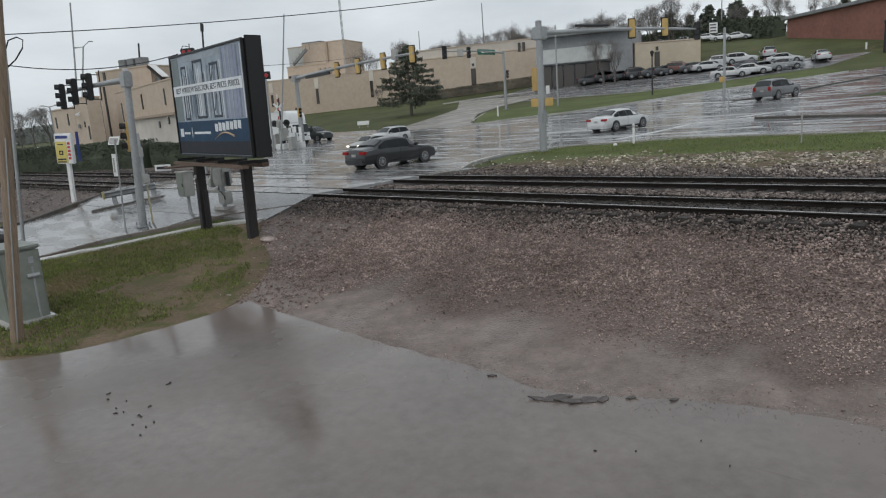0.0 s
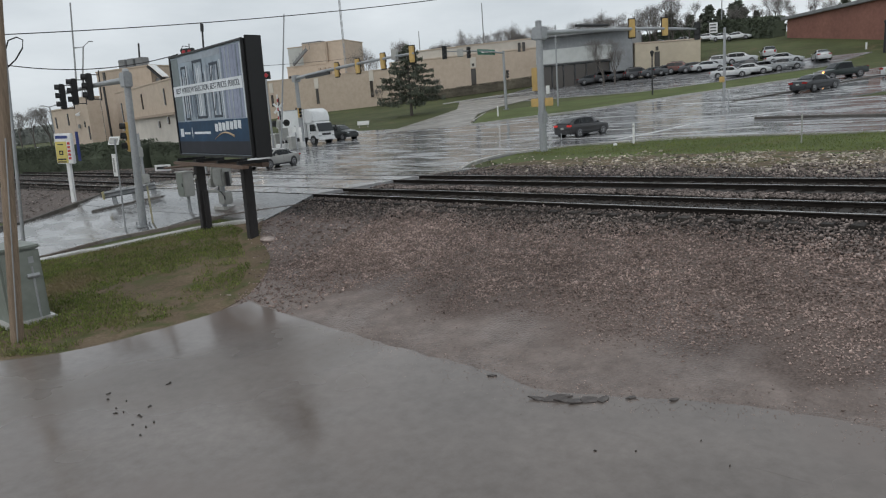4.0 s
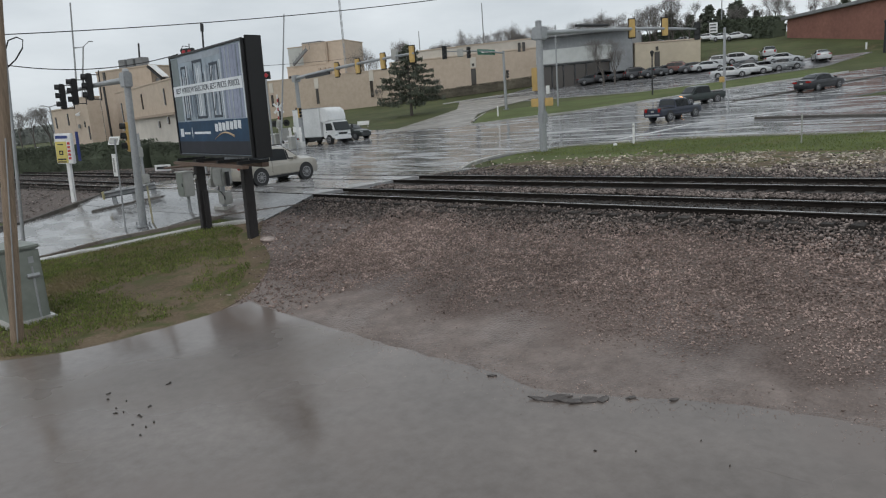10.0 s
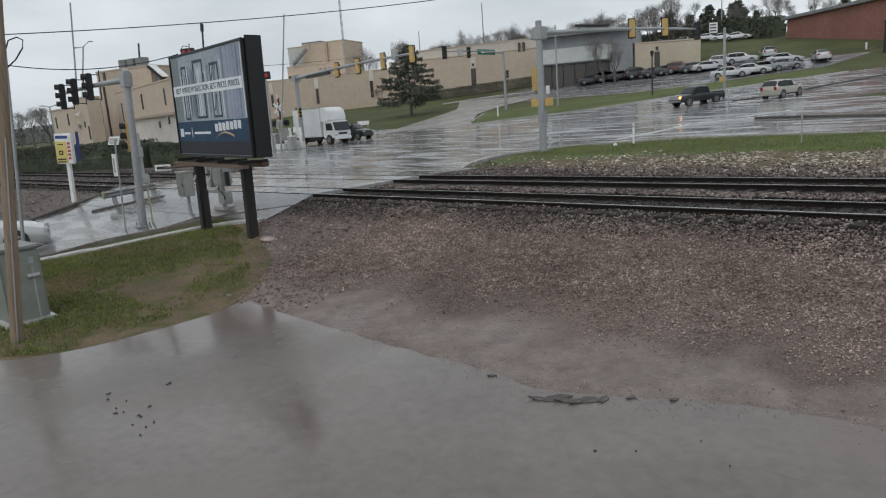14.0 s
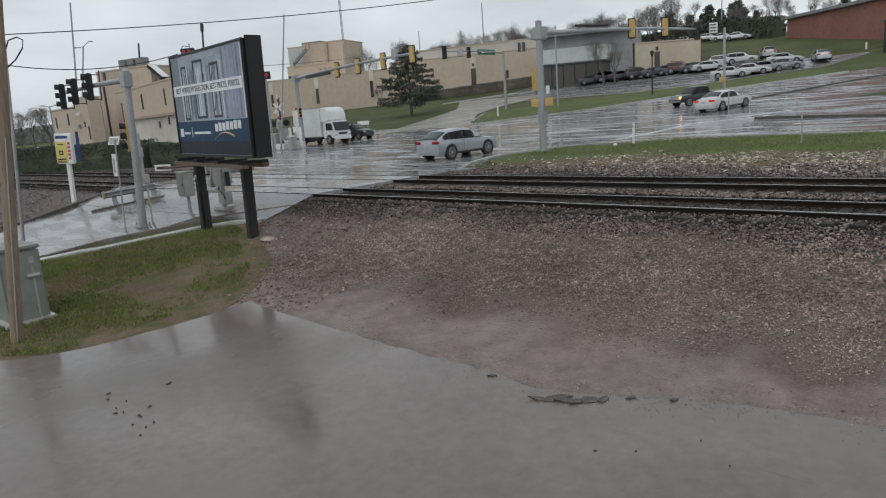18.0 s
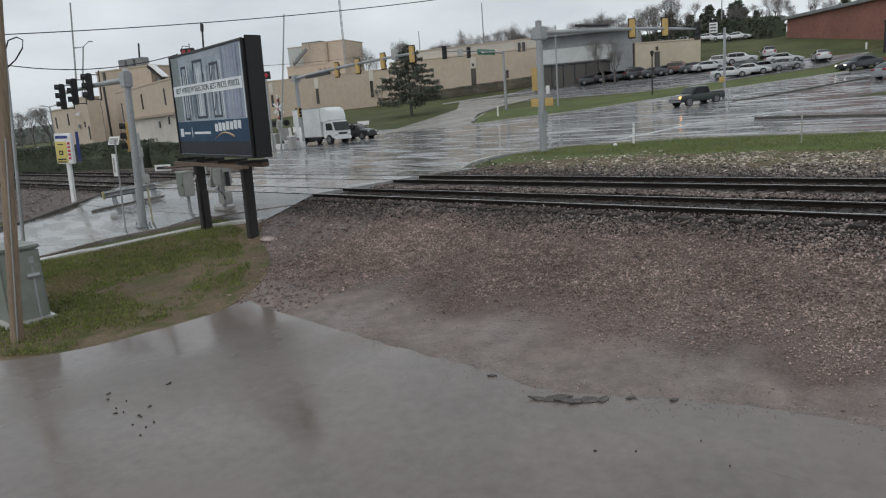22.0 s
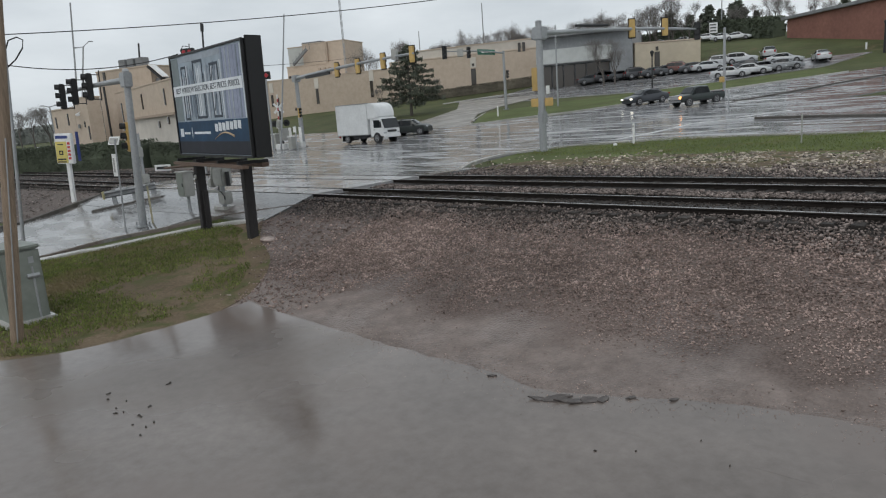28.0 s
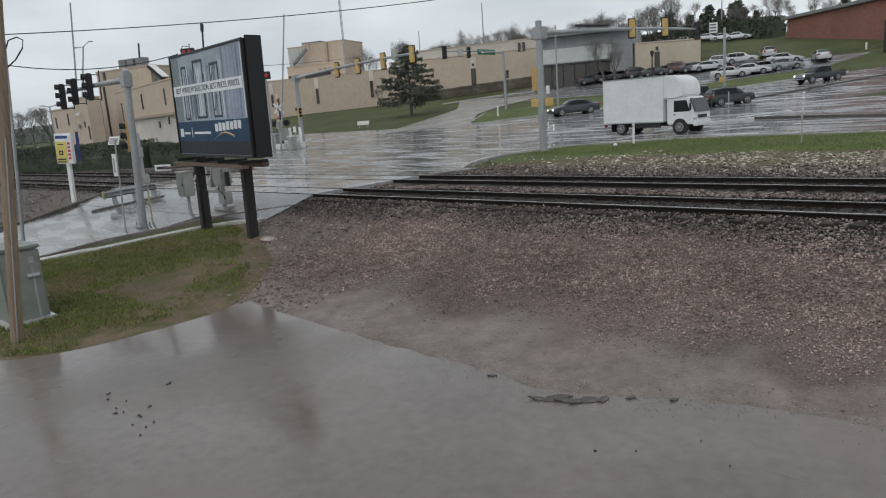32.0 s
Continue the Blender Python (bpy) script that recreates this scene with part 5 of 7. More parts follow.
# ---- buildings ----
def flat_block(t, p0, p1, z0, z1, depth, name="wall", mat=None, roof=True):
    """A block whose front runs in plan from p0 to p1, seen from the south."""
    a, b = Vector(p0), Vector(p1)
    d = (b - a).normalized()
    back = Vector((-d.y, d.x))
    if back.y < 0:
        back = -back
    c = (a + b) / 2 + back * depth / 2
    ang = math.degrees(math.atan2(d.y, d.x))
    w = part(name, bx(c.x, c.y, (z0 + z1) / 2, (b - a).length, depth, z1 - z0, rz=ang), mat or M_BEIGE, t)
    if roof:
        part("coping", bx(c.x, c.y, z1 + 0.12, (b - a).length + 0.16, depth + 0.16, 0.2, rz=ang), M_BEIGE, t)
    return a, d, -back, ang


def opening(t, a, d, out, ang, u, z, w, h, mat, name="window", framed=True):
    q = a + d * u + out * 0.03
    f = part(name, bx(q.x, q.y, z, w, 0.16, h, rz=ang), M_TRIM if framed else mat, t)
    if framed:
        q = a + d * u + out * 0.09
        part("pane", bx(q.x, q.y, z, w * 0.82, 0.08, h * 0.94, rz=ang), mat, f)


def main_building():
    t = thing("brick_hall", 0, 0, 0, "long beige brick civic building with narrow dark windows", "building")
    a, d, out, ang = flat_block(t, (-131.5, 90.2), (-100.8, 100.4), 1.5, 11.5, 18)
    tall = M_BEIGE_DARK
    for u, z, w, h in ((3.3, 7.4, 0.55, 2.5), (14.95, 7.5, 0.6, 3.1), (28.1, 8.0, 0.65, 3.3)):
        opening(t, a, d, out, ang, u, z, w, h, M_WINDOW)
        opening(t, a, d, out, ang, u, z - h / 2 - 0.1, w + 0.3, 0.16, tall, "sill", False)
    pale = surf("pale_pilaster", (0.56, 0.52, 0.46), (0.64, 0.60, 0.54), 1, 0.8, 0, 0.1, 0.2)
    for u, z in ((3.3, 10.1), (14.95, 10.2), (28.2, 10.55)):
        opening(t, a, d, out, ang, u, z, 1.0, 2.1, pale, "pale_panel", False)
    for u in (9.2, 9.9):
        opening(t, a, d, out, ang, u, 5.2, 0.5, 0.6, M_WINDOW)
    a, d, out, ang = flat_block(t, (-100.6, 100.45), (-70.8, 110.4), 3.0, 12.6, 16)
    flat_block(t, (-95.0, 102.6), (-70.9, 110.6), 12.6, 14.3, 14, "upper_band", surf("pale_band", (0.52, 0.47, 0.41), (0.6, 0.55, 0.49), 1, 0.8, 0, 0.1, 0.1))
    opening(t, a, d, out, ang, 17.8, 8.5, 0.95, 3.1, M_WINDOW)
    opening(t, a, d, out, ang, 17.85, 11.2, 1.2, 1.9, pale, "pale_panel", False)
    opening(t, a, d, out, ang, 17.85, 10.75, 0.5, 0.55, M_WINDOW)
    for u in (27.1, 27.95):
        opening(t, a, d, out, ang, u, 13.1, 0.5, 1.6, M_WINDOW)
    # the stepped tower behind
    flat_block(t, (-130.1, 102.2), (-119.9, 106.0), 9, 19.6, 9, "tower_wall")
    flat_block(t, (-130.6, 102.6), (-126.0, 104.3), 19.7, 20.2, 7, "tower_cap", M_ROOFGREY, False)
    flat_block(t, (-133.9, 101.0), (-129.7, 102.5), 9, 19.2, 8, "stair_wall", surf("pale_panel_wall", (0.46, 0.47, 0.45), (0.54, 0.55, 0.53), 1, 0.7, 0, 0.1, 0.1))
    flat_block(t, (-133.9, 100.2), (-121.9, 104.2), 8, 14.9, 7, "lower_wall")
    part("stair_flight", bx(-129.6, 100.9, 16.9, 5.0, 0.5, 0.6, rz=18, ry=-38), M_ROOFGREY, t, "grey outside stair")
    for k in range(6):
        part("stair_rail", bx(-131.9 + 0.9 * k, 100.6 + 0.3 * k, 16.0 + 0.62 * k, 0.1, 0.1, 1.4, rz=18), M_ROOFGREY, t)
    part("corner_pilaster", bx(-123.9, 104.1, 15.4, 0.5, 0.4, 8.4, rz=20), M_BEIGE_DARK, t)
    for k in range(3):
        part("vent_slot", bx(-125.4 + 1.3 * k, 102.75 + 0.43 * k, 13.1, 0.6, 0.4, 2.0, rz=20), M_BEIGE_DARK, t)
    for x, y in ((-133.2, 100.25), (-132.3, 100.55)):
        part("roof_window", bx(x, y, 12.4, 0.55, 0.3, 1.1, rz=18), M_WINDOW, t)
    # the west wing: two low steps, a tall block and the wing before it
    wing = ((-123.38, 44.03), (-107.6, 43.58))
    a, d, out, ang = flat_block(t, wing[0], (-113.0, 43.73), -0.5, 7.0, 1.8, "low_wall")
    for u, z, w, h in ((2.1, 5.1, 0.4, 1.8), (7.5, 5.4, 0.35, 1.8)):
        opening(t, a, d, out, ang, u, z, w, h, M_WINDOW)
    part("wall_lamp", bx(-110.0, 43.0, 5.9, 0.8, 0.5, 0.4, 0.1, rz=-2), M_WHITE, t, "white wall lamp")
    part("lamp_bracket", rd((-110.5, 43.6, 6.3), (-110.0, 43.0, 6.1), 0.06, seg=6), M_WHITE, t)
    a, d, out, ang = flat_block(t, (-112.8, 43.7), wing[1], -0.5, 8.2, 2.0, "step_wall")
    for u, z, w, h in ((3.4, 4.4, 0.3, 0.9), (4.7, 3.1, 0.35, 2.0)):
        opening(t, a, d, out, ang, u, z, w, h, M_WINDOW)
    part("vent", bx(-111.4, 43.5, 4.2, 0.6, 0.2, 0.6, rz=-2), M_ROOFGREY, t)
    a, d, out, ang = flat_block(t, (-119.66, 50.8), (-107.32, 54.0), -0.5, 12.78, 12, "raised_wall")
    opening(t, a, d, out, ang, 1.9, 12.0, 0.55, 1.5, M_WINDOW)
    opening(t, a, d, out, ang, 1.35, 6.2, 0.4, 8.6, M_TRIM, "downpipe", False)
    part("sloping_roof", bx(-106.5, 54.6, 11.7, 3.5, 1.2, 0.35, rz=15, ry=38), M_TRIM, t, "dark sloping roof light")
    part("sloping_rim", bx(-106.3, 54.8, 12.0, 3.5, 1.3, 0.14, rz=15, ry=38), M_WHITE, t)
    part("roof_unit", bx(-106.3, 55.6, 10.3, 2.2, 1.6, 1.2, 0.1, rz=15), M_ROOFGREY, t, "grey rooftop air unit")
    for u in (4.9, 6.9, 8.9):
        q = a + d * u - out * 2.0
        part("roof_unit", bx(q.x, q.y, 13.75, 1.6, 1.5, 1.5, 0.08, rz=ang), M_ROOFGREY, t, "grey rooftop air unit")
    q = a + d * 7.6 - out * 2.5
    part("roof_pole", rd((q.x, q.y, 12.8), (q.x + 0.15, q.y + 0.3, 16.9), 0.14, seg=8), M_TRIM, t)
    a, d, out, ang = flat_block(t, (-110.53, 49.24), (-80.51, 43.63), -0.5, 8.78, 10, "east_wall")
    for u, z, w, h in ((14.6, 6.8, 0.4, 2.1), (25.0, 6.85, 0.4, 2.1), (3.2, 5.6, 0.35, 3.2)):
        opening(t, a, d, out, ang, u, z, w, h, M_WINDOW)
    q = a + d * 19.0 + out * 0.15
    part("lower_band", bx(q.x, q.y, 2.0, 22.0, 0.3, 4.9, rz=ang), surf("pale_lower_wall", (0.5, 0.46, 0.41), (0.58, 0.54, 0.48), 1, 0.8, 0, 0.15, 0.2), t)
    q = a + d * 19.0 + out * 0.4
    part("ledge", bx(q.x, q.y, 4.6, 22.2, 0.8, 0.3, rz=ang), M_BEIGE_DARK, t)
    for u, z in ((22.3, 3.65), (26.4, 4.0)):
        opening(t, a, d, out, ang, u, z, 0.5, 0.95, M_WINDOW)
        q = a + d * u + out * 0.42
        part("window", bx(q.x, q.y, z - 0.2, 0.5, 0.16, 0.9, rz=ang), M_WINDOW, t)


main_building()


def hill_buildings():
    t = thing("storefront", 0, 0, 0, "low commercial block with a dark roof and pale fascia", "building")
    grey = surf("dark_storefront", (0.22, 0.23, 0.24), (0.3, 0.31, 0.32), 1, 0.6, 0, 0.2, 0.2)
    a, d, out, ang = flat_block(t, (-65.4, 100.2), (-50.6, 105.1), 3.5, 13.0, 12, "dark_wall", grey, False)
    pale = surf("pale_fascia", (0.46, 0.48, 0.47), (0.54, 0.56, 0.55), 1, 0.6, 0, 0.1, 0.2)
    q = a + d * 6.2 + out * 0.25
    part("fascia", bx(q.x, q.y, 10.0, 12.4, 0.5, 2.3, rz=ang), pale, t)
    part("fascia_trim", bx(q.x, q.y, 8.8, 12.5, 0.6, 0.14, rz=ang), M_ROOFGREY, t)
    for k in range(6):
        q = a + d * (1.6 + 1.9 * k) + out * 0.06
        w = part("shop_window", bx(q.x, q.y, 6.7, 1.8, 0.2, 3.6, rz=ang), M_TRIM, t)
        part("pane", bx(q.x + out.x * 0.08, q.y + out.y * 0.08, 6.7, 1.62, 0.1, 3.4, rz=ang), M_WINDOW, w)
    q = a + d * 7.4 - out * 5.0
    part("roof_edge", bx(q.x, q.y, 13.2, 15.6, 13.4, 0.4, 0.05, rz=ang), M_ROOFGREY, t)
    t = thing("low_block", 0, 0, 0, "low plain beige block beside the car park", "building")
    a, d, out, ang = flat_block(t, (-50.4, 105.6), (-42.6, 112.6), 5.2, 10.7, 9, "wall", surf("cream_wall", (0.5, 0.43, 0.33), (0.57, 0.5, 0.39), 1, 0.8, 0, 0.08, 0.2))
    opening(t, a, d, out, ang, 3.5, 8.1, 0.8, 2.4, M_WINDOW, "door")
    opening(t, a, d, out, ang, 3.5, 9.8, 0.4, 0.6, M_WINDOW)
    t = thing("brick_house", 0, 0, 0, "dull red brick building among trees on the hill", "building")
    a, d, out, ang = flat_block(t, (-34.5, 130.0), (-10.0, 109.6), 6.0, 13.4, 14, "wall", surf("red_brick", (0.22, 0.10, 0.075), (0.30, 0.14, 0.11), 2, 0.85, 0, 0.15, 0.2), False)
    q = a + d * 15.9 - out * 7
    part("roof", bx(q.x, q.y, 13.65, 33.4, 15.4, 0.5, 0.05, rz=ang), M_ROOFGREY, t)


hill_buildings()


# ---- plants ----
def limbs(bm, p, d, length, r, depth, rng, tips, spread=0.55):
    q = p + d * length
    rod(bm, p, q, r, r * 0.62, 5 if depth < 2 else 7, False)
    if depth == 0:
        tips.append(q)
        return
    for k in range(3 if depth > 1 else 4):
        v = Vector((rng.uniform(-1, 1), rng.uniform(-1, 1), rng.uniform(-0.25, 0.9))).normalized()
        limbs(bm, p.lerp(q, rng.uniform(0.55, 1.0)), (d + v * spread).normalized(), length * rng.uniform(0.6, 0.82), r * 0.5, depth - 1, rng, tips, spread)


def bare_tree(seed, h):
    rng = random.Random(seed)
    t = thing("bare_tree", 0, 0, 0, "leafless grey deciduous tree with fine twigs", "tree", "bare trees on the skyline")
    bm, tips = nb(), []
    limbs(bm, Vector((0, 0, 0)), Vector((rng.uniform(-0.05, 0.05), 0, 1)), h * 0.32, h * 0.022, 4, rng, tips, 0.6)
    part("trunk", bm, M_BARK, t)
    sp = []
    for q in tips:
        for k in range(9):
            sp.append(q + Vector((rng.uniform(-0.4, 0.4), rng.uniform(-0.4, 0.4), rng.uniform(-0.3, 0.5))))
    cards("crown", sp, h * 0.1, 0.022, M_TWIG, t, 0.8, seed)
    return t


def trees():
    kinds = [bare_tree(s, 11.0) for s in (31, 32, 33)]
    rng = random.Random(2)
    spots = []
    for k in range(20):
        u = k / 19
        spots.append((-122 + 60 * u + rng.uniform(-2, 2), 122 + 22 * u + rng.uniform(-3, 6), rng.uniform(0.6, 0.95)))
    spots += [(-116.2, 110.0, 1.1), (-109.6, 111.0, 1.2), (-108.7, 113.3, 1.12), (-104.5, 118.5, 0.95), (-102.3, 119.1, 0.9), (-99.5, 120.2, 0.85), (-95.5, 120.8, 1.06), (-94.8, 122.6, 0.96), (-90.8, 123.1, 1.0), (-88.6, 124.8, 1.0), (-86.3, 127.5, 0.8), (-82.8, 127.5, 0.88), (-68, 150, 0.95), (-62, 148, 1.05), (-60, 152, 0.85), (-44, 158, 0.85), (-38, 158, 0.75), (-30, 164, 0.8), (-24, 166, 0.75), (-52.5, 99.0, 0.75), (-50.8, 99.4, 0.7), (-94, 97.5, 0.42), (-90, 102.0, 0.4), (-100, 96.5, 0.45)]
    spots += [(-96 + 3.4 * k + rng.uniform(-1.5, 1.5), 128 + 1.2 * k + rng.uniform(-3, 3), rng.uniform(0.6, 0.95)) for k in range(11)]
    spots += [(-63 + 3.1 * k + rng.uniform(-1, 1), 146 + 0.85 * k + rng.uniform(-2, 5), rng.uniform(0.4, 0.72)) for k in range(15)]
    spots += [(-112 + 3.3 * k + rng.uniform(-1.2, 1.2), 118 + 1.0 * k + rng.uniform(-2, 4), rng.uniform(0.6, 0.95)) for k in range(14)]
    spots += [(-190 + 9 * k, 60 + 5 * math.sin(k * 1.9), 0.9) for k in range(7)]
    for k, (x, y, s) in enumerate(spots):
        src = kinds[k % 3]
        m = pose(x, y, land(y) - 0.1, 0, 0, 47 * k)
        if k < 3:
            src.matrix_world = m
            src.scale = (s, s, s)
        else:
            c = copy_thing(src, m)
            c.scale = (s, s, s)
    # the big spruce
    y = 73.2
    t = thing("spruce_tree", -69.6, y, land(y), "dark blue-green spruce with layered drooping boughs", "tree")
    rng = random.Random(9)
    H = 9.9
    part("trunk", rd((0, 0, 0), (0, 0, H * 0.97), 0.24, 0.03, 10), M_BARK, t)
    bm, sp = nb(), []
    for k in range(74):
        u = (k + rng.random()) / 74
        z = 2.1 + (H - 2.2) * u
        reach = (4.9 * (1 - u) ** 0.6 + 0.35) * rng.choice([0.5, 0.7, 0.9, 1.0, 1.15]) * (0.7 if u < 0.06 else 1)
        a = k * 2.399 + rng.uniform(-0.4, 0.4)
        along, across = Vector((math.cos(a), math.sin(a), 0)), Vector((-math.sin(a), math.cos(a), 0))
        # boughs sag from the trunk and lift again at the tip
        bough = lambda w: along * reach * w + Vector((0, 0, z - 0.34 * reach * w + 0.2 * reach * w * w))
        for w in range(4):
            rod(bm, bough(w / 4), bough((w + 1) / 4), 0.045 * (1 - u) * (1 - w / 5) + 0.012, 0.03 * (1 - u) * (1 - w / 5) + 0.01, 5, False)
        for j in range(int(30 + 170 * reach / 4.5)):
            w = 0.16 + 0.86 * rng.random() ** 0.7
            side = rng.gauss(0, 0.15) * reach * (1.12 - w)
            p = bough(w) + across * side + Vector((0, 0, -0.35 * abs(side) + rng.uniform(-0.2, 0.08)))
            sp.append(tuple(p))
    part("limb_frame", bm, M_BARK, t)
    cards("crown", sp, 0.34, 0.34, M_NEEDLE, t, -0.15, 12)
    # dark evergreens on the hill
    protos = []
    for sd in (41, 42):
        rng = random.Random(sd)
        e = thing("evergreen_tree", 0, 0, 0, "dark pine tree on the hill", "tree", "evergreens on the hill")
        part("trunk", rd((0, 0, 0), (0, 0, 8.0), 0.22, 0.05, 8), M_BARK, e)
        sp = []
        for k in range(900):
            u = rng.random() ** 0.8
            z = 1.2 + 7.6 * u
            r = (2.5 * (1 - u) ** 0.6 + 0.35) * math.sqrt(rng.random()) * (1 + 0.25 * math.sin(u * 17 + sd))
            a = rng.uniform(0, math.tau)
            sp.append((math.cos(a) * r, math.sin(a) * r, z))
        cards("crown", sp, 0.75, 0.45, M_NEEDLE, e, 0.2, sd)
        protos.append(e)
    row = [(-66.9, 158.0, 0.84), (-63.1, 160.5, 0.73), (-60.4, 161.0, 0.71), (-58.7, 160.0, 0.88), (-56.4, 160.5, 0.75), (-53.7, 160.0, 0.84), (-52.0, 158.6, 0.88), (-50.2, 157.0, 0.66), (-46.5, 153.0, 0.55), (-30.0, 150.0, 0.6), (-26.0, 147.0, 0.66), (-21.5, 144.0, 0.6)]
    for k, (x, y, s) in enumerate(row):
        m = pose(x, y, land(y) - 0.1, 0, 0, 80 * k)
        if k < 2:
            protos[k].matrix_world = m
            protos[k].scale = (s, s, s)
        else:
            copy_thing(protos[k % 2], m).scale = (s, s, s)


trees()


def leaf_wall(name, p0, p1, depth, h0, h1, n, label, seed, size=0.22, mat=None):
    rng = random.Random(seed)
    t = thing(name, (p0[0] + p1[0]) / 2, (p0[1] + p1[1]) / 2, land((p0[1] + p1[1]) / 2), label, "hedge")
    bm, sp = nb(), []
    a, b = Vector(p0), Vector(p1)
    d = b - a
    nrm = Vector((-d.y, d.x)).normalized()
    mid = (a + b) / 2
    foot = lambda u: land(a.y + d.y * u) - land(mid.y)
    for k in range(int(d.length / 0.8)):
        q = a + d * ((k + 0.5) / int(d.length / 0.8)) - mid
        hh = h0 + (h1 - h0) * (k / max(1, int(d.length / 0.8) - 1))
        f = foot((k + 0.5) / int(d.length / 0.8))
        rod(bm, (q.x, q.y, f), (q.x + rng.uniform(-0.3, 0.3), q.y, f + hh * 0.85), 0.05, 0.02, 5, False)
    part("woody_core", bm, M_BARK, t)
    hull = nb()
    steps = max(3, int(d.length / 0.5))
    rows = []
    for k in range(steps + 1):
        u = k / steps
        q = a + d * u - mid
        hh = (h0 + (h1 - h0) * u) * (0.86 + 0.12 * noise.noise((u * d.length * 0.6, seed, 0)))
        w = depth * (0.4 + 0.08 * noise.noise((u * d.length * 0.9, 2, seed)))
        rows.append([hull.verts.new((q.x + nrm.x * w * c, q.y + nrm.y * w * c, foot(u) + hh * e)) for c, e in ((-1, -0.05), (-1.1, 0.5), (-0.8, 0.92), (0, 1), (0.8, 0.92), (1.1, 0.5), (1, -0.05))])
    for r0, r1 in zip(rows, rows[1:]):
        for j in range(6):
            hull.faces.new((r0[j], r0[j + 1], r1[j + 1], r1[j]))
    hull.faces.new(rows[0])
    hull.faces.new(rows[-1][::-1])
    bmesh.ops.recalc_face_normals(hull, faces=hull.faces)
    part("inner_growth", hull, mat or M_HEDGE, t)
    for k in range(n):
        u = rng.random()
        hh = (h0 + (h1 - h0) * u) * (1 + 0.10 * noise.noise((u * d.length * 0.6, seed, 0)) + 0.05 * noise.noise((u * d.length * 2.3, seed, 4)))
        z = foot(u) + hh * rng.random() ** 0.8
        q = a + d * u - mid + nrm * rng.uniform(-0.5, 0.5) * depth
        sp.append((q.x, q.y, z))
    cards("foliage", sp, size, 0.6, mat or M_HEDGE, t, 0.25, seed)
    return t


leaf_wall("hedge", (-75, 17.5), (-50.5, 24.4), 2.0, 2.0, 2.1, 52000, "dark dense clipped hedge beside the tracks", 3, 0.11)
leaf_wall("hedge", (-50.3, 24.6), (-46.8, 27.6), 1.6, 1.9, 1.3, 9000, "rounded dark end of the hedge", 6, 0.11)
leaf_wall("shrub_row", (-93, 100.2), (-66, 107.0), 1.4, 1.6, 1.7, 15000, "brown and dull green shrub row below the wall", 4, 0.16, surf("brown_shrub", (0.1, 0.088, 0.066), (0.165, 0.145, 0.11), 2, 0.8, 0, 0.3, 0.3, per_piece=0.4, island=True))
for p0, p1, h0, h1, label, sd in (((-78.0, 163.0), (-57.0, 155.0), 3.4, 3.6, "dark evergreen thicket behind the upper car park", 15), ((-56.4, 154.6), (-37.2, 135.2), 3.6, 3.4, "dark evergreen thicket beside the brick building", 16)):
    leaf_wall("thicket", p0, p1, 3.0, h0, h1, 9000, label, sd, 0.4, M_HEDGE)
leaf_wall("far_tree_line", (-252, 38), (-192, 92), 6.0, 3.6, 4.6, 12000, "distant grey-green tree line", 5, 0.7, surf("far_foliage", (0.2, 0.215, 0.2), (0.3, 0.315, 0.295), 1, 0.9, 0, 0.3, 0.05, per_piece=0.4, island=True))


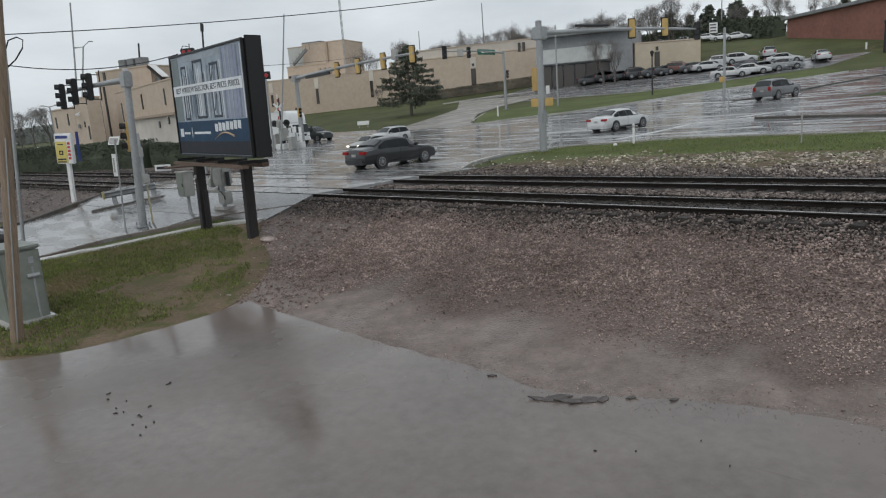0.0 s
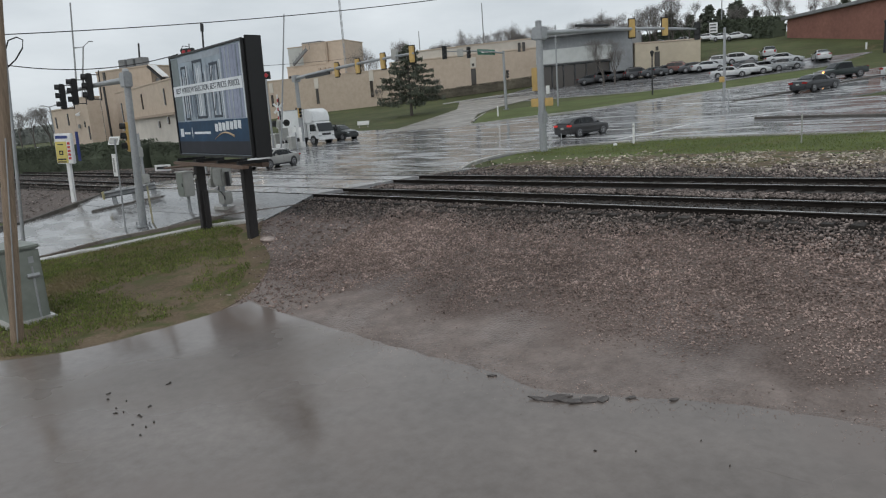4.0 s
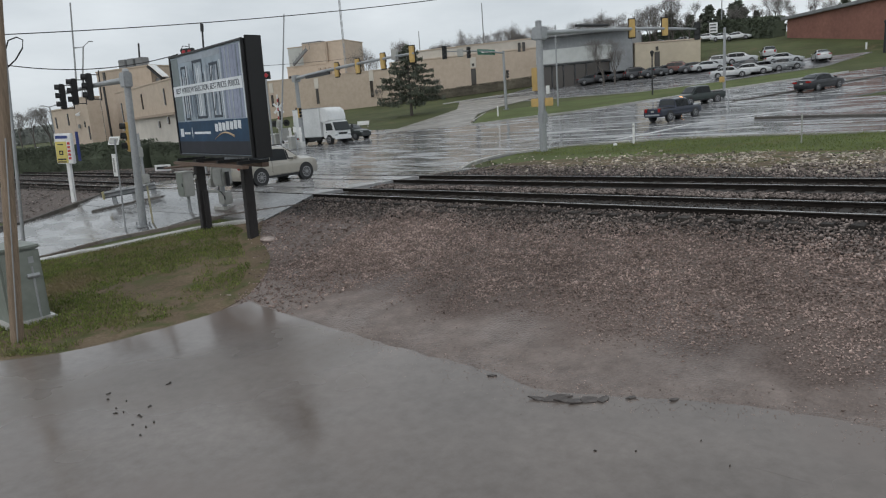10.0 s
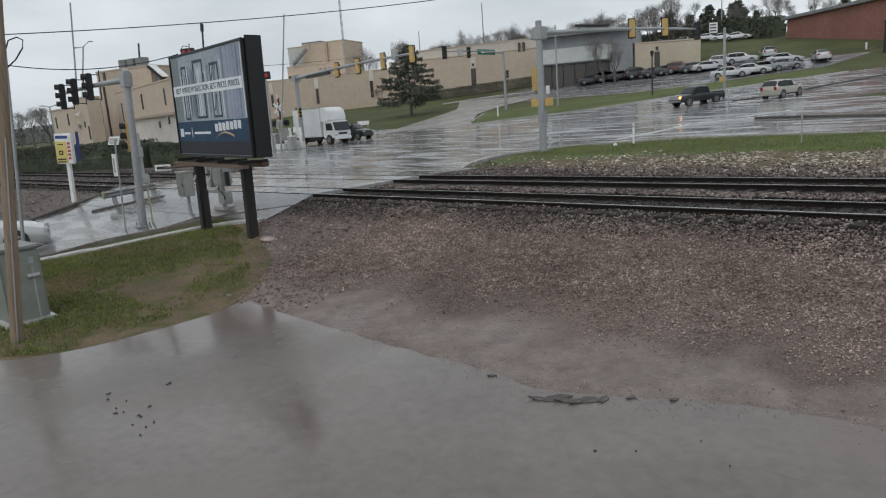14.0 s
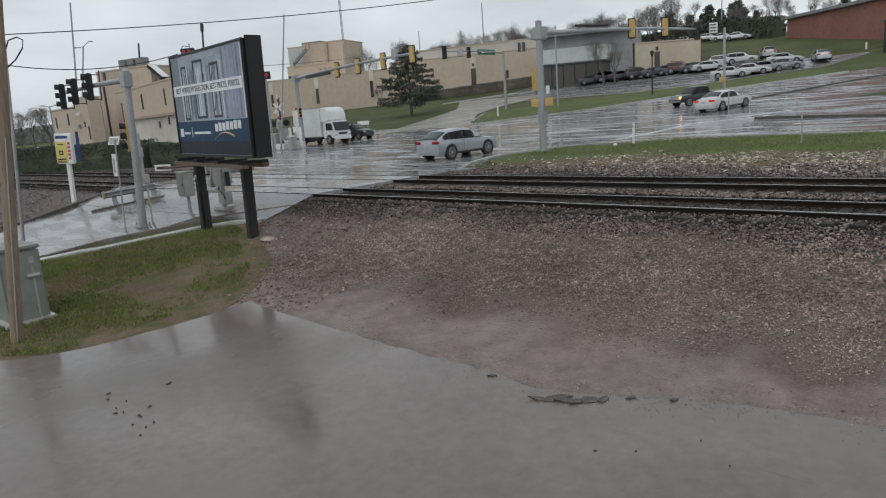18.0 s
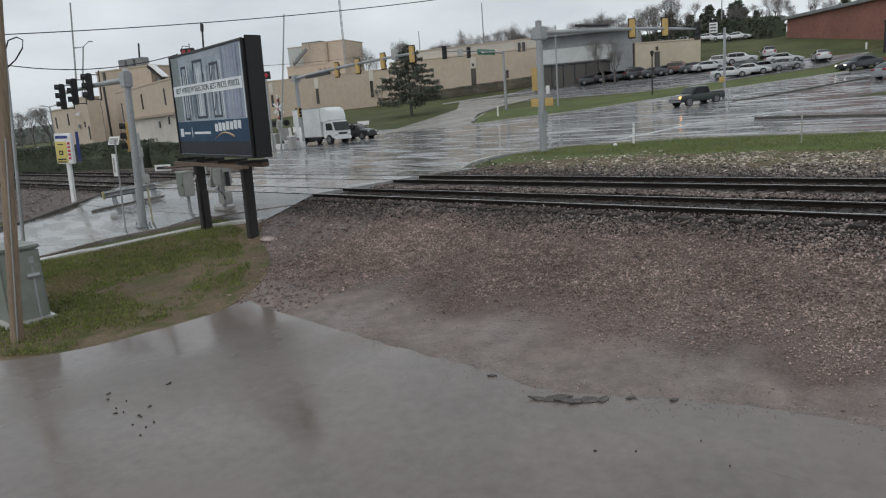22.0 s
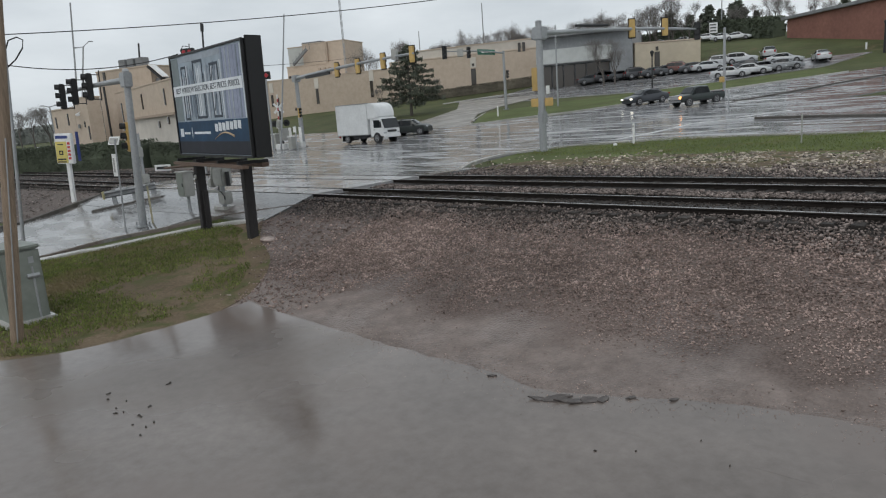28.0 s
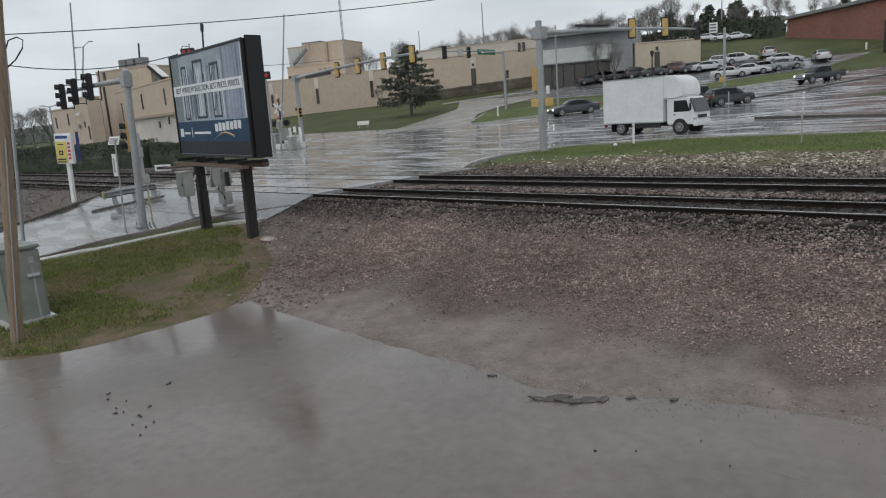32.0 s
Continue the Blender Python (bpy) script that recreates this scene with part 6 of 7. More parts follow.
def litter():
    rng = random.Random(14)
    # broken asphalt at the lot's edge; its dark colour stands in for the break's shadows
    dark = surf("shadowed_broken_asphalt", (0.05, 0.043, 0.04), (0.13, 0.112, 0.104), 14, 0.6, 0.6, 0.3, 1.0)
    slabs = [(-4.66, 6.84, 0.15, 0.05, 24), (-4.5, 6.9, 0.17, 0.07, 34), (-4.34, 6.97, 0.19, 0.06, 30), (-4.2, 7.0, 0.13, 0.05, 50), (-4.08, 7.1, 0.17, 0.08, 38), (-3.95, 7.2, 0.12, 0.05, 55), (-4.42, 7.04, 0.12, 0.04, 20), (-3.66, 7.42, 0.09, 0.03, 45), (-3.2, 7.62, 0.07, 0.03, 40), (-5.62, 7.12, 0.07, 0.02, 15)]
    for k, (x, y, a, c, turn) in enumerate(slabs):
        b = nb()
        ring = [(math.cos(q) * a * rng.uniform(0.55, 1.2), math.sin(q) * c * rng.uniform(0.5, 1.3)) for q in [math.tau * (j + rng.uniform(-0.3, 0.3)) / 9 for j in range(9)]]
        prism(b, ring, -0.011, 0.011)
        bmesh.ops.bevel(b, geom=b.edges[:], offset=0.004, segments=1, affect="EDGES")
        for v in b.verts:
            v.co.y += 0.012 * noise.noise((v.co.x * 9, v.co.z * 9, k))
        b.transform(Matrix.Rotation(radians(90), 4, "X"))
        t = tagged(mesh_object("asphalt_slab", b, dark), "broken slab of wet asphalt lying tilted at the edge, the edge's shadows in its dark colour", "asphalt slab", "broken asphalt at the lot edge")
        t.matrix_world = pose(x, y, land(y) + 0.105, rng.uniform(3, 14), rng.uniform(-8, 8), turn + rng.uniform(-25, 25))
    gx = np.random.default_rng(31).uniform(-9, 1.0, 2600)
    gy = np.interp(gx, [-12.6, -8.6, -5.8, -4.5, -3.2, -1.7, 15], [7.75, 7.36, 7.27, 7.14, 7.66, 8.0, 9.5]) + np.random.default_rng(32).normal(0.05, 0.28, 2600)
    gz = np.array([land(v) for v in gy]) + 0.09
    scatter("edge_grit", np.stack([gx, gy, gz], 1), np.random.default_rng(33).uniform(0.004, 0.013, 2600), M_STONE, "fine brown grit washed along the asphalt edge", "grit", 0)
    # dark wet leaves and twigs on the asphalt
    leaf = paint("wet_dead_leaf", (0.045, 0.036, 0.028), 0.5)
    spots = [(-10.32, 3.78), (-10.2, 3.72), (-9.9, 3.8), (-9.75, 3.7), (-9.55, 3.7), (-9.5, 3.62), (-9.3, 3.85), (-9.15, 3.6), (-9.0, 3.7), (-8.9, 3.55), (-8.8, 3.62), (-8.63, 3.48), (-8.58, 3.4), (-9.97, 4.6), (-9.9, 4.52), (-3.0, 6.2), (-2.6, 6.9), (-2.1, 6.6), (-3.4, 6.0)]
    for k, (x, y) in enumerate(spots):
        b = nb()
        w = rng.uniform(0.012, 0.032) * (0.5 if x > -5 else 1)
        v = [b.verts.new((math.cos(a) * w * (1 + 0.5 * math.cos(a * 2)), math.sin(a) * w * 0.7, 0.012 * math.sin(a * 3))) for a in [math.tau * j / 9 for j in range(9)]]
        b.faces.new(v)
        bmesh.ops.solidify(b, geom=b.faces[:], thickness=0.006)
        t = tagged(mesh_object("dead_leaf", b, leaf), "dark wet dead leaf lying on the asphalt", "leaf", "dead leaves on the lot")
        t.matrix_world = pose(x + rng.uniform(-0.1, 0.1), y + rng.uniform(-0.1, 0.1), land(y) + 0.1, 0, 0, rng.uniform(0, 360))
    t = thing("paper_scrap", -16.45, 32.06, land(32.06) + 0.1, "small pale scrap of litter in the grass", "litter")
    part("scrap", bx(0, 0, 0.06, 0.2, 0.14, 0.1, 0.02, rz=30, rx=20), M_WHITE, t)
    t = thing("stone", -16.75, 11.2, land(11.2) + 0.05, "flat grey stone at the foot of the post", "stone")
    b = nb()
    bmesh.ops.create_icosphere(b, subdivisions=2, radius=1.0)
    for v in b.verts:
        v.co *= 1 + 0.25 * noise.noise(v.co * 1.3)
    b.transform(Matrix.Diagonal((0.3, 0.2, 0.08, 1)))
    part("body", b, M_DARK_STONE, t)


litter()


# ---- vehicles: +x is forward, z = 0 on the road ----
SHAPES = {
    # stations: x, belt height, top height, half width at the belt, half width at the top; then cabin stations, wheel x, wheel radius
    "sedan": dict(st=[(-2.42, 0.72, 0.80, 0.70, 0.62), (-2.34, 0.86, 0.95, 0.83, 0.70), (-1.78, 0.92, 1.02, 0.90, 0.72), (-0.98, 0.92, 1.38, 0.92, 0.60), (-0.2, 0.91, 1.45, 0.92, 0.61), (0.42, 0.90, 1.40, 0.92, 0.60), (1.12, 0.88, 0.98, 0.91, 0.70), (1.9, 0.80, 0.86, 0.88, 0.72), (2.32, 0.66, 0.72, 0.80, 0.66), (2.42, 0.52, 0.58, 0.68, 0.58)],
                  rear=2, cab=(3, 5), front=6, wheels=(-1.42, 1.46), r=0.33, sill=0.24),
    "suv": dict(st=[(-2.2, 0.84, 1.0, 0.76, 0.68), (-2.16, 0.98, 1.10, 0.87, 0.76), (-2.06, 1.03, 1.28, 0.91, 0.72), (-1.78, 1.03, 1.60, 0.93, 0.65), (-0.7, 1.0, 1.68, 0.94, 0.67), (0.3, 0.98, 1.62, 0.94, 0.66), (1.06, 0.99, 1.12, 0.93, 0.74), (1.75, 0.96, 1.06, 0.91, 0.74), (2.1, 0.86, 0.95, 0.85, 0.7), (2.2, 0.66, 0.74, 0.76, 0.64)],
                rear=1, cab=(3, 5), front=6, wheels=(-1.3, 1.32), r=0.36, sill=0.3),
    "crossover": dict(st=[(-2.36, 0.80, 0.92, 0.74, 0.64), (-2.32, 0.98, 1.06, 0.87, 0.74), (-2.16, 1.02, 1.17, 0.91, 0.72), (-1.45, 1.02, 1.50, 0.94, 0.62), (-0.4, 0.99, 1.58, 0.95, 0.64), (0.35, 0.97, 1.53, 0.95, 0.63), (1.2, 0.95, 1.04, 0.94, 0.74), (1.9, 0.88, 0.96, 0.91, 0.72), (2.28, 0.74, 0.82, 0.83, 0.68), (2.36, 0.58, 0.64, 0.7, 0.58)],
                      rear=1, cab=(3, 5), front=6, wheels=(-1.42, 1.44), r=0.37, sill=0.28),
    "pickup": dict(st=[(-2.85, 0.98, 1.04, 0.88, 0.84), (-2.8, 1.02, 1.08, 0.94, 0.88), (-0.95, 1.02, 1.10, 0.96, 0.88), (-0.82, 1.06, 1.78, 0.96, 0.72), (0.2, 1.06, 1.84, 0.96, 0.74), (0.78, 1.06, 1.76, 0.96, 0.72), (1.42, 1.06, 1.16, 0.96, 0.82), (2.35, 1.02, 1.10, 0.94, 0.82), (2.7, 0.92, 1.0, 0.9, 0.78), (2.78, 0.7, 0.76, 0.8, 0.7)],
                   rear=2, cab=(3, 5), front=6, wheels=(-1.72, 1.76), r=0.40, sill=0.42),
}


def car(kind, name, colour, label, category="car", lights=None, metallic=0.35, size=1.0):
    s = SHAPES[kind]
    body_paint = paint(name + "_paint", colour, 0.3, metallic, 0.6, dirt=0.06)
    t = thing(name, 0, 0, 0, label, category)
    st = s["st"]

    def ring(x, belt, top, wb, wt):
        sill = s["sill"]
        half = [(wb * 0.90, sill), (wb * 0.99, sill + 0.12), (wb, belt - 0.22), (wb * 0.965, belt), (wt + 0.02, top - 0.07), (wt * 0.86, top - 0.01), (wt * 0.4, top + 0.015)]
        return [(x, y, z) for y, z in half] + [(x, -y, z) for y, z in half[::-1]]
    rings = [ring(*q) for q in st]
    b = nb()
    vs = [[b.verts.new(p) for p in r] for r in rings]
    k = len(vs[0])
    for r0, r1 in zip(vs, vs[1:]):
        for i in range(k):
            b.faces.new((r0[i], r0[(i + 1) % k], r1[(i + 1) % k], r1[i]))
    b.faces.new(vs[0])
    b.faces.new(vs[-1][::-1])
    bmesh.ops.recalc_face_normals(b, faces=b.faces)
    body = part("body", b, body_paint, t, "painted bodywork", True)

    def patch(name, mat, i0, i1, j0, j1, inset_x=(0.06, 0.06), inset_y=(0.1, 0.1), off=0.012, side=1, parent=None):
        """A pane over the body between two stations and two ring points."""
        def at(u, v):
            p00, p01, p10, p11 = (Vector(rings[i0][j0]), Vector(rings[i0][j1]), Vector(rings[i1][j0]), Vector(rings[i1][j1]))
            return p00.lerp(p01, v).lerp(p10.lerp(p11, v), u)
        b = nb()
        us, vv = (inset_x[0], 0.5, 1 - inset_x[1]), (inset_y[0], 1 - inset_y[1])
        c = [[at(u, v) for v in vv] for u in us]
        nrm = (c[2][0] - c[0][0]).cross(c[0][1] - c[0][0]).normalized()
        centre = Vector((c[1][0].x, 0, 0.7))
        if nrm.dot((c[0][0] + c[2][1]) / 2 - centre) < 0:
            nrm = -nrm
        q = [[b.verts.new(p + nrm * off) for p in row] for row in c]
        for r0, r1 in zip(q, q[1:]):
            b.faces.new((r0[0], r0[1], r1[1], r1[0]))
        bmesh.ops.solidify(b, geom=b.faces[:], thickness=0.01)
        return part(name, b, mat, parent or t)
    a, z = s["cab"]
    n = k
    for j0, j1 in ((3, 4), (n - 4, n - 5)):
        for i in range(a, z):
            patch("side_window", M_CARGLASS, i, i + 1, j0, j1, (0.012, 0.012), (0.04, 0.1))
        if kind != "pickup":
            patch("quarter_window", M_CARGLASS, a - 1, a, j0, j1, (0.42, 0.012), (0.1, 0.14))
        patch("front_quarter_window", M_CARGLASS, z, z + 1, j0, j1, (0.012, 0.4), (0.08, 0.14))

    def wrapped(name, stations, u0, u1, out):
        """A pane that follows the body's curve from side to side, over two or more stations."""
        js = [4, 5, 6, n - 7, n - 6, n - 5]
        cols = []
        for j in js:
            line = [Vector(rings[i][j]) for i in stations]
            line[0], line[-1] = line[0].lerp(line[1], u0), line[-1].lerp(line[-2], u1)
            if j in (4, n - 5):
                for q in line:
                    q.y *= 0.95
            cols.append(line)
        b = nb()
        q = [[b.verts.new(p + Vector(out)) for p in line] for line in cols]
        for c0, c1 in zip(q, q[1:]):
            for i in range(len(stations) - 1):
                b.faces.new((c0[i], c0[i + 1], c1[i + 1], c1[i]))
        bmesh.ops.recalc_face_normals(b, faces=b.faces)
        bmesh.ops.solidify(b, geom=b.faces[:], thickness=0.008)
        return part(name, b, M_CARGLASS, t)
    wrapped("windscreen", [z, z + 1], 0.1, 0.1, (0.03, 0, 0.025))
    if kind == "sedan":
        wrapped("rear_window", [a - 1, a], 0.22, 0.1, (-0.025, 0, 0.03))
    elif kind == "pickup":
        wrapped("rear_window", [a - 1, a], 0.25, 0.16, (-0.03, 0, 0.0))
    else:
        wrapped("rear_window", [a - 2, a - 1, a], 0.25, 0.14, (-0.03, 0, 0.015))
    L0, L1 = st[0][0], st[-1][0]
    wb = st[4][3]
    # bumpers, grille, lamps, mirrors, sills
    part("front_bumper", bx(L1 - 0.06, 0, s["sill"] + 0.17, 0.22, wb * 1.55, 0.24, 0.06), body_paint if kind == "sedan" else M_TRIM, t)
    part("rear_bumper", bx(L0 + 0.06, 0, s["sill"] + 0.18, 0.22, wb * 1.6, 0.24, 0.06), body_paint if kind != "pickup" else M_GALV, t)
    part("grille", bx(L1 - 0.01, 0, st[-2][1] - 0.1 if kind != "pickup" else 0.82, 0.07, wb * (0.9 if kind != "pickup" else 1.25), 0.16 if kind != "pickup" else 0.3, 0.02), M_TRIM if kind != "pickup" else M_RIM, t, "dark front grille")
    hm = M_HEAD
    for sy in (1, -1):
        lit = M_HEAD_ON if lights == "both" else (M_AMBER_ON if lights == "one" and sy > 0 else hm)
        part("headlamp", bx(L1 - 0.1, sy * wb * 0.72, st[-2][1] - 0.04 if kind != "pickup" else 0.86, 0.2, 0.34, 0.14 if kind != "pickup" else 0.24, 0.03, rz=-sy * 18), lit, t, "clear head lamp")
        part("tail_lamp", bx(L0 + 0.05, sy * wb * 0.70, st[1][1] - 0.05, 0.2, 0.42 if kind in ("sedan", "crossover") else 0.24, 0.15 if kind in ("sedan", "crossover") else 0.32, 0.03), M_TAIL_ON if lights == "tail" else M_TAIL, t, "red tail lamp")
        part("mirror", bx(st[z][0] + 0.35, sy * (wb + 0.1), st[z][1] + 0.08, 0.14, 0.2, 0.14, 0.03), body_paint, t)
        part("sill", bx((s["wheels"][0] + s["wheels"][1]) / 2, sy * wb * 0.93, s["sill"] + 0.03, s["wheels"][1] - s["wheels"][0] - 2.3 * s["r"], 0.08, 0.12, 0.02), M_TRIM, t)
        for xx in s["wheels"]:
            part("wheel_arch", rd((xx, sy * (wb * 0.985 - 0.2), s["r"] + 0.02), (xx, sy * (wb * 0.985 + 0.012), s["r"] + 0.02), s["r"] * 1.17, seg=22), M_TRIM, t)
        for xx in (st[a][0] + 0.25, st[4][0] + 0.32):
            part("door_handle", bx(xx, sy * (wb + 0.005), st[4][1] - 0.1, 0.16, 0.03, 0.03, 0.008), body_paint, t)
        part("door_seam", bx((st[a][0] + st[z][0]) / 2 + 0.1, sy * (wb * 0.995), st[4][1] - 0.25, 0.012, 0.012, 0.5), M_TRIM, t)
    part("number_plate", bx(L0 - 0.01, 0, s["sill"] + 0.46, 0.03, 0.30, 0.13), M_GREYBOX, t, "plain plate")
    if kind == "suv":
        for sy in (1, -1):
            part("roof_rail", rd((-1.5, sy * 0.56, 1.72), (0.3, sy * 0.56, 1.70), 0.022, seg=6), M_TRIM, t)
    if kind == "pickup":
        part("bed_liner", bx(-1.86, 0, 1.04, 1.7, 1.5, 0.16, 0.02), M_TRIM, t, "dark open load bed")
        part("bumper_bar", bx(L1 + 0.02, 0, 0.55, 0.12, 1.7, 0.18, 0.04), M_RIM, t)
    add_wheels(t, s["wheels"], wb - 0.12, s["r"], 0.22)
    t.scale = (size, size, size)
    return t


def add_wheels(t, xs, yy, r, width, dual=False):
    for xx in xs:
        for sy in (1, -1):
            w = new("wheel")
            w.parent = t
            w.matrix_basis = pose(xx, sy * yy, r)
            b = rd((0, -width / 2, 0), (0, width / 2, 0), r, seg=26)
            bmesh.ops.bevel(b, geom=[e for e in b.edges if len(e.link_faces) == 2 and any(len(f.verts) > 4 for f in e.link_faces)], offset=0.035, segments=2, affect="EDGES")
            part("tyre", b, M_TYRE, w)
            o = sy * (width / 2 - 0.015)
            b = rd((0, o - 0.02 * sy, 0), (0, o + 0.034 * sy, 0), r * 0.68, seg=22)
            part("rim", b, M_RIM, w)
            b = nb()
            for j in range(10):
                a = j * math.tau / 10
                v = [(math.cos(a + da) * r * q, math.sin(a + da) * r * q) for da, q in ((-0.2, 0.58), (0.2, 0.58), (0.13, 0.22), (-0.13, 0.22))]
                prism(b, v, o + 0.03 * sy, o + 0.042 * sy)
            part("rim_openings", b, M_TRIM, w)


def box_truck():
    t = thing("box_truck", 0, 0, 0, "white cab-over box truck with a tall plain van body", "truck")
    white = paint("truck_white", (0.72, 0.73, 0.73), 0.4, 0, 0.2, dirt=0.07)
    # +x forward; the cab's front at x = 3.3
    part("cargo_box", bx(-0.9, 0, 2.15, 4.4, 2.3, 2.84, 0.05), white, t, "plain white van body")
    for z in (0.75, 3.54):
        part("box_rail", bx(-0.9, 0, z, 4.46, 2.36, 0.07, 0.01), M_GALV, t)
    for x in (-3.08, 1.27):
        for sy in (1, -1):
            part("corner_post", bx(x, sy * 1.15, 2.15, 0.06, 0.06, 2.84), white, t)
    b = nb()
    prism(b, [(1.2, 2.1), (2.2, 2.1), (2.62, 2.25), (2.6, 2.8), (2.4, 3.25), (1.9, 3.52), (1.2, 3.56)], -1.08, 1.08)
    bmesh.ops.bevel(b, geom=b.edges[:], offset=0.08, segments=3, affect="EDGES")
    part("wind_deflector", b, white, t, "rounded white fairing over the cab", True)
    b = nb()
    prism(b, [(1.45, 0.55), (3.2, 0.55), (3.28, 0.8), (3.26, 1.25), (2.92, 2.1), (2.75, 2.2), (1.45, 2.2)], -1.0, 1.0)
    bmesh.ops.bevel(b, geom=b.edges[:], offset=0.06, segments=2, affect="EDGES")
    cab = part("cab", b, white, t, "white cab-over cab")
    part("windscreen", bx(3.135, 0, 1.68, 0.05, 1.84, 0.88, 0.02, ry=-22), M_CARGLASS, cab)
    for sy in (1, -1):
        b = nb()
        prism(b, [(1.95, 1.32), (3.0, 1.32), (2.78, 2.0), (1.95, 2.0)], sy * 1.0, sy * 1.015)
        part("side_window", b, M_CARGLASS, cab)
        part("door_handle", bx(2.0, sy * 1.01, 1.15, 0.16, 0.03, 0.05), M_TRIM, cab)
        part("headlamp", bx(3.22, sy * 0.8, 0.86, 0.12, 0.34, 0.2, 0.03), M_HEAD, cab, "clear head lamp")
        part("mirror_arm", rd((3.0, sy * 1.0, 1.9), (3.18, sy * 1.26, 1.8), 0.015, seg=6), M_TRIM, cab)
        part("mirror", bx(3.18, sy * 1.28, 1.6, 0.06, 0.2, 0.42, 0.02), M_TRIM, cab)
        part("wheel_arch", rd((2.35, sy * 0.8, 0.42), (2.35, sy * 1.012, 0.42), 0.5, seg=20), M_TRIM, cab)
        part("side_guard", bx(0.0, sy * 0.95, 0.55, 2.0, 0.06, 0.3), M_TRIM, t)
        part("tail_lamp", bx(-3.12, sy * 0.9, 0.6, 0.06, 0.24, 0.16), M_TAIL, t)
    part("grille", bx(3.27, 0, 0.98, 0.05, 1.1, 0.22, 0.02), M_TRIM, cab)
    part("front_bumper", bx(3.28, 0, 0.56, 0.18, 2.0, 0.26, 0.05), white, cab)
    part("chassis", bx(-0.15, 0, 0.58, 5.7, 0.8, 0.22), M_TRIM, t)
    part("mudflap", bx(-2.62, 0, 0.45, 0.04, 2.0, 0.5), M_TRIM, t)
    add_wheels(t, (-1.85, 2.35), 0.92, 0.40, 0.26)
    t.scale = (0.94, 0.94, 0.94)
    return t


# lanes in plan
LANES = {
    "out": curve_points([(-29.8, -40), (-29.4, -8), (-28.9, 3), (-26.6, 10.2), (-24.9, 14.3), (-24.9, 18.5), (-25.1, 23.3), (-24.7, 28.5), (-24.2, 33.5), (-23.5, 38.5), (-22.4, 44.5), (-20.9, 51), (-18.9, 58.5), (-15.8, 69), (-11.5, 77), (-5, 84), (5, 94), (25, 114), (60, 150)]),
    "in": curve_points([(60, 156), (25, 120), (2, 98), (-9, 87.5), (-16.5, 80), (-21, 72.5), (-23.8, 62.5), (-30, 53), (-38, 46), (-41, 40), (-38.5, 31), (-34, 21), (-32.1, 13), (-32, 6), (-32, -10), (-32, -60)]),
    "wait": curve_points([(-26, 49), (-31, 44.5), (-34.6, 40.6), (-36.2, 35.5), (-35.4, 29), (-33.4, 21), (-32.1, 13), (-32, 6), (-32, -10), (-32, -60)]),
    "street": curve_points([(-140, 44), (-80, 43), (-55, 42), (-34, 41.3), (-26, 41.2), (-18, 40.4), (-8, 38.8), (10, 37.6), (60, 37.4)]),
    "turn": curve_points([(-5, 102), (-16, 91), (-24, 80.5), (-29.5, 69.5), (-34.8, 60), (-44, 52.5), (-60, 49), (-140, 49)]),
    "cross": curve_points([(-140, 47.5), (-62, 46), (-50, 46.5), (-43, 49), (-38, 53), (-31, 56), (-24, 57.5), (-19, 62), (-14.5, 72), (-9.5, 79), (5, 94), (40, 129)]),
}


def road_height(q):
    """The road's surface: ramps and panels on the crossing, the land elsewhere."""
    if -34 < q.x < -18.4 and 12.3 < q.y < 23.4:
        for (y0, z0), (y1, z1) in zip(RAMP, RAMP[1:]):
            if q.y <= y1:
                return z0 + (z1 - z0) * (q.y - y0) / (y1 - y0)
    return land(q.y) + 0.056


RAMP = [(12.3, -0.56), (14.33, -0.022), (19.89, -0.022), (23.4, -0.09)]


def on_lane(lane, s, side=0.0):
    """The pose on the road at s metres along a lane, side metres to the right of its middle."""
    p = LANES[lane]
    run = 0.0
    for a, b in zip(p, p[1:]):
        step = (b - a).length
        if run + step >= s or b is p[-1]:
            q = a.lerp(b, (s - run) / step)
            t0, t1 = a - (b - a) * 0.5, b
            break
        run += step
    d = (b - a).normalized()
    q = q + Vector((d.y, -d.x)) * side
    zf, zb = road_height(q + d * 1.4), road_height(q - d * 1.4)
    z = (zf + zb) / 2
    pitch = -math.degrees(math.atan2(zf - zb, 2.8))
    return pose(q.x, q.y, z) @ Euler((0, 0, math.atan2(d.y, d.x))).to_matrix().to_4x4() @ Euler((0, radians(pitch * 0.6), 0)).to_matrix().to_4x4()


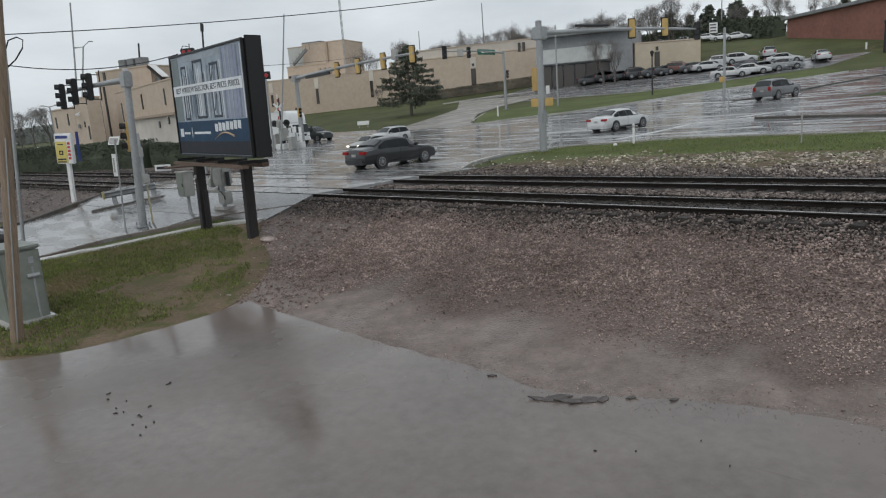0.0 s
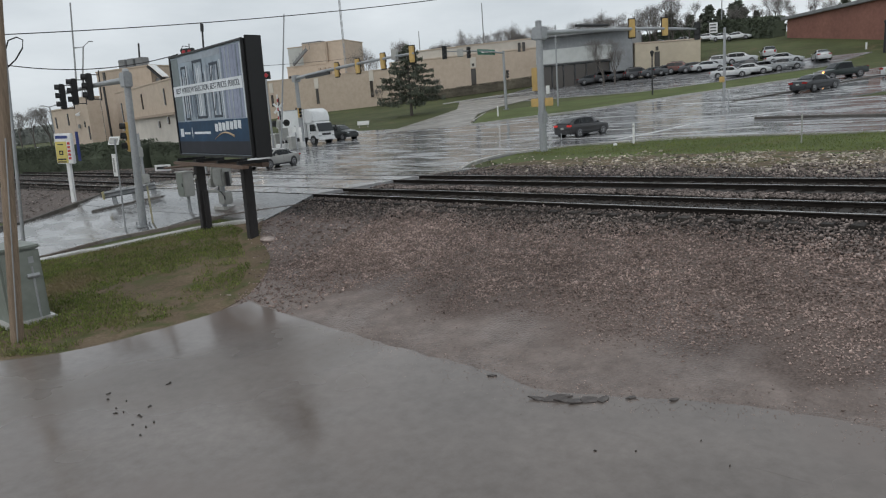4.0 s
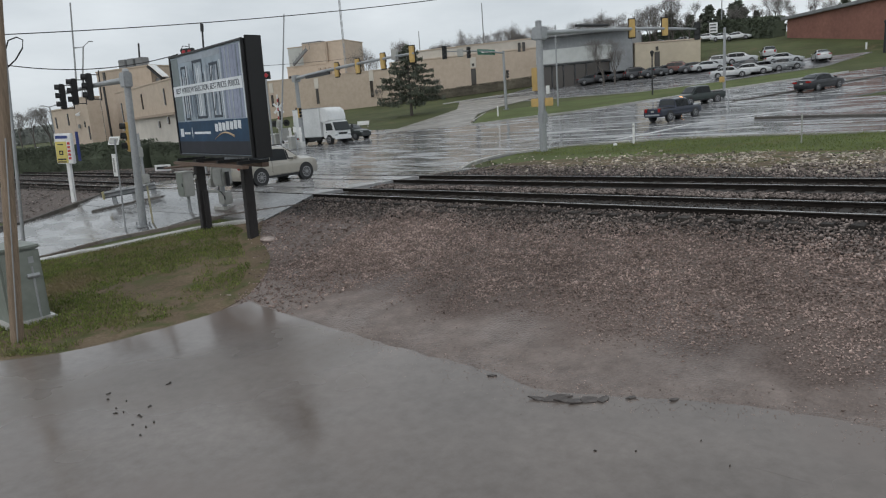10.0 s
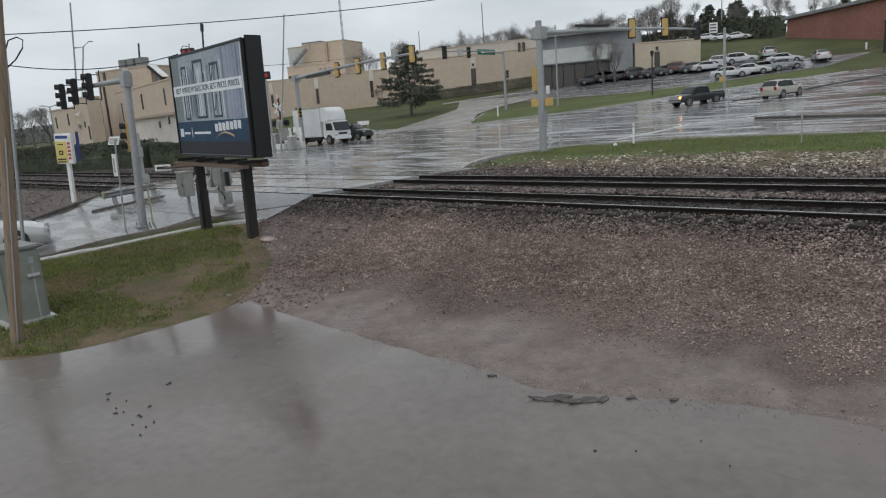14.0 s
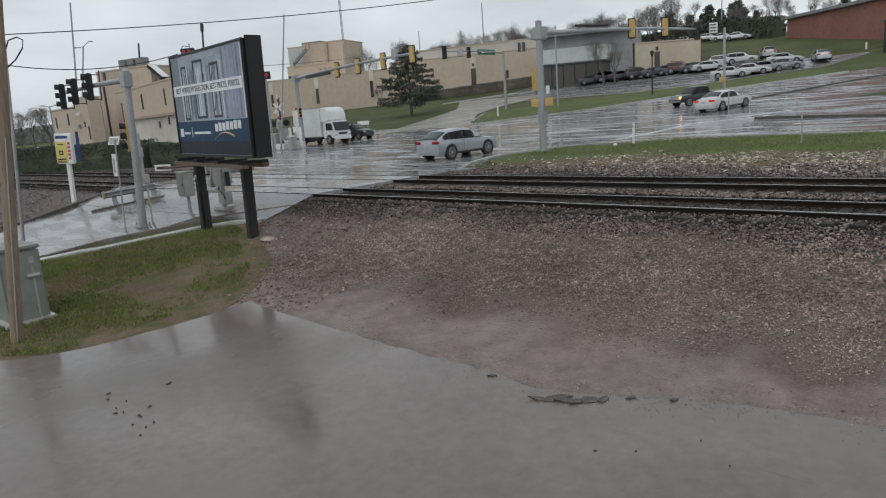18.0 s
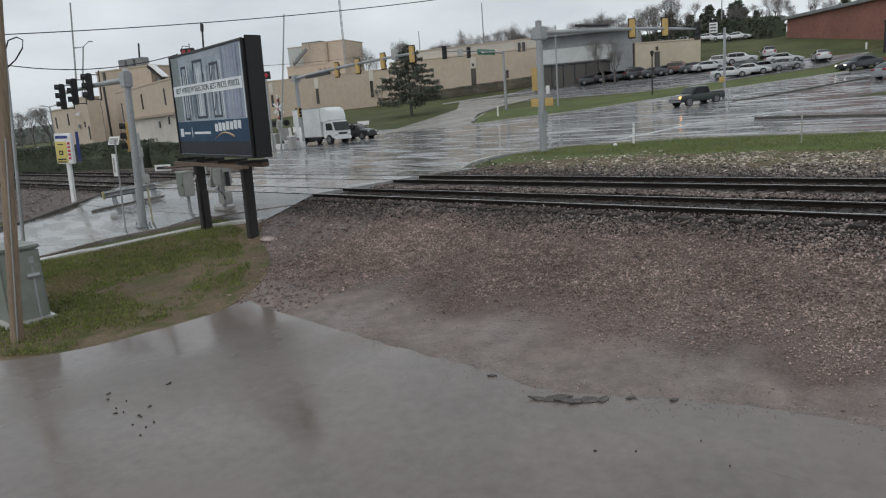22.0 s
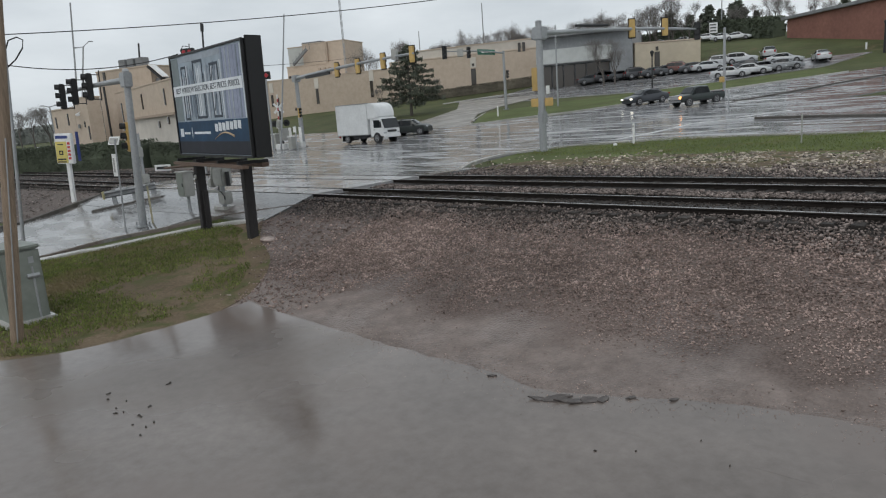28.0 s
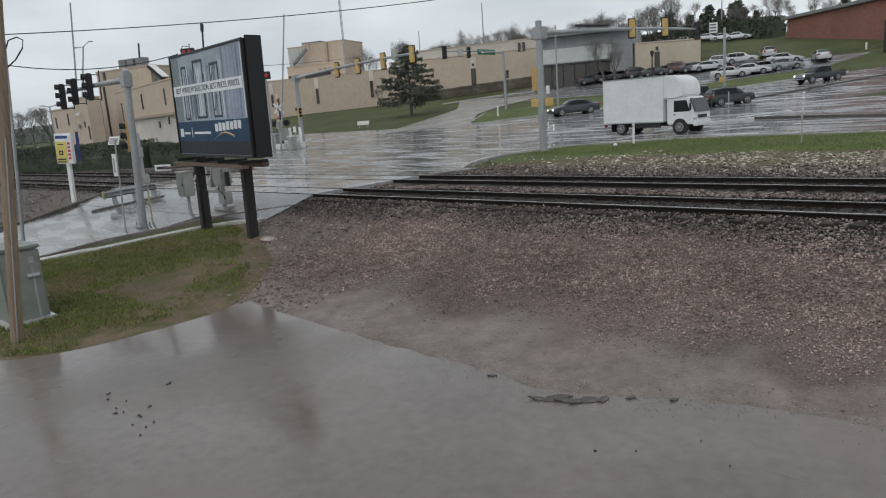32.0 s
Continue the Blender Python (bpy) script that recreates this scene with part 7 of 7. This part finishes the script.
def place_at(rows, t):
    """Metres along the lane at t, gliding through the rows; before and after them the end speed goes on until the lane ends."""
    if t <= rows[0][0]:
        v = (rows[1][1] - rows[0][1]) / (rows[1][0] - rows[0][0])
        return rows[0][1] + v * (t - rows[0][0])
    if t >= rows[-1][0]:
        v = (rows[-1][1] - rows[-2][1]) / (rows[-1][0] - rows[-2][0])
        return rows[-1][1] + v * (t - rows[-1][0])
    for k in range(len(rows) - 1):
        (t0, s0), (t1, s1) = rows[k], rows[k + 1]
        if t <= t1:
            v = (s1 - s0) / (t1 - t0)
            va = (rows[k - 1][1] - s0) / (rows[k - 1][0] - t0) if k > 0 else v
            vb = (rows[k + 2][1] - s1) / (rows[k + 2][0] - t1) if k + 2 < len(rows) else v
            m0, m1 = ((va + v) / 2 if va * v > 1e-6 else 0.0) if k else v, ((vb + v) / 2 if vb * v > 1e-6 else 0.0) if k + 2 < len(rows) else v
            h = t1 - t0
            m0, m1 = min(m0, 3 * v), min(m1, 3 * v)
            u = (t - t0) / h
            return (2 * u ** 3 - 3 * u ** 2 + 1) * s0 + (u ** 3 - 2 * u ** 2 + u) * h * m0 + (3 * u ** 2 - 2 * u ** 3) * s1 + (u ** 3 - u ** 2) * h * m1


def ride(thing_moved, lane, rows, r, side=0.0):
    """Keys a vehicle along its lane, and its wheels turning, and lets it stand off at the lane's end."""
    total = sum((b - a).length for a, b in zip(LANES[lane], LANES[lane][1:]))
    clamp = lambda s: min(max(s, 2.0), total - 2.0)
    times = [0.1 * k for k in range(321)]
    keyed, last = [], None
    for k, t in enumerate(times):
        s = clamp(place_at(rows, t))
        near = k in (0, 320) or abs(clamp(place_at(rows, t + 0.1)) - s) > 1e-4 or abs(clamp(place_at(rows, t - 0.1)) - s) > 1e-4
        if near and (k % 2 == 0 or k in (0, 320)):
            keyed.append((t, on_lane(lane, s, side)))
    walk(thing_moved, keyed)
    for w in [c for c in thing_moved.children if c.name.startswith("wheel") and c.data is None]:
        x, y, z = w.matrix_basis.translation
        spin, t = [], 0.0
        while t <= 32.0:
            spin.append((t, pose(x, y, z) @ Euler((0, (clamp(place_at(rows, t)) - clamp(rows[0][1])) / r, 0)).to_matrix().to_4x4()))
            s0, step = clamp(place_at(rows, t)), 8.0
            while step > 0.04 and abs(clamp(place_at(rows, min(32.0, t + step))) - s0) / r > 1.3:
                step /= 2
            t += max(step, 1 / 30)
        if spin[-1][0] < 32.0:
            spin.append((32.0, pose(x, y, z) @ Euler((0, (clamp(place_at(rows, 32.0)) - clamp(rows[0][1])) / r, 0)).to_matrix().to_4x4()))
        walk(w, spin)


def parked_cars():
    rows = [("sedan", (0.07, 0.074, 0.08), [(-51.5, 103.2, 40), (-46.0, 103.4, 38), (-40.2, 104.2, 24), (-31.6, 101.6, 22), (-44.2, 104.2, 36), (-56.2, 102.0, 40)]),
            ("suv", (0.05, 0.05, 0.055), [(-53.8, 102.8, 40), (-48.7, 103.2, 38)]),
            ("sedan", (0.5, 0.51, 0.52), [(-38.2, 103.9, 32), (-31.4, 93.0, 18), (-29.6, 95.4, 20), (-28.0, 104.2, 24), (-23.2, 103.4, 112)]),
            ("sedan", (0.25, 0.26, 0.27), [(-28.4, 97.6, 22), (-26.6, 99.0, 24)]),
            ("suv", (0.46, 0.47, 0.48), [(-36.9, 106.6, 30), (-34.6, 107.2, 22), (-31.6, 109.6, 112)]),
            ("suv", (0.12, 0.045, 0.035), [(-42.6, 104.6, 16)])]
    for kind, colour, spots in rows:
        tone = "white" if colour[0] > 0.4 else "silver" if colour[0] > 0.2 else ("dark red" if colour[0] > colour[1] * 2 else "dark grey")
        proto = car(kind, "parked_car", colour, f"{tone} parked {'sedan' if kind == 'sedan' else 'sport utility car'}, wet from rain", "car", size=0.97)
        tagged(proto, group="cars in the hill car park")
        for k, (x, y, a) in enumerate(spots):
            m = pose(x, y, land(y) + 0.08, 0, 0, a)
            if k == 0:
                proto.matrix_world = m
            else:
                copy_thing(proto, m)
    far = car("sedan", "parked_car", (0.6, 0.61, 0.62), "white sedan parked along a distant street", "car")
    tagged(far, group="cars on the upper street")
    for k, (x, y, a) in enumerate([(-66.6, 152.4, 25), (-61.2, 152.6, 25), (-54.9, 148.6, 25), (-49.4, 142.4, 18), (-45.6, 139.0, 15), (-107.0, 34.0, 50), (-103.6, 31.0, 48), (-111.0, 37.5, 50)]):
        m = pose(x, y, land(y) + 0.1, 0, 0, a)
        if k == 0:
            far.matrix_world = m
        else:
            copy_thing(far, m)


parked_cars()
FLEET = {
    "R00": car("suv", "grey_suv", (0.16, 0.165, 0.17), "grey sport utility car driving uphill in the rain"),
    "R0": car("sedan", "white_sedan", (0.62, 0.63, 0.63), "white sedan driving uphill on the wet road"),
    "R1": car("sedan", "dark_sedan", (0.025, 0.026, 0.03), "black sedan driving through the junction"),
    "R2": car("crossover", "dark_suv", (0.03, 0.028, 0.03), "dark brown-black sport utility car driving over the crossing", lights="tail", size=0.83),
    "R4": car("sedan", "black_sedan", (0.02, 0.021, 0.026), "black sedan driving uphill on the wet road"),
    "R3": car("pickup", "navy_pickup", (0.018, 0.024, 0.045), "dark navy pickup truck driving over the crossing", "pickup truck", size=0.86),
    "R5": car("suv", "beige_suv", (0.44, 0.41, 0.36), "pale gold sport utility car on the wet road", size=0.92),
    "R6": car("sedan", "silver_white_sedan", (0.58, 0.58, 0.58), "white four-door sedan with dark windows", lights="tail", size=1.04),
    "R7": car("crossover", "silver_suv", (0.36, 0.38, 0.41), "silver sport utility car with a sloping roof", size=0.97),
    "L0": car("suv", "white_suv", (0.6, 0.61, 0.61), "white sport utility car coming down to the crossing", size=0.8),
    "L3": car("sedan", "silver_sedan", (0.34, 0.335, 0.32), "silver-grey sedan with lit head lamps turning towards the crossing", lights="both", size=0.75),
    "L2": car("sedan", "charcoal_sedan", (0.045, 0.05, 0.06), "charcoal sedan with lit head lamps creeping towards the turn", lights="both"),
    "L5": car("pickup", "dark_headlight_truck", (0.03, 0.032, 0.035), "dark pickup with lit head lamps coming downhill", "pickup truck", lights="both", size=0.86),
    "P": car("pickup", "green_pickup", (0.022, 0.032, 0.03), "dark green pickup waiting at the stop line", "pickup truck", lights="one", size=0.9),
    "Q": car("suv", "dark_green_suv", (0.03, 0.036, 0.034), "dark sport utility car pulling out of the street", size=0.88),
    "T": box_truck(),
}


# seconds and metres along the lane
RIDES = {
    "R00": ("out", [(0, 105.1), (0.5, 111.3), (1, 116.3)]),
    "R0": ("out", [(0, 85.3), (0.5, 91.0), (1, 96.4), (1.5, 100.7)]),
    "R1": ("out", [(0, 65.4), (0.5, 71.3), (1, 76.1), (1.5, 82.1), (2, 88.3), (2.5, 94.2), (3, 99.7), (3.5, 105.2)]),
    "R2": ("out", [(0.5, 49.0), (1, 51.9), (1.5, 54.8), (2, 58.5), (2.5, 63.9), (3, 69.6), (3.5, 75.3), (5.5, 100.3), (6, 106.2), (6.5, 111.9), (7, 115.9)]),
    "R4": ("out", [(5.5, 59.4), (6, 65.7), (6.5, 71.2), (7, 76.0), (7.5, 82.0), (8, 87.8), (8.5, 93.8), (9, 99.5), (9.5, 105.9), (10, 111.3), (10.5, 115.7)]),
    "R3": ("out", [(6, 46.7), (6.5, 51.0), (7, 55.2), (7.5, 60.4), (8, 66.4), (8.5, 72.3), (9, 78.4), (9.5, 85.0), (10, 91.5), (10.5, 97.4), (11, 102.3), (11.5, 108.0), (12, 113.9)]),
    "R5": ("out", [(8.5, 46.7), (9, 49.4), (9.5, 53.4), (10, 57.9), (10.5, 64.7), (11, 70.7), (11.5, 77.3), (12, 83.4), (12.5, 89.8), (13, 94.8), (13.5, 100.7), (14, 105.9)]),
    "R6": ("out", [(14, 46.7), (14.5, 51.8), (16.5, 77.2), (17, 84.8), (17.5, 92.0), (18, 97.7), (18.5, 104.4), (19, 110.8), (19.4, 114.7), (20, 119.3), (20.5, 122.6)]),
    "R7": ("out", [(16.5, 50.0), (17, 55.3), (17.5, 62.0), (18, 69.3), (18.5, 77.0), (19, 85.4), (19.5, 93.2), (20, 99.7), (20.5, 105.4), (21.4, 115.2), (21.8, 118.5), (22.2, 121.8)]),
    "L0": ("in", [(0, 155.7), (0.5, 169.3), (1, 179.2), (1.5, 183.9), (2, 188.8)]),
    "P": ("in", [(2.5, 102.4), (3.5, 104.6), (5.5, 117.5), (6.5, 120.7), (7, 122.8), (8, 124.6), (9, 126.7), (10, 127.2), (11, 127.3), (32, 127.3)]),
    "L3": ("wait", [(0, 19.4), (0.5, 19.8), (1, 20.0), (1.5, 20.7), (2, 21.7), (3, 25.4), (5.5, 35.0), (6, 36.0), (6.5, 36.9), (7, 38.5), (7.5, 39.7), (8, 41.1), (8.5, 42.8), (9, 44.3)]),
    "L2": ("turn", [(21.4, 13.1), (21.8, 15.3), (22.2, 16.9), (22.6, 18.4), (23, 20.4), (23.4, 22.5), (23.8, 24.2), (24.2, 26.0), (24.6, 27.9), (25, 30.0), (25.5, 32.4), (27.5, 42.4), (28, 44.1), (29, 46.6), (30, 48.6), (31, 50.7), (32, 52.3)]),
    "L5": ("in", [(30.5, 103.9), (31, 105.7), (31.5, 107.7), (32, 109.8)]),
    "T": ("street", [(0, 82.1), (2, 84.6), (5.5, 86.7), (9, 88.4), (25.5, 88.4), (27.5, 92.0), (28, 95.0), (28.5, 97.5), (29, 100.2), (29.5, 103.3), (30, 106.1), (30.5, 109.4), (31, 113.2), (31.5, 117.7), (32, 122.0)]),
    "Q": ("cross", [(0, 82.3), (3.5, 85.9), (9, 87.8), (22, 88.6), (25.5, 89.1), (27.5, 92.7), (28, 94.7), (28.5, 97.1), (29, 99.2), (29.5, 101.6), (30, 104.5), (30.5, 108.5), (31, 113.1), (31.5, 118.1), (32, 123.4)]),
}


# metres to the right of the lane's middle
SIDE = {"R7": 0.9}


def motions():
    for key, (lane, rows) in RIDES.items():
        ob = FLEET[key]
        radius = max(c.matrix_basis.translation.z for c in ob.children if c.data is None)
        ride(ob, lane, rows, radius, SIDE.get(key, 0.0))


motions()
